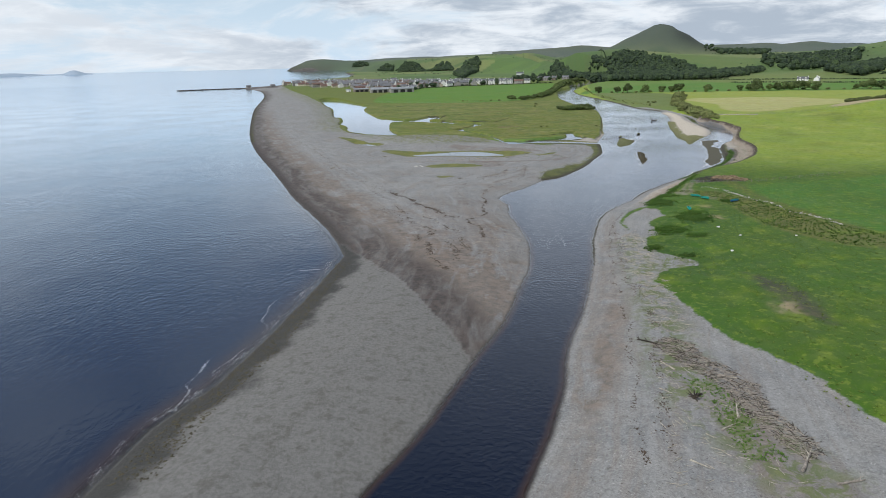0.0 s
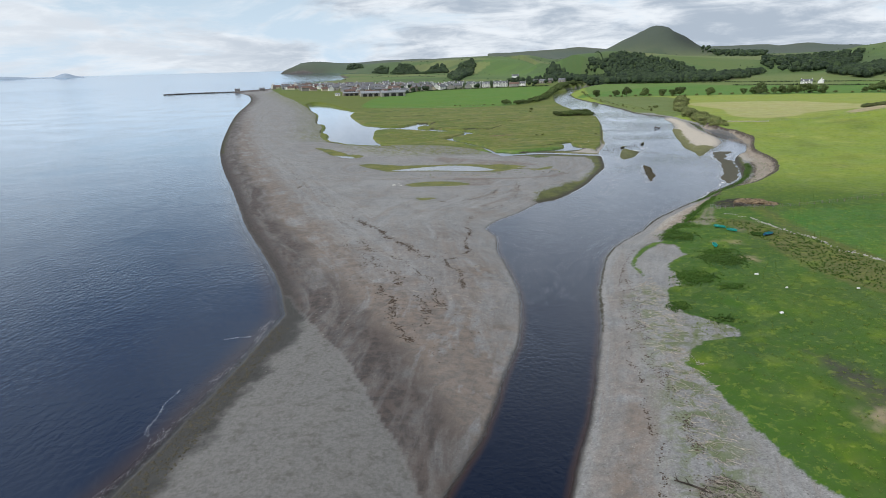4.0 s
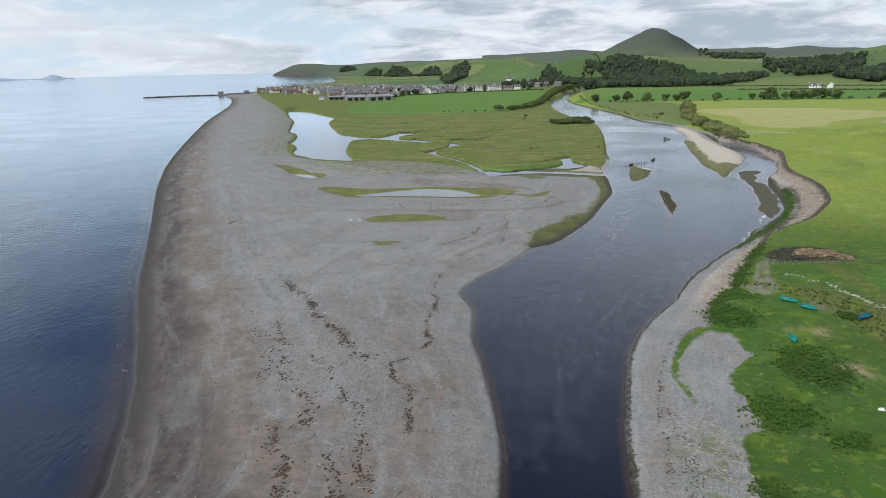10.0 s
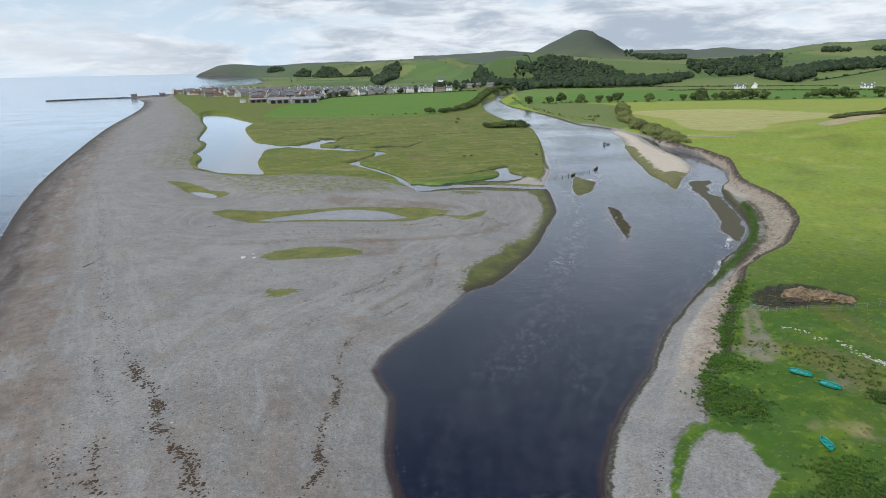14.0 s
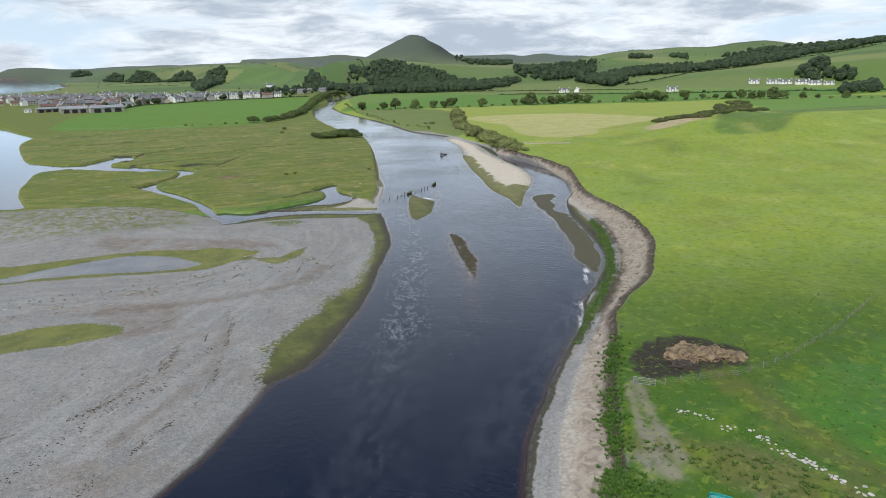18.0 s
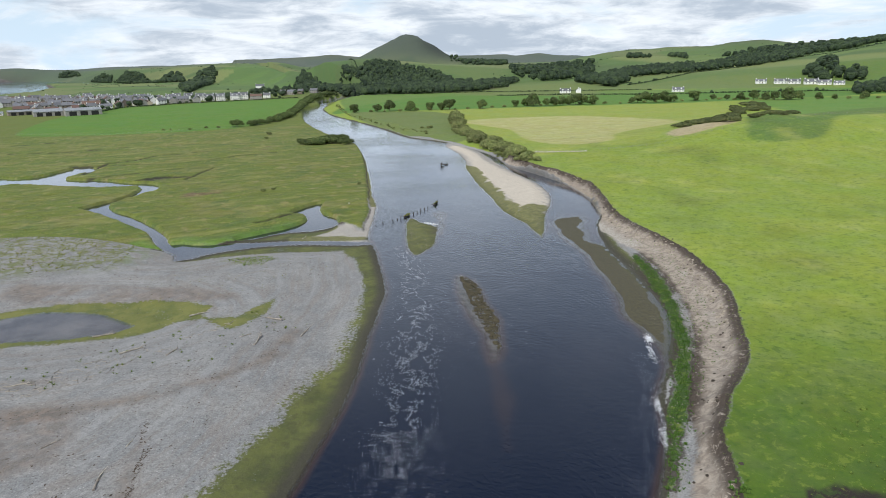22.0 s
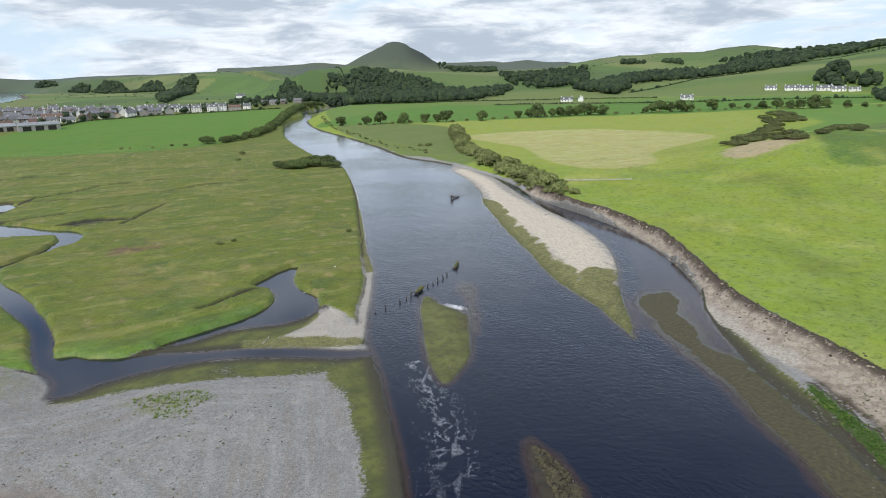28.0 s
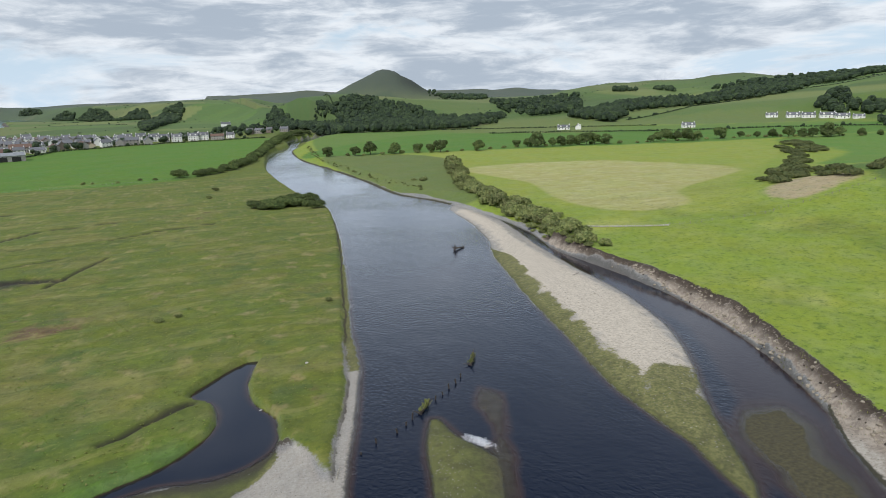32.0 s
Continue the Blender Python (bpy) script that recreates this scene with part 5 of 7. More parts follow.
def make_bush(seed, radius, height, mat, name, label, category, group, count=620, leaf=0.28):
    rng = np.random.RandomState(seed)
    t = thing(name, label, category, group)
    lobes = [(0, 0, height * 0.45, radius * 0.75, height * 0.5)]
    for k in range(6):
        a = k * 1.05 + rng.uniform(-0.4, 0.4)
        s = rng.uniform(0.35, 0.6)
        lobes.append((math.cos(a) * radius * 0.6, math.sin(a) * radius * 0.6, height * rng.uniform(0.3, 0.62), radius * s, height * s * 0.7))
    bm = bmesh.new()
    for k in range(4):
        a = k * 1.6 + rng.uniform(0, 1)
        e = Vector((math.cos(a), math.sin(a), 0)) * radius * 0.45
        limb(bm, [(0, 0, -0.3), tuple(e * 0.4 + Vector((0, 0, height * 0.35))), tuple(e + Vector((0, 0, height * 0.75)))], [0.09, 0.06, 0.02], 5)
    part("stem", bm, BARK, t)
    part("crown", crown(rng, lobes, count, leaf), mat, t)
    return t


def make_tree(seed, radius, height, mat, name, label, category, group, count=900, leaf=0.44):
    rng = np.random.RandomState(seed)
    t = thing(name, label, category, group)
    trunk_h = height * 0.32
    bm = bmesh.new()
    limb(bm, [(0, 0, -0.4), (0.1, 0.05, trunk_h * 0.6), (0.05, -0.1, trunk_h * 1.2), (0, 0, height * 0.8)], [height * 0.035, height * 0.028, height * 0.02, 0.03], 7)
    part("trunk", bm, BARK, t)
    bm = bmesh.new()
    lobes = [(0, 0, height * 0.48, radius * 0.8, height * 0.44)]
    for k in range(9):
        a = k * 0.785 * 1.6 + rng.uniform(-0.4, 0.4)
        s = rng.uniform(0.34, 0.55)
        c = (math.cos(a) * radius * 0.62, math.sin(a) * radius * 0.62, height * rng.uniform(0.16, 0.70))
        lobes.append((*c, radius * s, height * s * 0.42))
        limb(bm, [(0, 0, trunk_h * 0.8), (c[0] * 0.5, c[1] * 0.5, (trunk_h + c[2]) / 2), c], [height * 0.016, height * 0.01, 0.02], 5)
    part("limb", bm, BARK, t)
    part("crown", crown(rng, lobes, count, leaf), mat, t)
    return t


plant_rng = np.random.RandomState(77)


def plant(variants, x, y, scale, tall=1.0):
    src = variants[plant_rng.randint(len(variants))]
    s = scale * plant_rng.uniform(0.85, 1.18)
    c = copy_thing(src, Matrix.Translation((x, y, height_at(x, y) - 0.15)) @ Euler((0, 0, plant_rng.uniform(0, 6.28))).to_matrix().to_4x4())
    c.scale = (s, s, s * tall)
    return c


def along(points, spacing, jitter=0.0):
    """Places along a bent line."""
    p = np.array(points, float)
    out = []
    for a, b in zip(p[:-1], p[1:]):
        n = max(1, int(round(np.hypot(*(b - a)) / spacing)))
        for k in range(n):
            q = a + (b - a) * k / n
            out.append((q[0] + plant_rng.uniform(-jitter, jitter), q[1] + plant_rng.uniform(-jitter, jitter)))
    return out


def spread(outline, count, seed):
    """Random places inside an outline."""
    rng = np.random.RandomState(seed)
    p = np.array(outline, float)
    out = []
    while len(out) < count:
        c = rng.uniform(p.min(0), p.max(0), (count * 3, 2))
        k = inside_distance(outline, c[:, 0], c[:, 1], 5.0, 1.0, soft=False) > 0
        out += [tuple(v) for v in c[k]]
    return out[:count]


# ---- bushes and trees ----
bush_kinds = [make_bush(100 + k, 2.2 + 0.4 * k, 2.6 + 0.5 * k, LEAF, "hedge_bush", "dense dark green hawthorn bush in a riverside hedge", "bush", "hedge bushes on the river bank") for k in range(3)]
gorse_kinds = [make_bush(120 + k, 2.8 + 0.5 * k, 1.9 + 0.3 * k, LEAF_GORSE, "gorse_bush", "low spreading dark gorse bush on a grassy knoll", "bush", "gorse on the knoll") for k in range(3)]
willow_kinds = [make_bush(140 + k, 3.6 + 0.6 * k, 4.0 + 0.6 * k, LEAF_TREE, "willow_bush", "broad dark willow bush at the river's edge", "bush", "willows along the river", 800, 0.38) for k in range(3)]
tree_kinds = [make_tree(160 + k, 3.6 + 0.5 * k, 7.5 + 0.8 * k, LEAF_TREE, "hedgerow_tree", "round-headed dark green hedgerow tree between fields", "tree", "trees of the field hedge") for k in range(4)]

HEDGE = [(292, 782), (269, 728), (247, 674), (236, 645), (229, 620), (225, 598), (223, 578), (220, 556), (217, 537), (214, 524), (211, 510), (208, 496), (206, 478)]
for i, (x, y) in enumerate(along(HEDGE, 5.2, 1.6)):
    plant(bush_kinds, x + plant_rng.uniform(-0.5, 3.5), y, plant_rng.uniform(0.85, 1.75) * (1.1 if y > 560 else 0.9), plant_rng.uniform(0.8, 1.2))
    plant(bush_kinds, x + plant_rng.uniform(-3, 2), y + plant_rng.uniform(-2, 2), plant_rng.uniform(0.35, 0.7))
    if y > 500:
        plant(bush_kinds, x + plant_rng.uniform(4, 9), y + plant_rng.uniform(-1, 4), plant_rng.uniform(0.7, 1.5), plant_rng.uniform(0.7, 1.1))
for x, y in along([(215, 650), (212, 690), (212, 757), (213, 822), (212, 880), (222, 960), (240, 1060)], 5, 2):
    plant(bush_kinds, x + plant_rng.uniform(-3, 1), y, plant_rng.uniform(0.18, 0.42))
for x, y in [(228, 684), (231, 687), (225, 690)]:
    plant(bush_kinds, x, y, 0.8)
for x, y in [(122, 648), (126, 643), (131, 641), (136, 645), (142, 644), (147, 641), (150, 632), (138, 652), (144, 655), (129, 652), (150, 650)]:
    plant(willow_kinds, x, y, 0.95)
BANK_ROW = [(98, 824), (112, 827), (127, 839), (137, 856), (146, 878), (156, 908), (166, 942), (179, 993), (197, 1063), (215, 1130), (240, 1222), (262, 1282), (300, 1330)]
for x, y in along(BANK_ROW, 9, 3):
    plant(willow_kinds, x - 3, y, 1.05 + max(0, y - 900) * 0.0012, 1.1)
for x, y in [(30, 823), (36, 821), (52, 815), (66, 824), (76, 817), (110, 733), (104, 700), (77, 483.6), (81.5, 485.3), (118, 480)]:
    plant(bush_kinds, x, y, 0.6 if y > 600 else 0.32)
TREE_ROW = [(407, 872), (417, 868), (424, 861), (439, 857), (448, 856), (455, 848), (463, 845), (470, 843), (480, 843), (490, 838), (531, 820), (541, 822), (550, 820), (560, 814),
            (571, 812), (579, 806), (607, 803), (636, 803), (645, 791), (658, 783), (662, 768), (672, 760), (680, 755), (694, 749), (709, 747), (731, 739), (740, 726), (770, 712),
            (223, 902), (248, 897), (263, 900), (283, 886), (306, 886), (317, 879), (325, 875), (360, 863)]
for x, y in TREE_ROW:
    plant(tree_kinds, x, y, plant_rng.uniform(0.95, 1.5))
for x, y in along([(225, 905), (290, 884), (360, 866), (407, 872), (490, 838), (560, 812), (640, 797), (740, 728), (860, 660)], 16, 2):
    plant(bush_kinds, x, y, 0.85)
GORSE = [(324, 524), (345, 538), (367, 553), (404, 575), (446, 598), (490, 632), (530, 668), (573, 713), (627, 726), (600, 690), (560, 655), (511, 637), (450, 590), (402, 555), (372, 520), (353, 498), (335, 500)]
for x, y in spread(GORSE, 70, 5) + [(370, 500), (380, 505), (392, 508), (405, 512), (420, 515), (385, 492)]:
    plant(gorse_kinds, x, y, 1.35)
for v in bush_kinds + gorse_kinds + willow_kinds + tree_kinds:
    x, y = {"hedge_bush": (222, 545), "gorse_bush": (352, 515), "willow_bush": (134, 648), "hedgerow_tree": (700, 752)}[v.name.split(".")[0]]
    x, y = x + 4 * plant_rng.uniform(-1, 1), y + 6 * plant_rng.uniform(-1, 1)
    v.location = (x, y, height_at(x, y) - 0.1)


def scatter_mesh(name, template_v, template_f, places, scales, turns, mat, label, category, stretch=None, drop=0.0, zs=None):
    """One mesh of many small copies of a shape, each turned and scaled."""
    n, k = len(places), len(template_v)
    tv, tf = np.array(template_v, float), np.array(template_f, int)
    p = np.array(places, float)
    z = -depth_at(p[:, :2]) if zs is None else np.asarray(zs)
    c, s = np.cos(turns)[:, None], np.sin(turns)[:, None]
    sc = np.asarray(scales)[:, None]
    hx = sc if stretch is None else sc * np.asarray(stretch)[:, None]
    x = (tv[None, :, 0] * c * hx - tv[None, :, 1] * s * sc) + p[:, :1]
    y = (tv[None, :, 0] * s * hx + tv[None, :, 1] * c * sc) + p[:, 1:2]
    zz = tv[None, :, 2] * sc + z[:, None] - drop
    f = (tf[None] + (np.arange(n) * k)[:, None, None]).reshape(-1, tf.shape[1])
    me = sheet(name, np.stack([x, y, zz], -1).reshape(-1, 3), f, False)
    me.materials.append(mat)
    return tagged(new(name, me), label, category, kind="stuff")


def lumpy(seed, levels=1, squash=1.0):
    bm = bmesh.new()
    bmesh.ops.create_icosphere(bm, subdivisions=levels, radius=1)
    rng = np.random.RandomState(seed)
    v = np.array([t.co[:] for t in bm.verts]) * rng.uniform(0.72, 1.2, (len(bm.verts), 1))
    v[:, 2] *= squash
    f = [[t.index for t in fc.verts] for fc in bm.faces]
    bm.free()
    return v, f


def tree_clump(seed):
    """A far tree: three uneven lumps on one another."""
    vs, fs, base = [], [], 0
    rng = np.random.RandomState(seed)
    for k, (dx, dy, dz, r) in enumerate(((0, 0, 0.95, 0.8), (0.45, 0.2, 0.75, 0.55), (-0.4, -0.3, 0.8, 0.6), (0.1, -0.45, 1.25, 0.45))):
        v, f = lumpy(seed * 7 + k, 2 if k == 0 else 1, 0.95)
        vs.append(v * r + np.array((dx, dy, dz)))
        fs += [[i + base for i in t] for t in f]
        base += len(v)
    return np.concatenate(vs), fs


wood_rng = np.random.RandomState(9)


def wood(name, outline, count, size, seed, label, gaps=-1.25):
    p = np.array([c for c in spread(outline, count, seed) if height_at(*c) > 0.4])
    p = p[ripple(p[:, 0], p[:, 1], 110, seed) + 0.5 * ripple(p[:, 0], p[:, 1], 40, seed + 1) > gaps]
    count = len(p)
    v, f = tree_clump(seed)
    scatter_mesh(name, v, f, p, wood_rng.uniform(0.55, 1.3, count) * size, wood_rng.uniform(0, 6.28, count), FAR_LEAF, label, "woodland")


def far_leaf():
    m, n = material("far woodland")
    rnd = n.put("ShaderNodeNewGeometry").outputs["Random Per Island"]
    pos = n.put("ShaderNodeNewGeometry").outputs["Position"]
    c = n.mix(rnd, (0.014, 0.031, 0.015), (0.058, 0.094, 0.032))
    c = n.mix(n.ramp(n.noise(pos, 0.5, 4, 0.7), 0.42, 0.7), c, (0.012, 0.026, 0.012))
    finish(n, c, 0.9, n.noise(pos, 0.9, 4, 0.7), 1.0, 1.5)
    return m


FAR_LEAF = far_leaf()
wood("hill_wood", [(299, 1700), (318, 1467), (308, 1326), (330, 1290), (433, 1240), (474, 1226), (538, 1248), (708, 1466), (766, 1507), (757, 1560), (675, 1542), (639, 1590), (646, 1716), (628, 1791), (603, 1854), (565, 1883), (504, 1889), (470, 1800), (430, 1850), (340, 1880)], 2600, 6.2, 1, "dark mixed woodland covering a low hill", -0.75)
wood("hill_scrub", [(262, 1560), (292, 1720), (330, 1850), (440, 1840), (420, 1640), (330, 1420), (285, 1450)], 560, 5.2, 24, "patchy dark scrub on the open shoulder of a hill", -0.35)
wood("river_wood", [(296, 1300), (330, 1290), (420, 1280), (520, 1235), (640, 1320), (560, 1400), (420, 1390), (330, 1360)], 170, 5.0, 2, "dense dark trees where the river bends")
wood("round_wood", [(770, 1241), (790, 1330), (850, 1340), (870, 1285), (825, 1205), (765, 1170)], 170, 7.6, 3, "round clump of tall dark woodland trees")
wood("valley_wood", [(790, 1310), (900, 1420), (1086, 1560), (1143, 1531), (1229, 1527), (1190, 1400), (1295, 1443), (1488, 1596), (1638, 1580), (1600, 1470), (1400, 1290), (1300, 1270), (1170, 1240), (1117, 1262), (997, 1240), (905, 1270), (830, 1240)], 1000, 6.6, 4, "long belt of dark woodland in the valley")
wood("hanging_wood", [(1557, 1956), (1800, 2200), (1900, 2250), (1493, 1790)], 120, 7.0, 10, "small dark wood on a far hillside")
wood("spinney", [(1404, 1965), (1600, 2200), (1456, 1917)], 60, 7.0, 11, "small dark wood on a far hillside")
wood("ridge_wood", [(1507, 3718), (2019, 4430), (2079, 4109), (1436, 2869), (1460, 3607)], 260, 11.0, 12, "dark plantation at the foot of a hill")
wood("glen_wood", [(1431, 2832), (1500, 2772), (1326, 2217), (1301, 2006), (949, 1495), (806, 1486), (796, 1548), (835, 1680)], 800, 8.0, 14, "broad dark woodland filling a side valley")
wood("upper_wood", [(1526, 1690), (1690, 1732), (1760, 1649), (1870, 1623), (1958, 1582), (2033, 1552), (2300, 1640), (2400, 1560), (1900, 1400), (1700, 1350), (1537, 1359), (1570, 1484), (1585, 1630)], 800, 7.6, 5, "dark plantation on the slope of a hill")
wood("row_wood", [(1045, 1021), (1091, 1038), (1196, 1094), (1111, 1004), (1061, 957), (1030, 965)], 75, 7.0, 6, "dark trees behind a row of white cottages")
wood("roadside_trees", [(1061, 957), (1106, 973), (1105, 941), (1070, 924), (1045, 935)], 26, 6.5, 15, "dark trees beside a row of white cottages")
wood("field_copse", [(842, 780), (1000, 890), (1070, 904), (1063, 874), (897, 760)], 80, 5.4, 16, "dense dark copse at a field corner")
wood("cliff_wood", [(45, 1900), (76, 2571), (111, 2756), (165, 2796), (167, 2604), (141, 2375), (92, 1899), (58, 1560)], 520, 6.5, 7, "scrub woodland on an old sea cliff")
for k, (outline, count) in enumerate((([(-38, 2806), (-11, 2992), (22, 2998), (53, 2890), (60, 2598)], 170), ([(-214, 3233), (-174, 3495), (-99, 3226), (-39, 2811), (-71, 2912), (-161, 3082)], 240), ([(-336, 3563), (-298, 3681), (-237, 3522), (-225, 3228)], 110), ([(-540, 4013), (-511, 4110), (-437, 3996), (-421, 3889)], 110))):
    wood("cliff_scrub", outline, count, 7.0, 17 + k, "scrub woodland on an old sea cliff")
wood("village_trees", [(-75, 1130), (-20, 1200), (60, 1250), (180, 1330), (300, 1420), (260, 1480), (100, 1400), (-60, 1330)], 130, 4.5, 8, "dark garden trees among village houses")
wood("manor_trees", [(170, 1440), (290, 1480), (260, 1580), (160, 1540)], 45, 5.5, 9, "tall dark trees round a white mansion")
for k, line in enumerate(([(495, 1090), (577, 1034), (640, 970), (720, 930), (812, 905), (917, 829), (1050, 760)], [(804, 1180), (930, 1200), (1028, 1224), (1200, 1262), (1352, 1297), (1531, 1208)],
                          [(330, 1296), (480, 1225), (640, 1130), (760, 1060)], [(-60, 1065), (-30, 1180), (60, 1235), (224, 1272)], [(420, 1570), (500, 2000), (540, 2300)],
                          [(1180, 1290), (1500, 1380), (1900, 1150)], [(1600, 1500), (1900, 1300), (2200, 1500)])):
    pts = along(line, 2.6, 0.8)
    v, f = tree_clump(30 + k)
    scatter_mesh("field_hedge", v, f, pts, wood_rng.uniform(0.7, 1.3, len(pts)) * np.where(wood_rng.uniform(0, 1, len(pts)) > 0.96, 2.6, 1.25), wood_rng.uniform(0, 6.28, len(pts)), FAR_LEAF, "clipped dark hedge between two green fields", "hedge")

# hedgerows and single trees between the far fields
hr = np.random.RandomState(15)
q_ = np.stack([hr.uniform(-300, 3400, 90000), hr.uniform(1200, 4700, 90000)], -1)
d2_ = np.concatenate([np.sort(np.sqrt((c[:, :1] - seeds[None, :, 0]) ** 2 + ((c[:, 1:] - seeds[None, :, 1]) * 0.7) ** 2), 1)[:, :2] for c in np.array_split(q_, 40)])
zq = -depth_at(q_)
ok = (d2_[:, 1] - d2_[:, 0] < 3.0) & (zq > 4) & (zq < 125) & (np.hypot(q_[:, 0] - 80, q_[:, 1] - 300) > 1350) & (np.hypot(q_[:, 0] - 1365, q_[:, 1] - 3960) > 380)
ok &= ripple(q_[:, 0], q_[:, 1], 500, 16) > -0.2
pts = q_[ok][:1300]
v, f = tree_clump(44)
scatter_mesh("far_hedgerows", v, f, pts, hr.uniform(0.9, 2.2, len(pts)), hr.uniform(0, 6.28, len(pts)), FAR_LEAF, "dark hedgerows and trees dividing distant fields", "hedge")


# ---- houses ----
def make_house(name, label, group, wide, deep, high, pitch, wall_mat, roof_mat, chimneys=2, bays=3, dormers=0):
    t = thing(name, label, "house", group)
    w2, d2 = wide / 2, deep / 2
    top = high + d2 * math.tan(radians(pitch))
    bm = bmesh.new()
    lo = [bm.verts.new((x, y, -1.2)) for x, y in ((-w2, -d2), (w2, -d2), (w2, d2), (-w2, d2))]
    hi = [bm.verts.new((x, y, high)) for x, y in ((-w2, -d2), (w2, -d2), (w2, d2), (-w2, d2))]
    ga, gb = bm.verts.new((-w2, 0, top)), bm.verts.new((w2, 0, top))
    for f in ((lo[0], lo[1], hi[1], hi[0]), (lo[2], lo[3], hi[3], hi[2]), (lo[1], lo[2], hi[2], gb, hi[1]), (lo[3], lo[0], hi[0], ga, hi[3]), (hi[0], hi[1], gb, ga), (hi[2], hi[3], ga, gb)):
        bm.faces.new(f)
    part("wall", bm, wall_mat, t)
    bm = bmesh.new()
    for side in (-1, 1):
        a, b = Vector((0, 0, top + 0.12)), Vector((0, side * (d2 + 0.35), high - 0.35 * math.tan(radians(pitch)) + 0.12))
        vs = [bm.verts.new((x, p.y, p.z + h)) for h in (0, 0.22) for x, p in ((-w2 - 0.25, a), (w2 + 0.25, a), (w2 + 0.25, b), (-w2 - 0.25, b))]
        for q in ((0, 1, 2, 3), (7, 6, 5, 4), (0, 4, 5, 1), (1, 5, 6, 2), (2, 6, 7, 3), (3, 7, 4, 0)):
            bm.faces.new([vs[i] for i in q])
    roof = part("roof", bm, roof_mat, t)
    for k in range(chimneys):
        bm = bmesh.new()
        x = (-w2 + 0.6) if k == 0 else (w2 - 0.6)
        box(bm, x - 0.45, x + 0.45, -0.55, 0.55, top - 0.8, top + 1.1, 0.04)
        box(bm, x - 0.18, x + 0.18, -0.35, -0.02, top + 1.1, top + 1.5, 0.03)
        box(bm, x - 0.18, x + 0.18, 0.05, 0.38, top + 1.1, top + 1.5, 0.03)
        part("chimney", bm, wall_mat, roof)
    storeys = 2 if high > 4 else 1
    for side in (-1, 1):
        for s in range(storeys):
            for k in range(bays):
                x = (k + 0.5) / bays * wide - w2
                if side == -1 and s == 0 and k == bays // 2:
                    bm = bmesh.new()
                    box(bm, x - 0.5, x + 0.5, -d2 - 0.06, -d2 + 0.1, -0.2, 2.1)
                    part("door", bm, DOORPAINT, t)
                    continue
                bm = bmesh.new()
                box(bm, x - 0.45, x + 0.45, side * d2 - 0.05, side * d2 + 0.05, 1.0 + s * 2.7, 2.2 + s * 2.7)
                part("window", bm, GLASS, t)
    for k in range(dormers):
        x = (k + 0.5) / dormers * wide - w2
        bm = bmesh.new()
        box(bm, x - 0.9, x + 0.9, -d2 + 0.3, -0.6, high + 0.4, high + 2.0)
        for q in ((-1.1, 0), (0, 1.1)):
            a = [bm.verts.new((x + (q[0] if q[0] else q[1]), yy, high + 1.9)) for yy in (-d2 + 0.1, -0.4)] + [bm.verts.new((x, yy, high + 2.7)) for yy in (-0.4, -d2 + 0.1)]
            bm.faces.new(a)
        part("dormer", bm, wall_mat, roof)
    return t


house_kinds = [
    make_house("house", "white harled village house with a slate roof", "village houses", 11, 7.5, 5.2, 40, HARL, SLATE, 2, 3),
    make_house("house", "grey rendered village house with a slate roof", "village houses", 14, 8, 5.0, 38, GREYHARL, SLATE, 2, 4),
    make_house("house", "cream village bungalow with a red tiled roof", "village houses", 13, 8.5, 2.8, 33, CREAM, REDTILE, 1, 4),
    make_house("house", "dark sandstone village house with a slate roof", "village houses", 10, 7, 5.4, 42, SANDSTONE, SLATE, 2, 3),
    make_house("house", "white village bungalow with a grey tiled roof", "village houses", 14, 8, 2.8, 34, HARL, SLATE, 1, 4),
    make_house("house", "grey village house with a red tiled roof", "village houses", 18, 8, 5.0, 36, GREYHARL, REDTILE, 2, 5),
]
terrace_kind = make_house("terrace_house", "tall white terraced house with slate roof and dormers", "white terrace", 13, 9, 6.2, 40, HARL, SLATE, 2, 4, 2)
cottage_kind = make_house("cottage", "long low white cottage with a slate roof", "roadside cottages", 15, 7, 2.9, 40, HARL, SLATE, 2, 4, 2)
town_rng = np.random.RandomState(21)
TOWN = [(-368, 1490), (-300, 1545), (-180, 1510), (-40, 1430), (40, 1340), (70, 1250), (-25, 1205), (-80, 1135), (-150, 1130), (-185, 1290), (-250, 1330)]
placed = [(-92, 1066), (-60, 1072), (-130, 1105)]


def settle(src, x, y, turn, scale=1.0):
    c = copy_thing(src, Matrix.Translation((x, y, height_at(x, y) + 0.2)) @ Euler((0, 0, turn)).to_matrix().to_4x4())
    c.scale = (scale, scale, scale)
    return c


for x, y in spread(TOWN, 1600, 33):
    if min(math.hypot(x - a, y - b) for a, b in placed) < 13.5 or len(placed) > 190:
        continue
    placed.append((x, y))
    settle(house_kinds[int(town_rng.choice([0, 0, 0, 1, 1, 2, 3, 4, 4, 5]))], x, y, radians(town_rng.choice([12, 102, 192, 282]) + town_rng.uniform(-12, 12)), town_rng.uniform(1.0, 1.25))
for x, y, turn in ((58, 1338, 8), (75, 1308, 5), (88, 1290, 5), (104, 1284, 0), (126, 1290, -6), (140, 1294, -10)):
    settle(terrace_kind, x, y, radians(turn), 1.05)
for x, y, k, turn in ((158, 1282, 5, -12), (178, 1306, 0, -20), (216, 1386, 3, -25), (232, 1392, 1, -25), (249, 1398, 3, -28), (275, 1408, 1, -30), (120, 1345, 4, 0), (20, 1290, 3, 10), (-5, 1270, 3, 12)):
    settle(house_kinds[k], x, y, radians(turn))
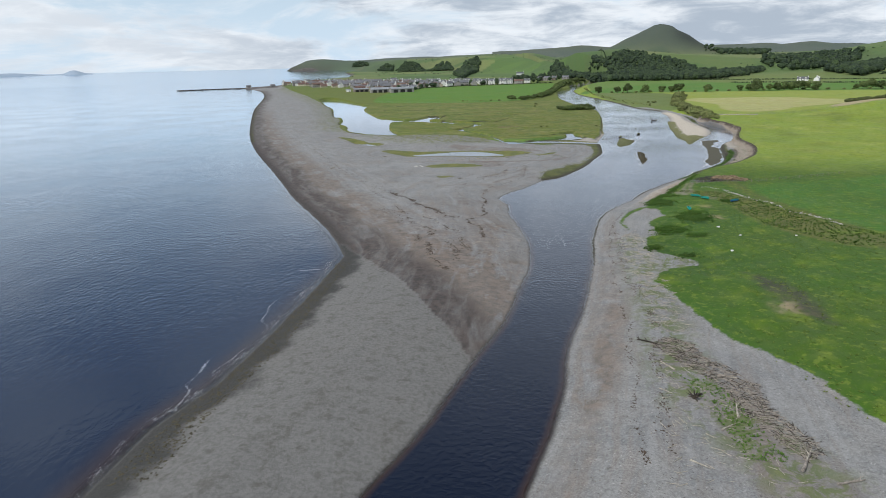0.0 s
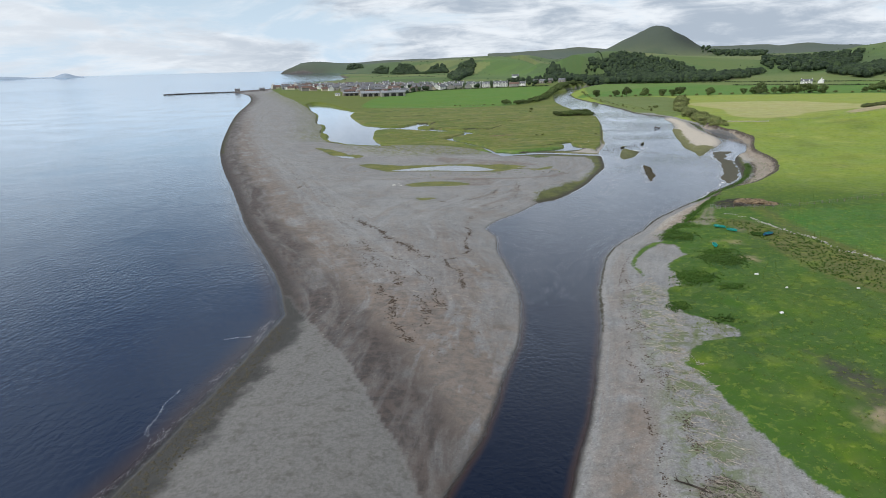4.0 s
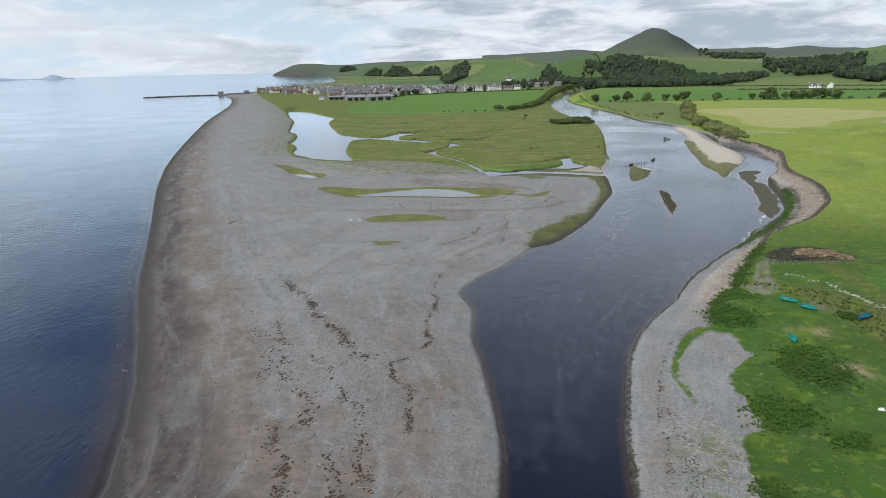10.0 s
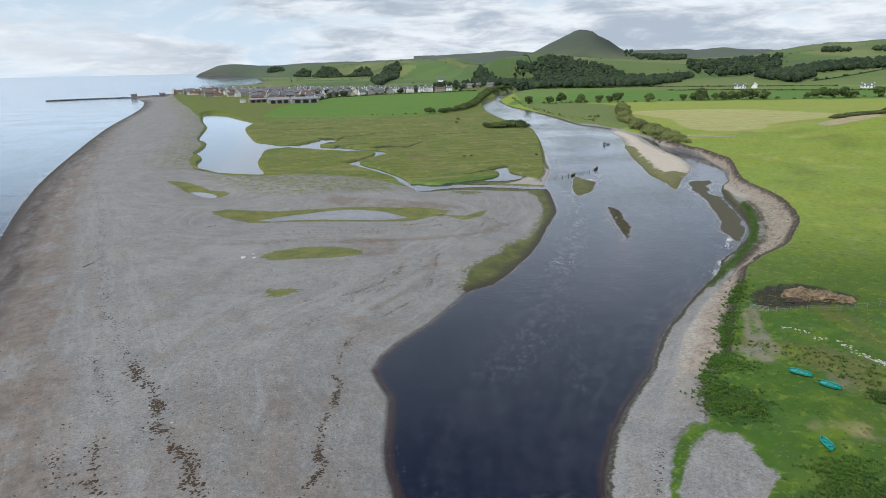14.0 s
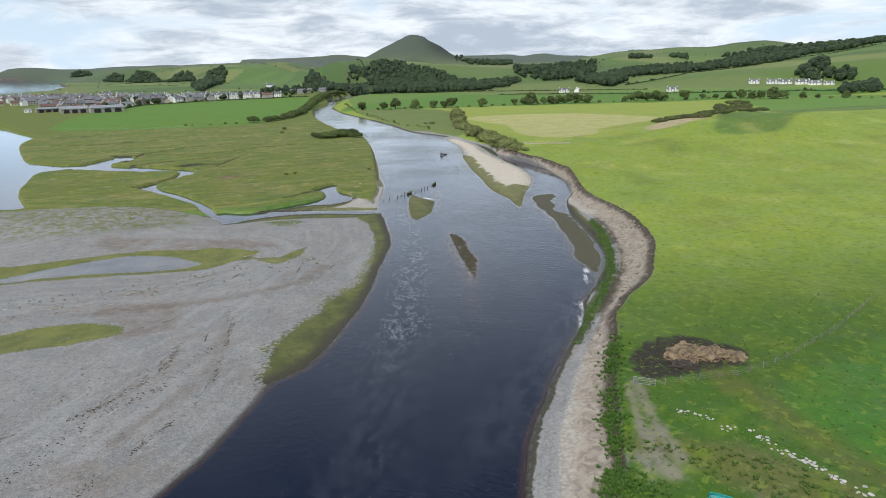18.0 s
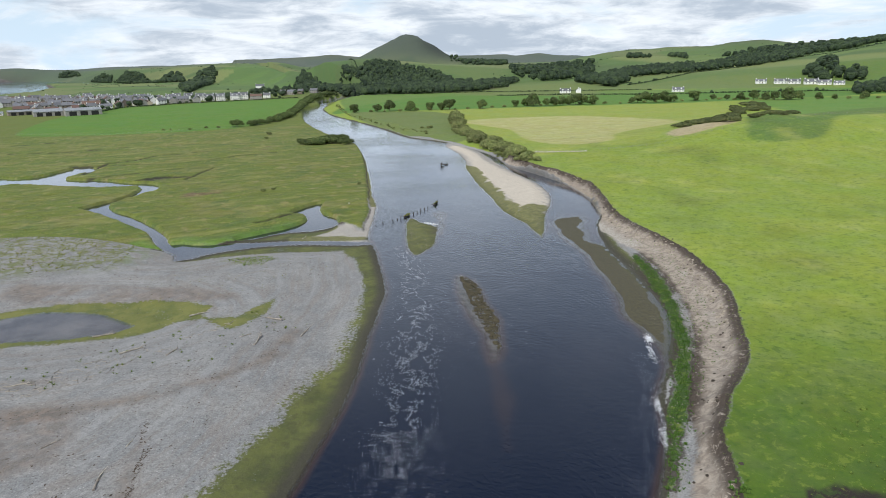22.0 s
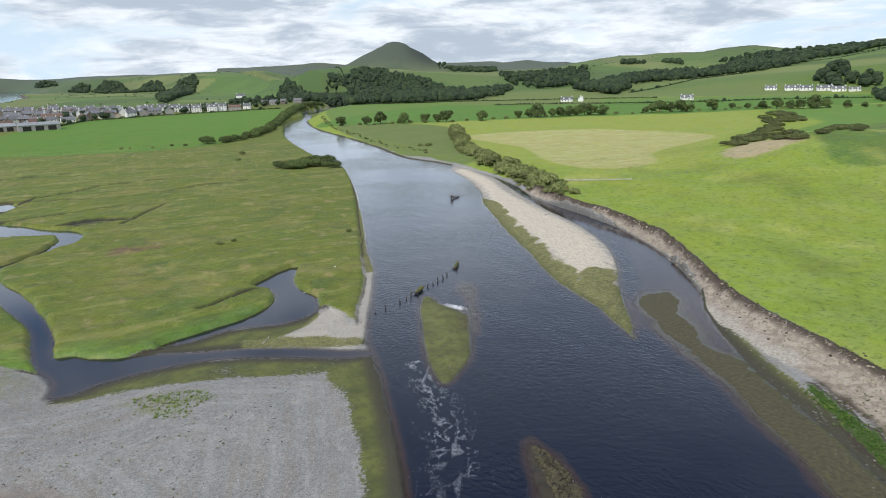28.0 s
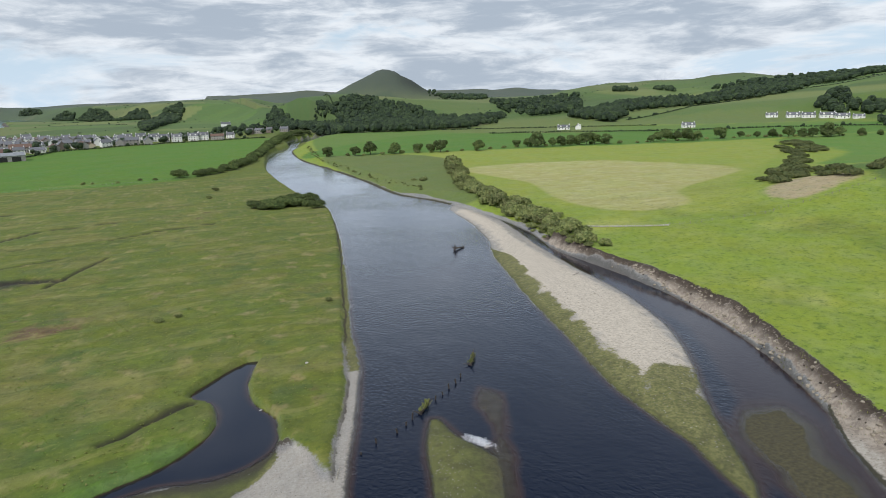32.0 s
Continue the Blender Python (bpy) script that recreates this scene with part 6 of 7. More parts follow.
for k, h in enumerate(house_kinds):
    h.matrix_basis = Matrix.Translation((-200 + k * 24, 1392 + 6 * k, height_at(-200 + k * 24, 1392 + 6 * k) + 0.2)) @ Euler((0, 0, radians(12))).to_matrix().to_4x4()
terrace_kind.matrix_basis = Matrix.Translation((40, 1352, height_at(40, 1352) + 0.2))
for x, y, turn, s in ((964, 1032, -42, 0.9), (981, 1008, -42, 1.0), (991, 990, -42, 1.0), (1003, 968, -42, 1.1), (1008, 948, -42, 1.0), (611, 1086, -30, 0.9), (629, 1076, 55, 0.9), (748, 988, -30, 0.9), (587, 1492, -10, 1.0)):
    settle(cottage_kind, x, y, radians(turn), s * 1.25)
cottage_kind.matrix_basis = Matrix.Translation((1018, 930, height_at(1018, 930) + 0.2)) @ Euler((0, 0, radians(-42))).to_matrix().to_4x4()
manor = make_house("mansion", "white three-storey mansion on a wooded rise", "", 17, 11, 9.0, 30, HARL, SLATE, 2, 4)
manor.matrix_basis = Matrix.Translation((200, 1600, height_at(200, 1600) + 1.5)) @ Euler((0, 0, radians(-10))).to_matrix().to_4x4()


def make_barn(label, wide, deep, high, mat_wall, mat_roof, x, y, turn):
    t = make_house("barn", label, "farm sheds", wide, deep, high, 16, mat_wall, mat_roof, 0, 3)
    # bays are flat near-black panels on the wall, interior shade as colour
    for k in range(3):
        bm = bmesh.new()
        cx = (k - 1) * wide * 0.3
        box(bm, cx - wide * 0.1, cx + wide * 0.1, -deep / 2 - 0.12, -deep / 2 + 0.1, -0.2, high * 0.82)
        part("opening", bm, BAY_SHADE, t, "flat dark panel standing for a farm shed's shaded bay")
    t.matrix_basis = Matrix.Translation((x, y, height_at(x, y) + 0.2)) @ Euler((0, 0, radians(turn))).to_matrix().to_4x4()


make_barn("long grey farm shed with a metal roof", 38, 18, 5.5, GREYHARL, TINROOF, -62, 1070, 14)
make_barn("wide farm shed with a pale metal roof", 30, 20, 5.0, GREYHARL, TINROOF, -100, 1082, 14)
make_barn("low grey farm shed beside the field", 26, 12, 4.0, SANDSTONE, TINROOF, -135, 1118, 20)
shed = make_house("shed", "small white shed at the edge of the village", "", 8, 5, 2.8, 30, HARL, TINROOF, 0, 2)
shed.matrix_basis = Matrix.Translation((-158, 1125, height_at(-158, 1125) + 0.2))
for x, y in ((-452, 1540), (-392, 1530)):
    settle(house_kinds[1], x, y, 0.4, 0.8)
bm = bmesh.new()
limb(bm, [(0, 0, -1), (0, 0, 14), (0, 0, 28)], [0.5, 0.35, 0.15], 6)
for h in (10, 18, 25):
    box(bm, -1.2, 1.2, -0.12, 0.12, h, h + 0.25)
mast = thing("radio_mast", "thin dark radio mast on a hilltop", "mast")
part("pole", bm, DARKWOOD, mast)
mast.location = (455, 1830, height_at(455, 1830))

# ---- breakwater and distant islands ----
pier_pts = along([(-606, 1500), (-560, 1535), (-510, 1552), (-455, 1562)], 0.4, 2.6)
v, f = lumpy(50, 1, 0.8)
scatter_mesh("breakwater", v, f, pier_pts, wood_rng.uniform(0.7, 1.7, len(pier_pts)), wood_rng.uniform(0, 6.28, len(pier_pts)), ROCK, "dark rock breakwater running into the sea", "breakwater", zs=wood_rng.uniform(0.2, 1.6, len(pier_pts)))
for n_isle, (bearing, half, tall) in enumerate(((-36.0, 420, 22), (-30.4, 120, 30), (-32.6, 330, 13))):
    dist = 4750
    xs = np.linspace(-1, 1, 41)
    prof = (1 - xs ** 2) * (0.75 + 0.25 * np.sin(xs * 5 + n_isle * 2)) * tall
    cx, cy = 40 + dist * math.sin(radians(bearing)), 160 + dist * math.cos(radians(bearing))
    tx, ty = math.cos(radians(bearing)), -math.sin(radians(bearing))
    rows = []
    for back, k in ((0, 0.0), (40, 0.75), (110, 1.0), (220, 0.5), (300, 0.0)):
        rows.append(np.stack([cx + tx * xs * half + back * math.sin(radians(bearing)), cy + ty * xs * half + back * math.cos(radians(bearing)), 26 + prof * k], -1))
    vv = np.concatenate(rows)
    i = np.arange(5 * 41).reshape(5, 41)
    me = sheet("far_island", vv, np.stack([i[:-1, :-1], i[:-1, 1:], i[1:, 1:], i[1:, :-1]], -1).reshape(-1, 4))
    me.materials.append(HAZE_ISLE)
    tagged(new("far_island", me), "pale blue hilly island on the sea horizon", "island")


# ---- things on the shore and in the river ----
det = np.random.RandomState(5)


def flat_fleck():
    return [(-1, -0.5, 0), (0.1, -0.9, 0), (1, -0.1, 0.02), (0.5, 0.8, 0), (-0.7, 0.6, 0.02), (0, 0, 0.25)], [(0, 1, 5), (1, 2, 5), (2, 3, 5), (3, 4, 5), (4, 0, 5)]


def blades():
    """A tuft: bent blades leaning out of one foot."""
    v, f = [], []
    for k in range(6):
        a = k * 1.047 + (k % 2) * 0.4
        c, s = math.cos(a), math.sin(a)
        r = 0.55 + 0.25 * (k % 3)
        b = len(v)
        v += [(c * 0.05 - s * 0.14, s * 0.05 + c * 0.14, 0), (c * 0.05 + s * 0.14, s * 0.05 - c * 0.14, 0), (c * r * 0.6 + s * 0.16, s * r * 0.6 - c * 0.16, 0.55), (c * r * 0.6 - s * 0.16, s * r * 0.6 + c * 0.16, 0.55), (c * r, s * r, 0.62 + 0.1 * (k % 2))]
        f += [(b, b + 1, b + 2), (b, b + 2, b + 3), (b + 3, b + 2, b + 4)]
    return v, f


def beside(line, count, width, seed, clump=0.0):
    """Random places along a bent line, thicker in clumps."""
    rng = np.random.RandomState(seed)
    p = np.array(line, float)
    seg = np.hypot(*(p[1:] - p[:-1]).T)
    s = np.concatenate([[0], np.cumsum(seg)])
    u = rng.uniform(0, s[-1], count * 3)
    keep = 0.8 * np.sin(u * 0.9 + seed) + 0.7 * np.sin(u * 0.37 + 2 * seed) + 0.7 * np.sin(u * 2.3 + seed) + rng.uniform(-1.8, 1.8, len(u)) > clump
    u = u[keep][:count]
    x, y = np.interp(u, s, p[:, 0]), np.interp(u, s, p[:, 1])
    wave = 1.2 * np.sin(u * 0.31 + seed) + 0.6 * np.sin(u * 0.83 + seed * 3)
    q = rng.normal(0, 1, (2, len(u))) * width
    return np.stack([x + q[0] + wave * 0.5, y + q[1] + wave * 0.5], -1)


FV, FF = flat_fleck()
STRANDS = [
    ([(-105, 440), (-75, 371), (-54, 313), (-39, 274.5), (-31, 257), (-23, 242), (-19, 237)], 800, 0.5, 1.1),
    ([(-19, 237), (-14, 225.4), (-9, 216.7), (-4, 206.2), (-1.3, 202.2), (2.5, 196), (6.6, 194.6)], 620, 0.55, 1.7),
    ([(40.4, 302.2), (38.1, 279.5), (31.7, 261.5), (25, 254.1), (20.2, 247.1), (15.8, 238.4), (15.1, 230.4)], 480, 0.25, 0.9),
    ([(15.1, 230.4), (15.8, 226.6), (15.1, 216.5), (14, 205), (13.5, 199.9), (11.5, 195.4), (8.7, 193.3), (8.1, 187.2), (10.5, 183.3), (12, 178.1), (12.2, 171.9)], 640, 0.28, 1.3),
    ([(-28, 240), (-25.4, 233.8), (-17.5, 222.2)], 60, 0.6, 1.3), ([(-6.2, 194.3), (-2.6, 189.9), (0.2, 183.9), (3, 178.6), (4.4, 173.8), (5.6, 166.9), (7, 158)], 240, 0.4, 1.3),
    ([(-22, 216), (-19.8, 210.1), (-16, 201.9), (-13.7, 194.8), (-11, 184)], 110, 0.6, 1.5), ([(-15.9, 212.7), (-13.4, 204.3), (-10.5, 192.4), (-9.3, 190.3), (-5.8, 182.5), (-3.7, 175.8), (-2.7, 172.8)], 190, 0.5, 1.7),
    ([(-7, 174), (-5.8, 167.5), (-4.4, 161.5), (-3.9, 158), (-2, 150), (0, 142)], 260, 0.5, 1.5), ([(1.4, 167.1), (2.3, 163.4), (4, 150)], 90, 0.6, 1.6), ([(8.6, 248.1), (20.9, 265.5), (29.3, 270.7), (37.7, 286.7)], 190, 0.5, 1.1),
    ([(24, 66), (27.1, 79.7), (28.3, 83.9), (30.9, 93.6), (34.4, 109), (36.7, 118.9), (39.7, 137), (43, 152), (47, 170), (52, 186), (60, 201)], 620, 0.22, 1.0),
    ([(28, 68), (31.1, 79), (34, 89.3), (37, 101.5), (40.5, 113.2), (41, 122), (42.4, 136), (45, 148), (48, 162), (51, 178)], 900, 0.5, 1.0),
    ([(15, 263.5), (20.4, 267.5), (22.8, 270.2), (26.9, 274.3), (29.6, 281.6), (31.1, 287.4)], 260, 0.28, 0.9),
    ([(10, 311), (33, 308.5), (43, 308.7), (51.6, 311.6), (60, 318), (65.7, 328.5)], 240, 0.7, 0.7),
]
for k, (line, count, width, big_) in enumerate(STRANDS):
    p = beside(line, int(count * 1.0), width * 1.15, 40 + k, 0.45)
    n_ = len(p)
    scatter_mesh("seaweed", FV, FF, p, det.uniform(0.05, 0.15, n_) * big_, det.uniform(0, 6.28, n_), WRACK, "dark brown seaweed left in a tide line on shingle", "seaweed", stretch=det.uniform(0.8, 2.0, n_), drop=-0.02)
# broken sticks and reed in the drift lines
STICK = ([(-1, -0.055, 0), (1, -0.035, 0.05), (1, 0.035, 0.05), (-1, 0.055, 0), (-1, 0, 0.11), (1, 0, 0.11)], [(0, 1, 5), (0, 5, 4), (2, 3, 4), (2, 4, 5)])
for k, (outline, count) in enumerate((([(36, 99.7), (40, 103), (43, 100.2), (43, 95.3), (45.3, 91.4), (47.2, 84.7), (46, 79), (48, 68), (44, 66), (41, 78), (41.7, 85), (39.7, 88.9), (38.2, 94)], 1100), ([(26, 62), (36, 100), (40, 90), (42, 62)], 160), ([(38, 106), (44, 134), (48, 140), (50, 132), (45, 104)], 350), ([(43, 136), (50, 170), (56, 176), (54, 150), (48, 136)], 450),
                                      ([(15, 262.5), (22, 268.5), (28, 274), (32, 287), (30, 287), (26, 276), (20, 269.5)], 90), ([(-20, 316), (40, 330), (60, 340), (30, 318), (-10, 310)], 380), ([(30, 190), (5, 190), (-6, 205), (-10, 180), (10, 150), (18, 160)], 160))):
    p = np.array(spread(outline, count, 60 + k))
    if k == 0:
        d_ = np.array(spread(outline, count // 2, 160 + k))
        scatter_mesh("drift_sticks", *STICK, d_, det.uniform(0.3, 0.9, len(d_)), det.uniform(0, 6.28, len(d_)), DARKWOOD, "dark wet twigs and reed in a tangle on shingle", "driftwood", drop=-0.02)
    scatter_mesh("drift_sticks", *STICK, p, det.uniform(0.2, 0.85, count), det.uniform(0, 6.28, count), DRIFT, "bleached broken sticks strewn over the shingle", "driftwood", drop=-0.03)
WEEDY = plain("cobbles", (0.12, 0.115, 0.09), (0.36, 0.34, 0.29), 0.35, bump=0.4)
SOIL = plain("pale soil", (0.20, 0.165, 0.12), (0.36, 0.315, 0.245), 1.2, bump=0.6)
# pebbles and cobbles that stand out
PV, PF = lumpy(71, 1, 0.6)
for k, (outline, count, size, mat, label) in enumerate((
        ([(-30, 64), (-24, 145), (0, 150), (20, 230), (-10, 330), (60, 340), (90, 385), (40, 392), (-30, 430), (-70, 380), (-40, 260), (-20, 160)], 2600, 0.10, WEEDY, "pale loose cobbles on the shingle spit"),
        ([(-43, 66), (-39.5, 85.3), (-35.5, 101.5), (-33.4, 113), (-31.4, 129), (-29.5, 158), (-24, 155), (-27.1, 127.5), (-29, 104), (-34, 84), (-36, 66)], 1500, 0.16, WEEDROCK, "dark wet cobbles at the low tide edge"),
        ([(150, 372), (158, 390), (180, 425), (190, 470), (200, 520), (192, 518), (170, 468), (153, 405)], 1500, 0.10, WEEDY, "pale cobbles on the gravel bar"),
        ([(107, 370), (112, 396), (117, 411), (120, 404), (112, 375)], 260, 0.09, WEEDY, "pale cobbles on a weedy islet"),
        ([(98, 303), (103, 325), (109, 347), (113, 342), (106, 318), (100, 300)], 1500, 0.24, WEEDROCK, "dark weed-covered stones breaking the river's surface"),
        ([(86, 246), (112, 279), (127, 293), (160, 356), (176, 386), (192, 412), (196, 412), (180, 384), (164, 352), (131, 288), (114, 274), (92, 247)], 700, 0.10, WEEDY, "pale cobbles at the foot of the river cliff"),
        ([(12, 62), (34, 122), (46, 170), (62, 206), (68, 212), (52, 172), (44, 130), (30, 62)], 1300, 0.08, WEEDY, "small pale cobbles on the river's shingle bank"))):
    p = np.array(spread(outline, count, 80 + k))
    scatter_mesh("cobbles", PV, PF, p, det.uniform(0.5, 1.6, count) * size, det.uniform(0, 6.28, count), mat, label, "stones", drop=-0.12 if "breaking" in label else 0.03)

# tufts
BV, BF = blades()
for k, (outline, count, size, mat, label) in enumerate((
        ([(120, 268), (205, 430), (222, 520), (300, 500), (340, 470), (300, 380), (220, 300), (150, 255)], 15000, 0.20, PASTURE, "small tussocks in a grazed pasture"),
        ([(60, 60), (52, 100), (50, 130), (60, 175), (74, 196), (80, 222), (100, 245), (130, 262), (190, 250), (160, 120), (140, 60)], 9000, 0.30, GRASS_DARK, "rank dark tussocks in rough grass"),
        ([(86, 229), (100, 218), (106, 198), (113, 172), (120, 150), (103, 150), (92, 173), (94, 208)], 1300, 0.45, LEAF_WEED, "rough scrub and brambles on a field bank"),
        ([(100, 416), (118, 458), (130, 500), (145, 570), (100, 640), (40, 620), (30, 560), (45, 520), (22, 482), (45, 415), (80, 412)], 4000, 0.30, GRASS_PALE, "straw-coloured tussocks of salt marsh grass"),
        ([(100, 416), (118, 458), (130, 500), (145, 570), (100, 640), (40, 620), (30, 560), (45, 520), (22, 482), (45, 415), (80, 412)], 1500, 0.26, GRASS_DARK, "dark green tufts in salt marsh grass"),
        ([(-30, 500), (-28, 455), (14, 430), (32, 434), (8, 486), (24, 510), (-10, 536), (-35, 540)], 900, 0.3, GRASS_PALE, "straw-coloured tussocks of salt marsh grass"),
        ([(-44, 444), (-20, 412), (8, 388), (28, 388), (34, 410), (28, 430), (10, 428), (-20, 446)], 1500, 0.36, GRASS_PALE, "scattered green tufts growing in shingle"),
        ([(36, 90), (38, 87), (41, 88), (42, 81), (42, 66), (37, 66), (37.5, 80)], 420, 0.30, LEAF_WEED, "scattered green tufts growing in shingle"),
        ([(56, 385), (60, 386.5), (66, 384.5), (69, 381), (64, 375), (60, 376)], 260, 0.32, GRASS_DARK, "scattered green tufts growing in shingle"),
        ([(10, 318), (50, 318), (70, 332), (60, 342), (20, 330), (-20, 326)], 110, 0.4, GRASS_DARK, "scattered green tufts growing in shingle"),
        ([(30, 350), (60, 352), (84, 370), (80, 384), (50, 386), (36, 372)], 120, 0.26, GRASS_PALE, "scattered dry tufts growing in shingle"),
        ([(110, 270), (130, 284), (150, 308), (164, 334), (160, 338), (140, 308), (118, 282)], 520, 0.24, LEAF_WEED, "green weeds on the slumped river bank"),
        ([(172, 366), (184, 390), (196, 414), (202, 450), (199, 450), (190, 414), (176, 386)], 200, 0.28, GRASS_PALE, "grassy turves slumped from the river cliff"))):
    p = np.array(spread(outline, count, 140 + k))
    scatter_mesh("tussocks", BV, BF, p, det.uniform(0.45, 1.25, count) * size, det.uniform(0, 6.28, count), mat, label, "grass", drop=0.05)
# nettle beds with ragged edges
for k, (x, y, sx, sy, count) in enumerate(((65, 172.8, 2.1, 2.2, 1100), (76.3, 184, 2.2, 3.0, 1300), (74, 208.5, 1.9, 2.4, 1000), (69.5, 164.6, 1.3, 1.0, 320), (54.6, 156, 1.0, 1.2, 260), (95, 204.2, 1.1, 1.1, 300), (78, 191, 1.8, 1.2, 360), (81.5, 220, 1.5, 1.8, 260), (61, 149, 1.6, 1.0, 90))):
    p = np.stack([x + sx * det.normal(0, 1, count), y + sy * det.normal(0, 1, count)], -1)
    scatter_mesh("nettles", BV, BF, p, det.uniform(0.2, 0.5, count), det.uniform(0, 6.28, count), LEAF_LUSH, "thick bed of nettles and docks in rough grass", "weeds", drop=0.05)
p = beside([(72, 212), (76, 218), (84, 227), (91, 238), (99, 249), (105, 256)], 1100, 0.9, 33, 0.2)
scatter_mesh("nettles", BV, BF, p, det.uniform(0.25, 0.6, len(p)), det.uniform(0, 6.28, len(p)), LEAF_LUSH, "dark weeds along the edge of a shingle bank", "weeds", drop=0.05)
# turf edge hanging over the river cliff
EDGE = [(106, 257), (112, 265), (119, 271), (131, 279), (144, 293), (154, 306), (164, 325), (169, 340), (171, 352), (176, 370), (187, 395), (194, 408), (198, 416), (203, 432), (205, 452), (205, 470)]
p = beside([(100, 261), (110, 271.5), (118.5, 280), (130.5, 292.5), (142, 309), (152, 328), (158, 342)], 1500, 0.8, 31, -3)
scatter_mesh("bank_grass", BV, BF, p, det.uniform(0.12, 0.36, len(p)), det.uniform(0, 6.28, len(p)), LEAF_LUSH, "strip of lush green grass along the water's edge", "grass", drop=0.03)
p = beside(EDGE, 1500, 0.35, 9, -3)
scatter_mesh("turf_edge", BV, BF, p, det.uniform(0.12, 0.28, len(p)), det.uniform(0, 6.28, len(p)), GRASS_DARK, "ragged turf along the top of a river cliff", "grass", drop=0.15)
p = beside([(x - 2.4, y + 1.4) for x, y in EDGE[4:]], 420, 0.8, 29, 0.0)
scatter_mesh("slumped_soil", PV, PF, p, det.uniform(0.15, 0.6, len(p)), det.uniform(0, 6.28, len(p)), SOIL, "pale slumped blocks of soil below a river cliff", "earth", drop=0.12)
p = np.array(spread([(-30, 180), (-60, 300), (-80, 380), (-30, 420), (30, 395), (85, 380), (60, 320), (20, 245), (18, 160), (8, 130), (-8, 160)], 3200, 99))
scatter_mesh("beach_litter", FV, FF, p, det.uniform(0.04, 0.15, len(p)), det.uniform(0, 6.28, len(p)), WRACK, "dark scraps of weed and wood on shingle", "seaweed", stretch=det.uniform(0.8, 2.4, len(p)), drop=-0.02)
# dark clods below the edge
p = beside([(x - 2.2, y + 1.2) for x, y in EDGE], 160, 1.4, 19, 0.6)
scatter_mesh("turf_clods", PV, PF, p, det.uniform(0.08, 0.38, len(p)), det.uniform(0, 6.28, len(p)), MUCK, "dark fallen clods of earth below a river cliff", "earth", drop=0.05)

# foam on the river and along the sea's edge
FOAM_LINES = [
    ([(-46.5, 60), (-44.5, 80), (-39, 93), (-35, 112), (-31, 140), (-28.5, 162)], 1100, 0.45, 0.045, 0.6),
    ([(-31, 176), (-43, 203), (-58.5, 239), (-69, 265), (-82, 300), (-113, 380)], 420, 0.4, 0.08, 2.2),
    ([(-42, 84), (-42, 89), (-42, 96), (-42, 102)], 240, 0.14, 0.05, -1.0), ([(-36, 114), (-37, 121), (-38, 131)], 150, 0.12, 0.045, -0.6), ([(-40, 96), (-38, 102), (-36, 110)], 120, 0.10, 0.04, 0.3), ([(-36, 152), (-31, 153)], 90, 0.12, 0.045, -1),
    ([(200, 552), (196, 535), (190, 520), (184, 512)], 300, 1.2, 0.10, 0.0),
]
for k, (line, count, width, size, clump) in enumerate(FOAM_LINES):
    p = beside(line, count, width, 200 + k, clump)
    n_ = len(p)
    keep = depth_at(p) > -0.04
    p = p[keep]
    n_ = len(p)
    scatter_mesh("foam", FV, FF, p, det.uniform(0.4, 1.6, n_) * size, det.uniform(0, 6.28, n_), FOAM, "white flecks of foam drifting on water", "foam", zs=np.full(n_, 0.012))

# webs of foam that the current draws out below the creek and along the outer bank
def foam_web(line, count, width, seed, size, loose_web=0.26):
    """Flecks gathered on wandering threads along a line of flow."""
    rng = np.random.RandomState(seed)
    p = np.array(line, float)
    s = np.concatenate([[0], np.cumsum(np.hypot(*(p[1:] - p[:-1]).T))])
    u = rng.uniform(0, s[-1], count * 14)
    at = np.stack([np.interp(u, s, p[:, 0]), np.interp(u, s, p[:, 1])], -1)
    ahead = np.stack([np.interp(u + 2, s, p[:, 0]), np.interp(u + 2, s, p[:, 1])], -1) - np.stack([np.interp(u - 2, s, p[:, 0]), np.interp(u - 2, s, p[:, 1])], -1)
    ahead /= np.hypot(*ahead.T)[:, None] + 1e-6
    side = rng.normal(0, 1, len(u)) * np.interp(u / s[-1], [0, 0.3, 1], [0.45, 0.8, 1.0]) * width
    q = at + np.stack([-ahead[:, 1], ahead[:, 0]], -1) * side[:, None]
    thread = np.abs(ripple(u * 0.55, side * 1.5, 7.0, seed) + 0.6 * ripple(u * 0.8, side * 1.5, 2.6, seed + 1))
    loose = ripple(q[:, 0], q[:, 1], 26, seed + 2)
    keep = (thread < rng.uniform(0, loose_web, len(u)) * (1.0 + 0.5 * loose)) & (depth_at(q) > 0.12)
    q = q + rng.normal(0, 0.10, q.shape)
    q, turn = q[keep][:count], np.arctan2(ahead[keep, 1], ahead[keep, 0])[:count]
    n_ = len(q)
    scatter_mesh("foam", FV, FF, q, rng.uniform(0.35, 1.3, n_) * size, turn + rng.normal(0, 0.7, n_), FOAM_THIN, "thin webs of foam drifting on the dark river", "foam", stretch=rng.uniform(1.2, 3.6, n_), zs=np.full(n_, 0.012))


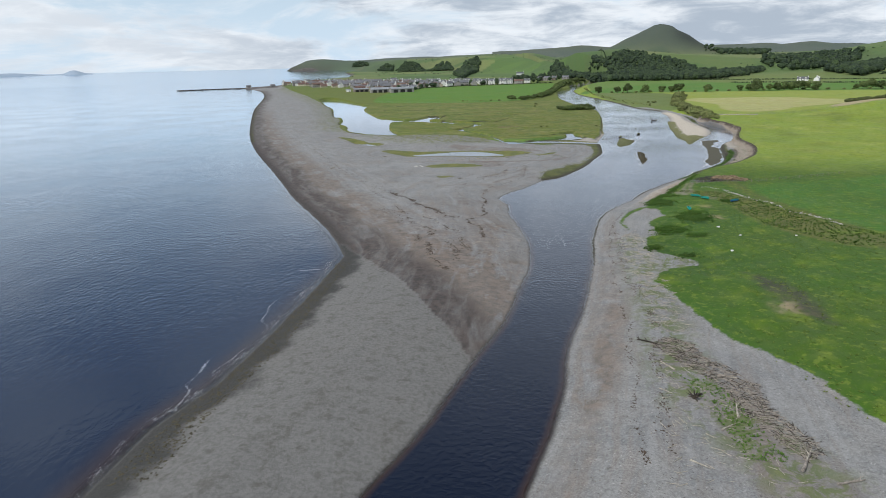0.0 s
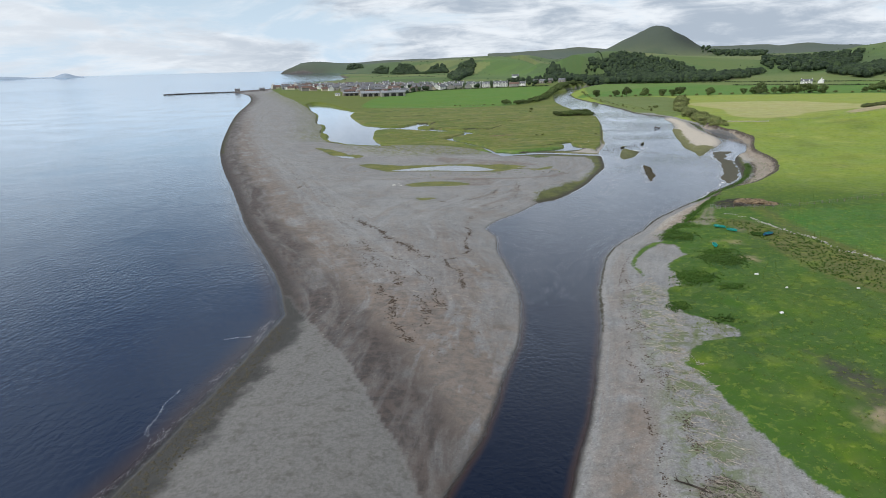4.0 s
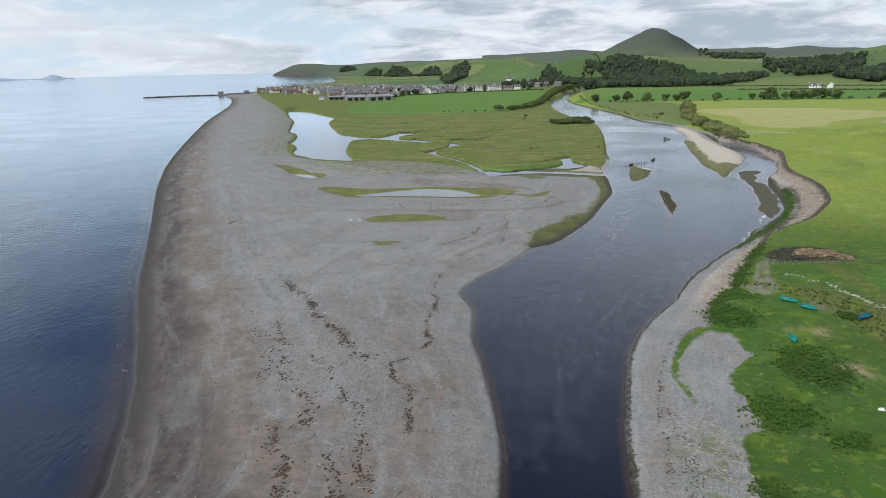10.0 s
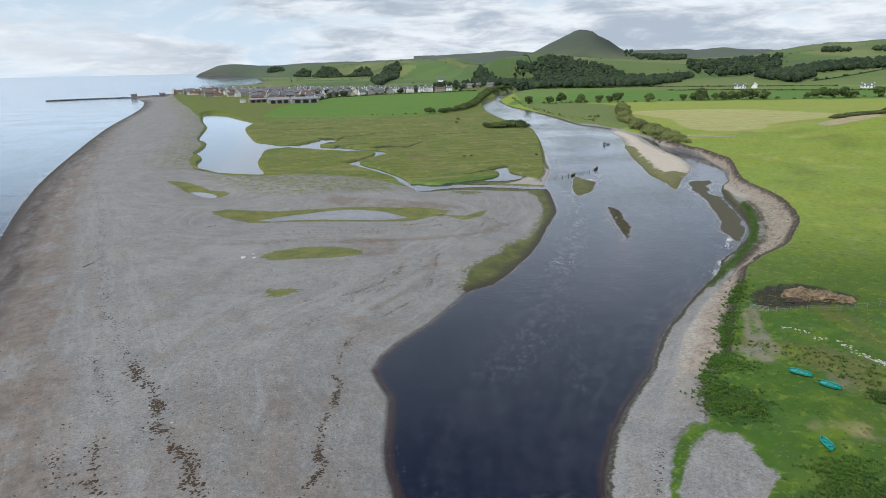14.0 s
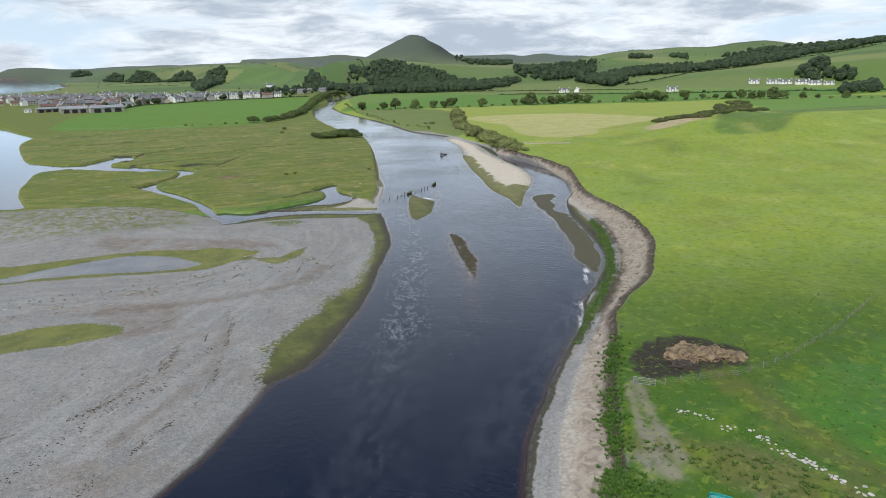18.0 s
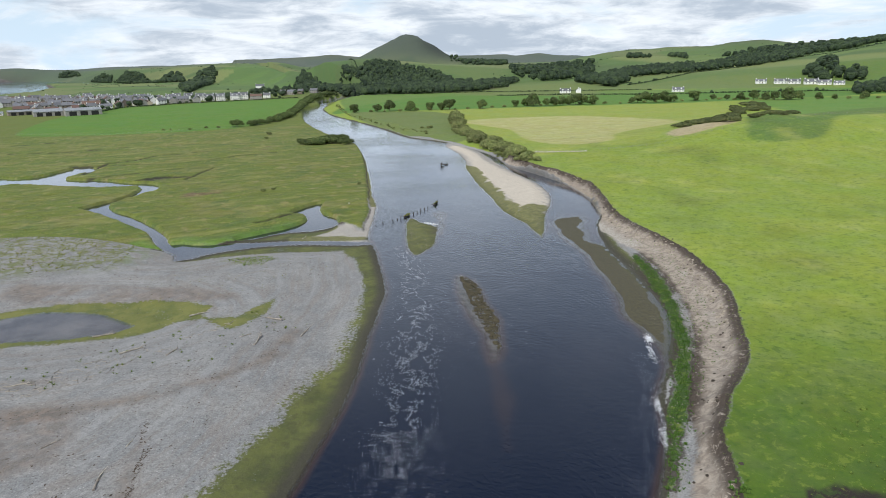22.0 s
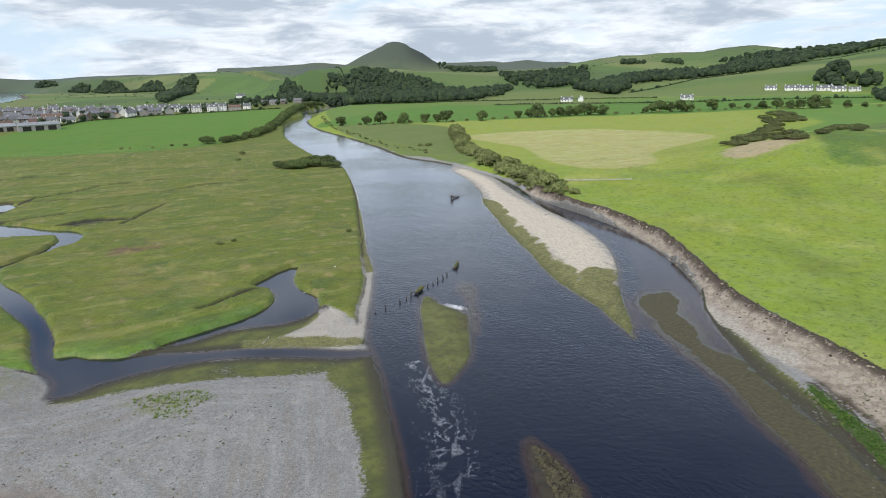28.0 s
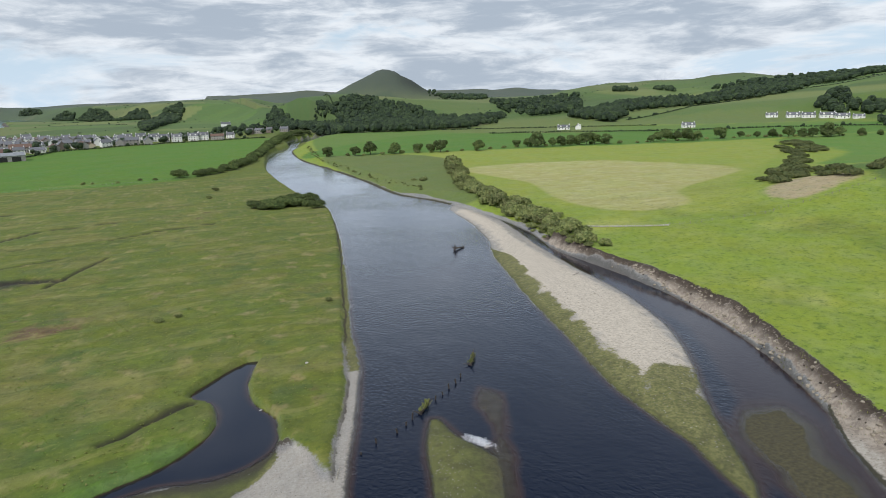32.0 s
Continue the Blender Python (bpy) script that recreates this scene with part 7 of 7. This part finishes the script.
foam_web([(104, 380), (100.5, 356), (92.5, 333), (86.4, 316.5), (79.6, 300), (74.4, 287), (69.7, 277)], 8000, 2.6, 230, 0.034, 0.36)
foam_web([(74, 287), (69.7, 277), (60, 254), (51, 239), (44, 229), (37, 217), (34, 204), (31, 190), (28, 178), (26, 165)], 13000, 5.6, 240, 0.022, 0.8)
foam_web([(124, 292), (110, 274), (96, 259), (84, 250), (72, 240), (63, 230), (55, 218.6), (49, 208), (44, 195), (37, 183), (32, 168)], 10000, 3.8, 250, 0.022, 0.7)
foam_web([(110, 345), (98, 316), (88, 290), (76, 262), (62, 240), (52, 222)], 2500, 7.0, 260, 0.020, 0.5)
for k, (x, y, rx, ry, turn, count) in enumerate(((127.0, 298.0, 0.6, 1.4, 0.5, 230), (112.6, 277.8, 0.7, 2.0, 0.6, 260), (122, 402, 0.9, 2.4, -0.5, 500), (123.5, 293, 0.5, 3.5, 0.55, 140), (107.5, 271, 0.5, 4.0, 0.6, 140))):
    g = det.normal(0, 1, (count, 2)) * (rx * 0.6, ry * 0.6)
    p = np.stack([x + g[:, 0] * math.cos(turn) + g[:, 1] * math.sin(turn), y - g[:, 0] * math.sin(turn) + g[:, 1] * math.cos(turn)], -1)
    p = p[depth_at(p) > 0.0]
    scatter_mesh("foam", FV, FF, p, det.uniform(0.04, 0.12, len(p)), det.uniform(0, 6.28, len(p)), FOAM, "white broken water against the river bank", "foam", zs=np.full(len(p), 0.014))


# ---- single things ----
def make_log(name, label, category, group, length, radius, mat, seed, branches=2, roots=0):
    rng = np.random.RandomState(seed)
    t = thing(name, label, category, group)
    bm = bmesh.new()
    pts, rad = [], []
    for k in range(6):
        u = k / 5
        pts.append(((u - 0.5) * length, rng.uniform(-0.06, 0.06) * length * 0.5, radius * 0.8 + rng.uniform(-0.02, 0.05)))
        rad.append(radius * (1.0 - 0.6 * u))
    limb(bm, pts, rad, 7)
    part("trunk", bm, mat, t)
    for k in range(branches):
        bm = bmesh.new()
        u = rng.uniform(0.35, 0.95)
        a = rng.uniform(-1, 1)
        o = Vector(((u - 0.5) * length, 0, radius))
        e = o + Vector((rng.uniform(0.1, 0.25) * length, a * 0.22 * length, rng.uniform(0.05, 0.2) * length))
        limb(bm, [tuple(o), tuple((o + e) / 2 + Vector((0, 0, 0.08))), tuple(e)], [radius * 0.4, radius * 0.25, radius * 0.08], 5)
        part("branch", bm, mat, t)
    for k in range(roots):
        bm = bmesh.new()
        a = k * 6.28 / roots + rng.uniform(-0.3, 0.3)
        o = Vector((-0.5 * length, 0, radius * 0.9))
        e = o + Vector((-rng.uniform(0.1, 0.5), math.cos(a) * radius * 4.2, math.sin(a) * radius * 4.2 + radius))
        limb(bm, [tuple(o), tuple((o + e) / 2), tuple(e)], [radius * 0.5, radius * 0.3, radius * 0.08], 5)
        part("root", bm, mat, t)
    return t


log_kinds = [make_log("driftwood_log", "bleached bare driftwood log lying on shingle", "driftwood", "driftwood on the shingle", 3.2 + k, 0.16 + 0.03 * k, DRIFT, 300 + k, 1 + k) for k in range(3)]
LOGS = [(43, 325, 0.9), (36, 330, 0.3), (58, 325, 1.2), (56, 328, 0.4), (67, 327, 1.0), (62, 336, 2.4), (38, 296, 1.1), (35, 288, 1.4), (20, 322, 0.1), (5, 318, 0.2), (-6, 322, 2.9), (28, 300, 0.6),
        (33, 84, -0.9), (38, 74, 0.5), (44, 66, 0.9), (36, 92, 2.0), (41, 78, 1.2), (47, 62, 0.2), (44, 88, 2.6), (31, 66, -0.8), (46, 150, 1.9), (53, 172, 0.9), (-30, 340, 0.5), (-52, 300, 1.3), (8, 262, 0.3),
        (48, 346, 0.2), (30, 344, 0.1), (80, 402, 1.0), (100, 403, 1.2), (189, 470, 0.5), (182, 452, 2.0)]
for i, (x, y, a) in enumerate(LOGS):
    src = log_kinds[i % 3]
    m = Matrix.Translation((x, y, height_at(x, y) - 0.03)) @ Euler((0, 0, a)).to_matrix().to_4x4()
    if i < 3:
        src.matrix_basis = m
        continue
    c = copy_thing(src, m)
    k = det.uniform(0.5, 1.0)
    c.scale = (k, k, k)

snag = make_log("river_snag", "dark uprooted tree stranded in the river", "dead tree", "", 5.2, 0.36, DARKWOOD, 323, 7, 10)
snag.matrix_basis = Matrix.Translation((175, 520, 0.05)) @ Euler((0.5, 0.12, 0.5)).to_matrix().to_4x4()
root = make_log("uprooted_stump", "dark uprooted stump with splayed roots on shingle", "driftwood", "", 1.8, 0.3, DARKWOOD, 321, 2, 8)
root.matrix_basis = Matrix.Translation((37, 82, height_at(37, 82))) @ Euler((0, 0, 0.6)).to_matrix().to_4x4()
heap2 = make_log("brush_pile", "tangle of dark branches washed up on shingle", "driftwood", "", 3.4, 0.16, DARKWOOD, 322, 9, 3)
heap2.matrix_basis = Matrix.Translation((35.5, 101, height_at(35.5, 101))) @ Euler((0, 0, 2.5)).to_matrix().to_4x4()


def grassy_log(x, y, turn, length, seed):
    t = make_log("fallen_tree", "dark fallen tree overgrown with grass in the river", "dead tree", "grassy snags at the old weir", length, 0.32, DARKWOOD, seed, 4, 3)
    bm = bmesh.new()
    rng = np.random.RandomState(seed)
    for k in range(90):
        o = Vector((rng.uniform(-0.48, 0.48) * length, rng.normal(0, 0.28), 0.5))
        a = rng.uniform(0, 6.28)
        e = Vector((math.cos(a), math.sin(a), 0)) * rng.uniform(0.2, 0.55)
        w_ = Vector((-math.sin(a), math.cos(a), 0)) * 0.06
        v = [bm.verts.new(q) for q in (o - w_, o + w_, o + e * 0.6 + w_ + Vector((0, 0, 0.4)), o + e * 0.6 - w_ + Vector((0, 0, 0.4)), o + e + Vector((0, 0, rng.uniform(0.1, 0.5))))]
        bm.faces.new(v[:4])
        bm.faces.new((v[3], v[2], v[4]))
    part("grass_growth", bm, GRASS_PALE, t, "long yellow-green grass growing on the log")
    t.matrix_basis = Matrix.Translation((x, y, -0.1)) @ Euler((0, 0, turn)).to_matrix().to_4x4()


grassy_log(135, 430, 0.95, 5.0, 331)
grassy_log(118.5, 415.5, 0.85, 4.2, 332)
post_kind = thing("weir_post", "short dark rotten post standing in the river", "post", "posts of the old weir")
bm = bmesh.new()
limb(bm, [(0, 0, -1.2), (0.03, 0, 0.3), (0.06, 0.02, 0.95)], [0.17, 0.15, 0.10], 7)
part("stake", bm, DARKWOOD, post_kind)
bm = bmesh.new()
limb(bm, [(0.04, 0, 0.5), (0.25, 0.1, 0.75), (0.5, 0.1, 0.7)], [0.06, 0.045, 0.02], 5)
part("splinter", bm, DARKWOOD, post_kind)
POSTS = [(129.5, 424, 1.0), (127.6, 422, 1.1), (125.5, 420.5, 1.3), (123.5, 418.8, 0.8), (115.3, 413, 1.4), (113.7, 411.6, 0.8), (111.6, 410, 1.0), (107.6, 408.6, 1.0), (104.6, 406.6, 0.5)]
post_kind.location = (121.5, 417.6, -0.1)
for x, y, s in POSTS:
    copy_thing(post_kind, Matrix.Translation((x, y, -0.1)) @ Euler((det.uniform(-0.15, 0.15), det.uniform(-0.15, 0.15), det.uniform(0, 6.28))).to_matrix().to_4x4()).scale = (1, 1, s)

# manure heap
heap = thing("manure_heap", "old brown straw manure heap on black mud", "manure heap")
for k, (x, y, r, h) in enumerate(((0, 0, 3.4, 1.3), (3.6, -1.6, 3.2, 1.5), (6.6, -3.4, 2.4, 1.0), (-2.6, -2.4, 2.2, 0.7), (2.0, 2.2, 2.3, 0.8))):
    bm = bmesh.new()
    bmesh.ops.create_icosphere(bm, subdivisions=4, radius=1)
    for v in bm.verts:
        q = v.co.copy()
        wob_ = 1 + 0.40 * noise.noise(q * 2.3 + Vector((k * 5, 0, 0))) + 0.24 * noise.noise(q * 6.0 + Vector((k * 3, 4, 0))) + 0.12 * noise.noise(q * 14.0)
        v.co = Vector((q.x * r * wob_, q.y * r * 0.85 * wob_, max(q.z, -0.25) * h * wob_))
    o = part("mound", bm, STRAW if k != 3 else MUCK, heap)
    o.location = (x, y, 0)
heap.location = (110.2, 243.8, height_at(110.2, 243.8) - 0.1)


# small boats left in the rough grass
def make_dinghy(label, mat, length):
    t = thing("dinghy", label, "boat", "boats in the grass")
    for nm, inset, mt in (("hull", 0.0, mat), ("lining", 0.06, TEAL_DARK)):
        bm = bmesh.new()
        rings = []
        for i in range(9):
            u = i / 8
            half = (0.62 - inset) * math.sin(math.pi * min(0.92, u * 0.82 + 0.14)) ** 0.8
            x = (u - 0.5) * (length - 2 * inset)
            rings.append([bm.verts.new((x, half * a, z + inset * 0.8 + 0.12 * u * u)) for a, z in ((-1, 0.5 - inset), (-0.85, 0.22), (-0.4, 0.03), (0.4, 0.03), (0.85, 0.22), (1, 0.5 - inset))])
        for a, b in zip(rings[:-1], rings[1:]):
            for k in range(5):
                bm.faces.new((a[k], a[k + 1], b[k + 1], b[k]))
        bm.faces.new(rings[0])
        bm.faces.new(rings[-1])
        part(nm, bm, mt, t)
    for x in (-0.2, 0.25):
        bm = bmesh.new()
        box(bm, x * length - 0.12, x * length + 0.12, -0.52, 0.52, 0.32, 0.36, 0.01)
        part("seat", bm, mat, t)
    bm = bmesh.new()
    for s in (-1, 1):
        limb(bm, [(-0.47 * length, s * 0.42, 0.5), (-0.1 * length, s * 0.62, 0.52), (0.25 * length, s * 0.55, 0.56), (0.48 * length, s * 0.12, 0.62)], [0.03] * 4, 5)
    part("gunwale", bm, mat, t)
    return t


for x, y, turn, mat, label, length in ((88, 213, -0.9, TEAL, "turquoise open dinghy lying in rough grass", 3.4), (89.5, 208.5, -1.0, TEAL, "turquoise open dinghy lying in rough grass", 3.0),
                                       (79, 195.5, 1.45, TEAL, "small turquoise dinghy among nettles", 2.4), (97, 203, 0.4, BLUE, "blue open dinghy lying in rough grass", 3.2)):
    make_dinghy(label, mat, length).matrix_basis = Matrix.Translation((x, y, height_at(x, y) + 0.15)) @ Euler((0.12, 0, turn)).to_matrix().to_4x4()
for i, (x, y, s) in enumerate(((78, 171, 0.5), (72, 149, 0.45), (80, 162, 0.35), (94, 160, 0.4), (-7, 215, 0.3), (-4, 196, 0.25), (-12, 299, 0.8), (-9, 298, 0.6), (-10, 302, 0.5), (122.5, 400, 0.5), (93, 428, 0.4), (104, 442, 0.35))):
    bm = bmesh.new()
    bmesh.ops.create_icosphere(bm, subdivisions=2, radius=1)
    for v in bm.verts:
        k = 1 + 0.45 * noise.noise(v.co * 1.8 + Vector((i * 3.1, 0, 0)))
        v.co = Vector((v.co.x * k * s, v.co.y * k * s * 0.7, max(v.co.z * k, -0.4) * s * 0.6))
    me = bpy.data.meshes.new("boulder")
    bm.to_mesh(me)
    me.materials.append(SACK if i < 4 else STONE_PALE)
    ob = new("plastic_sack" if i < 4 else "boulder", me)
    ob.location = (x, y, max(height_at(x, y), -0.2) + s * 0.15)
    tagged(ob, "crumpled white plastic sack in rough grass" if i < 4 else "pale boulder lying on shingle", "sack" if i < 4 else "boulder")


# fences
def fence(label, line, spacing, high=1.15):
    t = thing("wire_fence", label, "fence", "field fences")
    pts = along(line, spacing)
    me_ = bpy.data.meshes.new("post")
    bm = bmesh.new()
    box(bm, -0.06, 0.06, -0.06, 0.06, -0.3, high, 0.012)
    bm.to_mesh(me_)
    bm.free()
    me_.materials.append(POST)
    for x, y in pts:
        o = new("post", me_)
        o.parent = t
        o.location = (x, y, height_at(x, y))
    for h in (0.35, 0.7, 1.05):
        bm = bmesh.new()
        limb(bm, [(x, y, height_at(x, y) + h) for x, y in pts], [0.012] * len(pts), 3)
        part("wire", bm, TINROOF, t)


fence("post and wire fence between pasture and hay field", [(222, 509), (237, 499), (252, 489), (281, 482), (323, 481), (352, 484)], 4.0)
fence("post and wire fence along a field track", [(98.5, 238.5), (103, 237), (112, 234.5), (124, 236), (142, 241), (165, 250)], 3.0)
fence("post and wire fence on a green slope", [(380, 478), (430, 492), (480, 505), (540, 516), (600, 530)], 6.0)
fence("post and wire fence at the edge of a green field", [(-87, 850), (-12, 806), (98, 812)], 6.0)
p = beside([(98, 232), (100, 225), (101.7, 216.5), (103.9, 210.7), (105.3, 200.6), (109, 188), (114, 172)], 260, 0.45, 35, 0.3)
scatter_mesh("field_stones", PV, PF, p, det.uniform(0.10, 0.32, len(p)), det.uniform(0, 6.28, len(p)), STONE_PALE, "pale stones of a tumbled dyke in rough grass", "stones", drop=0.02)
gate = thing("field_gate", "grey metal field gate standing beside a manure heap", "gate")
for name_, x0, x1, z0, z1 in (("upright", 0.0, 0.06, 0.1, 1.25), ("upright", 3.3, 3.36, 0.1, 1.25), ("bar", 0.06, 3.3, 0.15, 0.19), ("bar", 0.06, 3.3, 0.42, 0.46), ("bar", 0.06, 3.3, 0.70, 0.74), ("bar", 0.06, 3.3, 1.0, 1.04), ("bar", 0.06, 3.3, 1.2, 1.25)):
    bm = bmesh.new()
    box(bm, x0, x1, -0.03, 0.03, z0, z1, 0.008)
    part(name_, bm, TINROOF, gate)
gate.matrix_basis = Matrix.Translation((96.8, 240.4, height_at(98, 239.4) - 0.05)) @ Euler((0, 0, -0.7)).to_matrix().to_4x4()
# low pale wall at the field corner
wall_t = thing("field_wall", "low pale drystone wall at a field corner", "wall")
for i, (x, y) in enumerate(along([(221, 510.5), (229, 505), (238, 499), (246, 493)], 0.75)):
    bm = bmesh.new()
    bmesh.ops.create_icosphere(bm, subdivisions=1, radius=1)
    for v in bm.verts:
        k = det.uniform(0.8, 1.15)
        v.co = Vector((v.co.x * 0.5 * k, v.co.y * 0.32 * k, v.co.z * 0.42 * k))
    o = part("stone", bm, STONE_PALE, wall_t)
    o.location = (x, y - 0.6, height_at(x, y - 0.6) + 0.25)
    o.rotation_euler = (0, 0, det.uniform(0, 3))
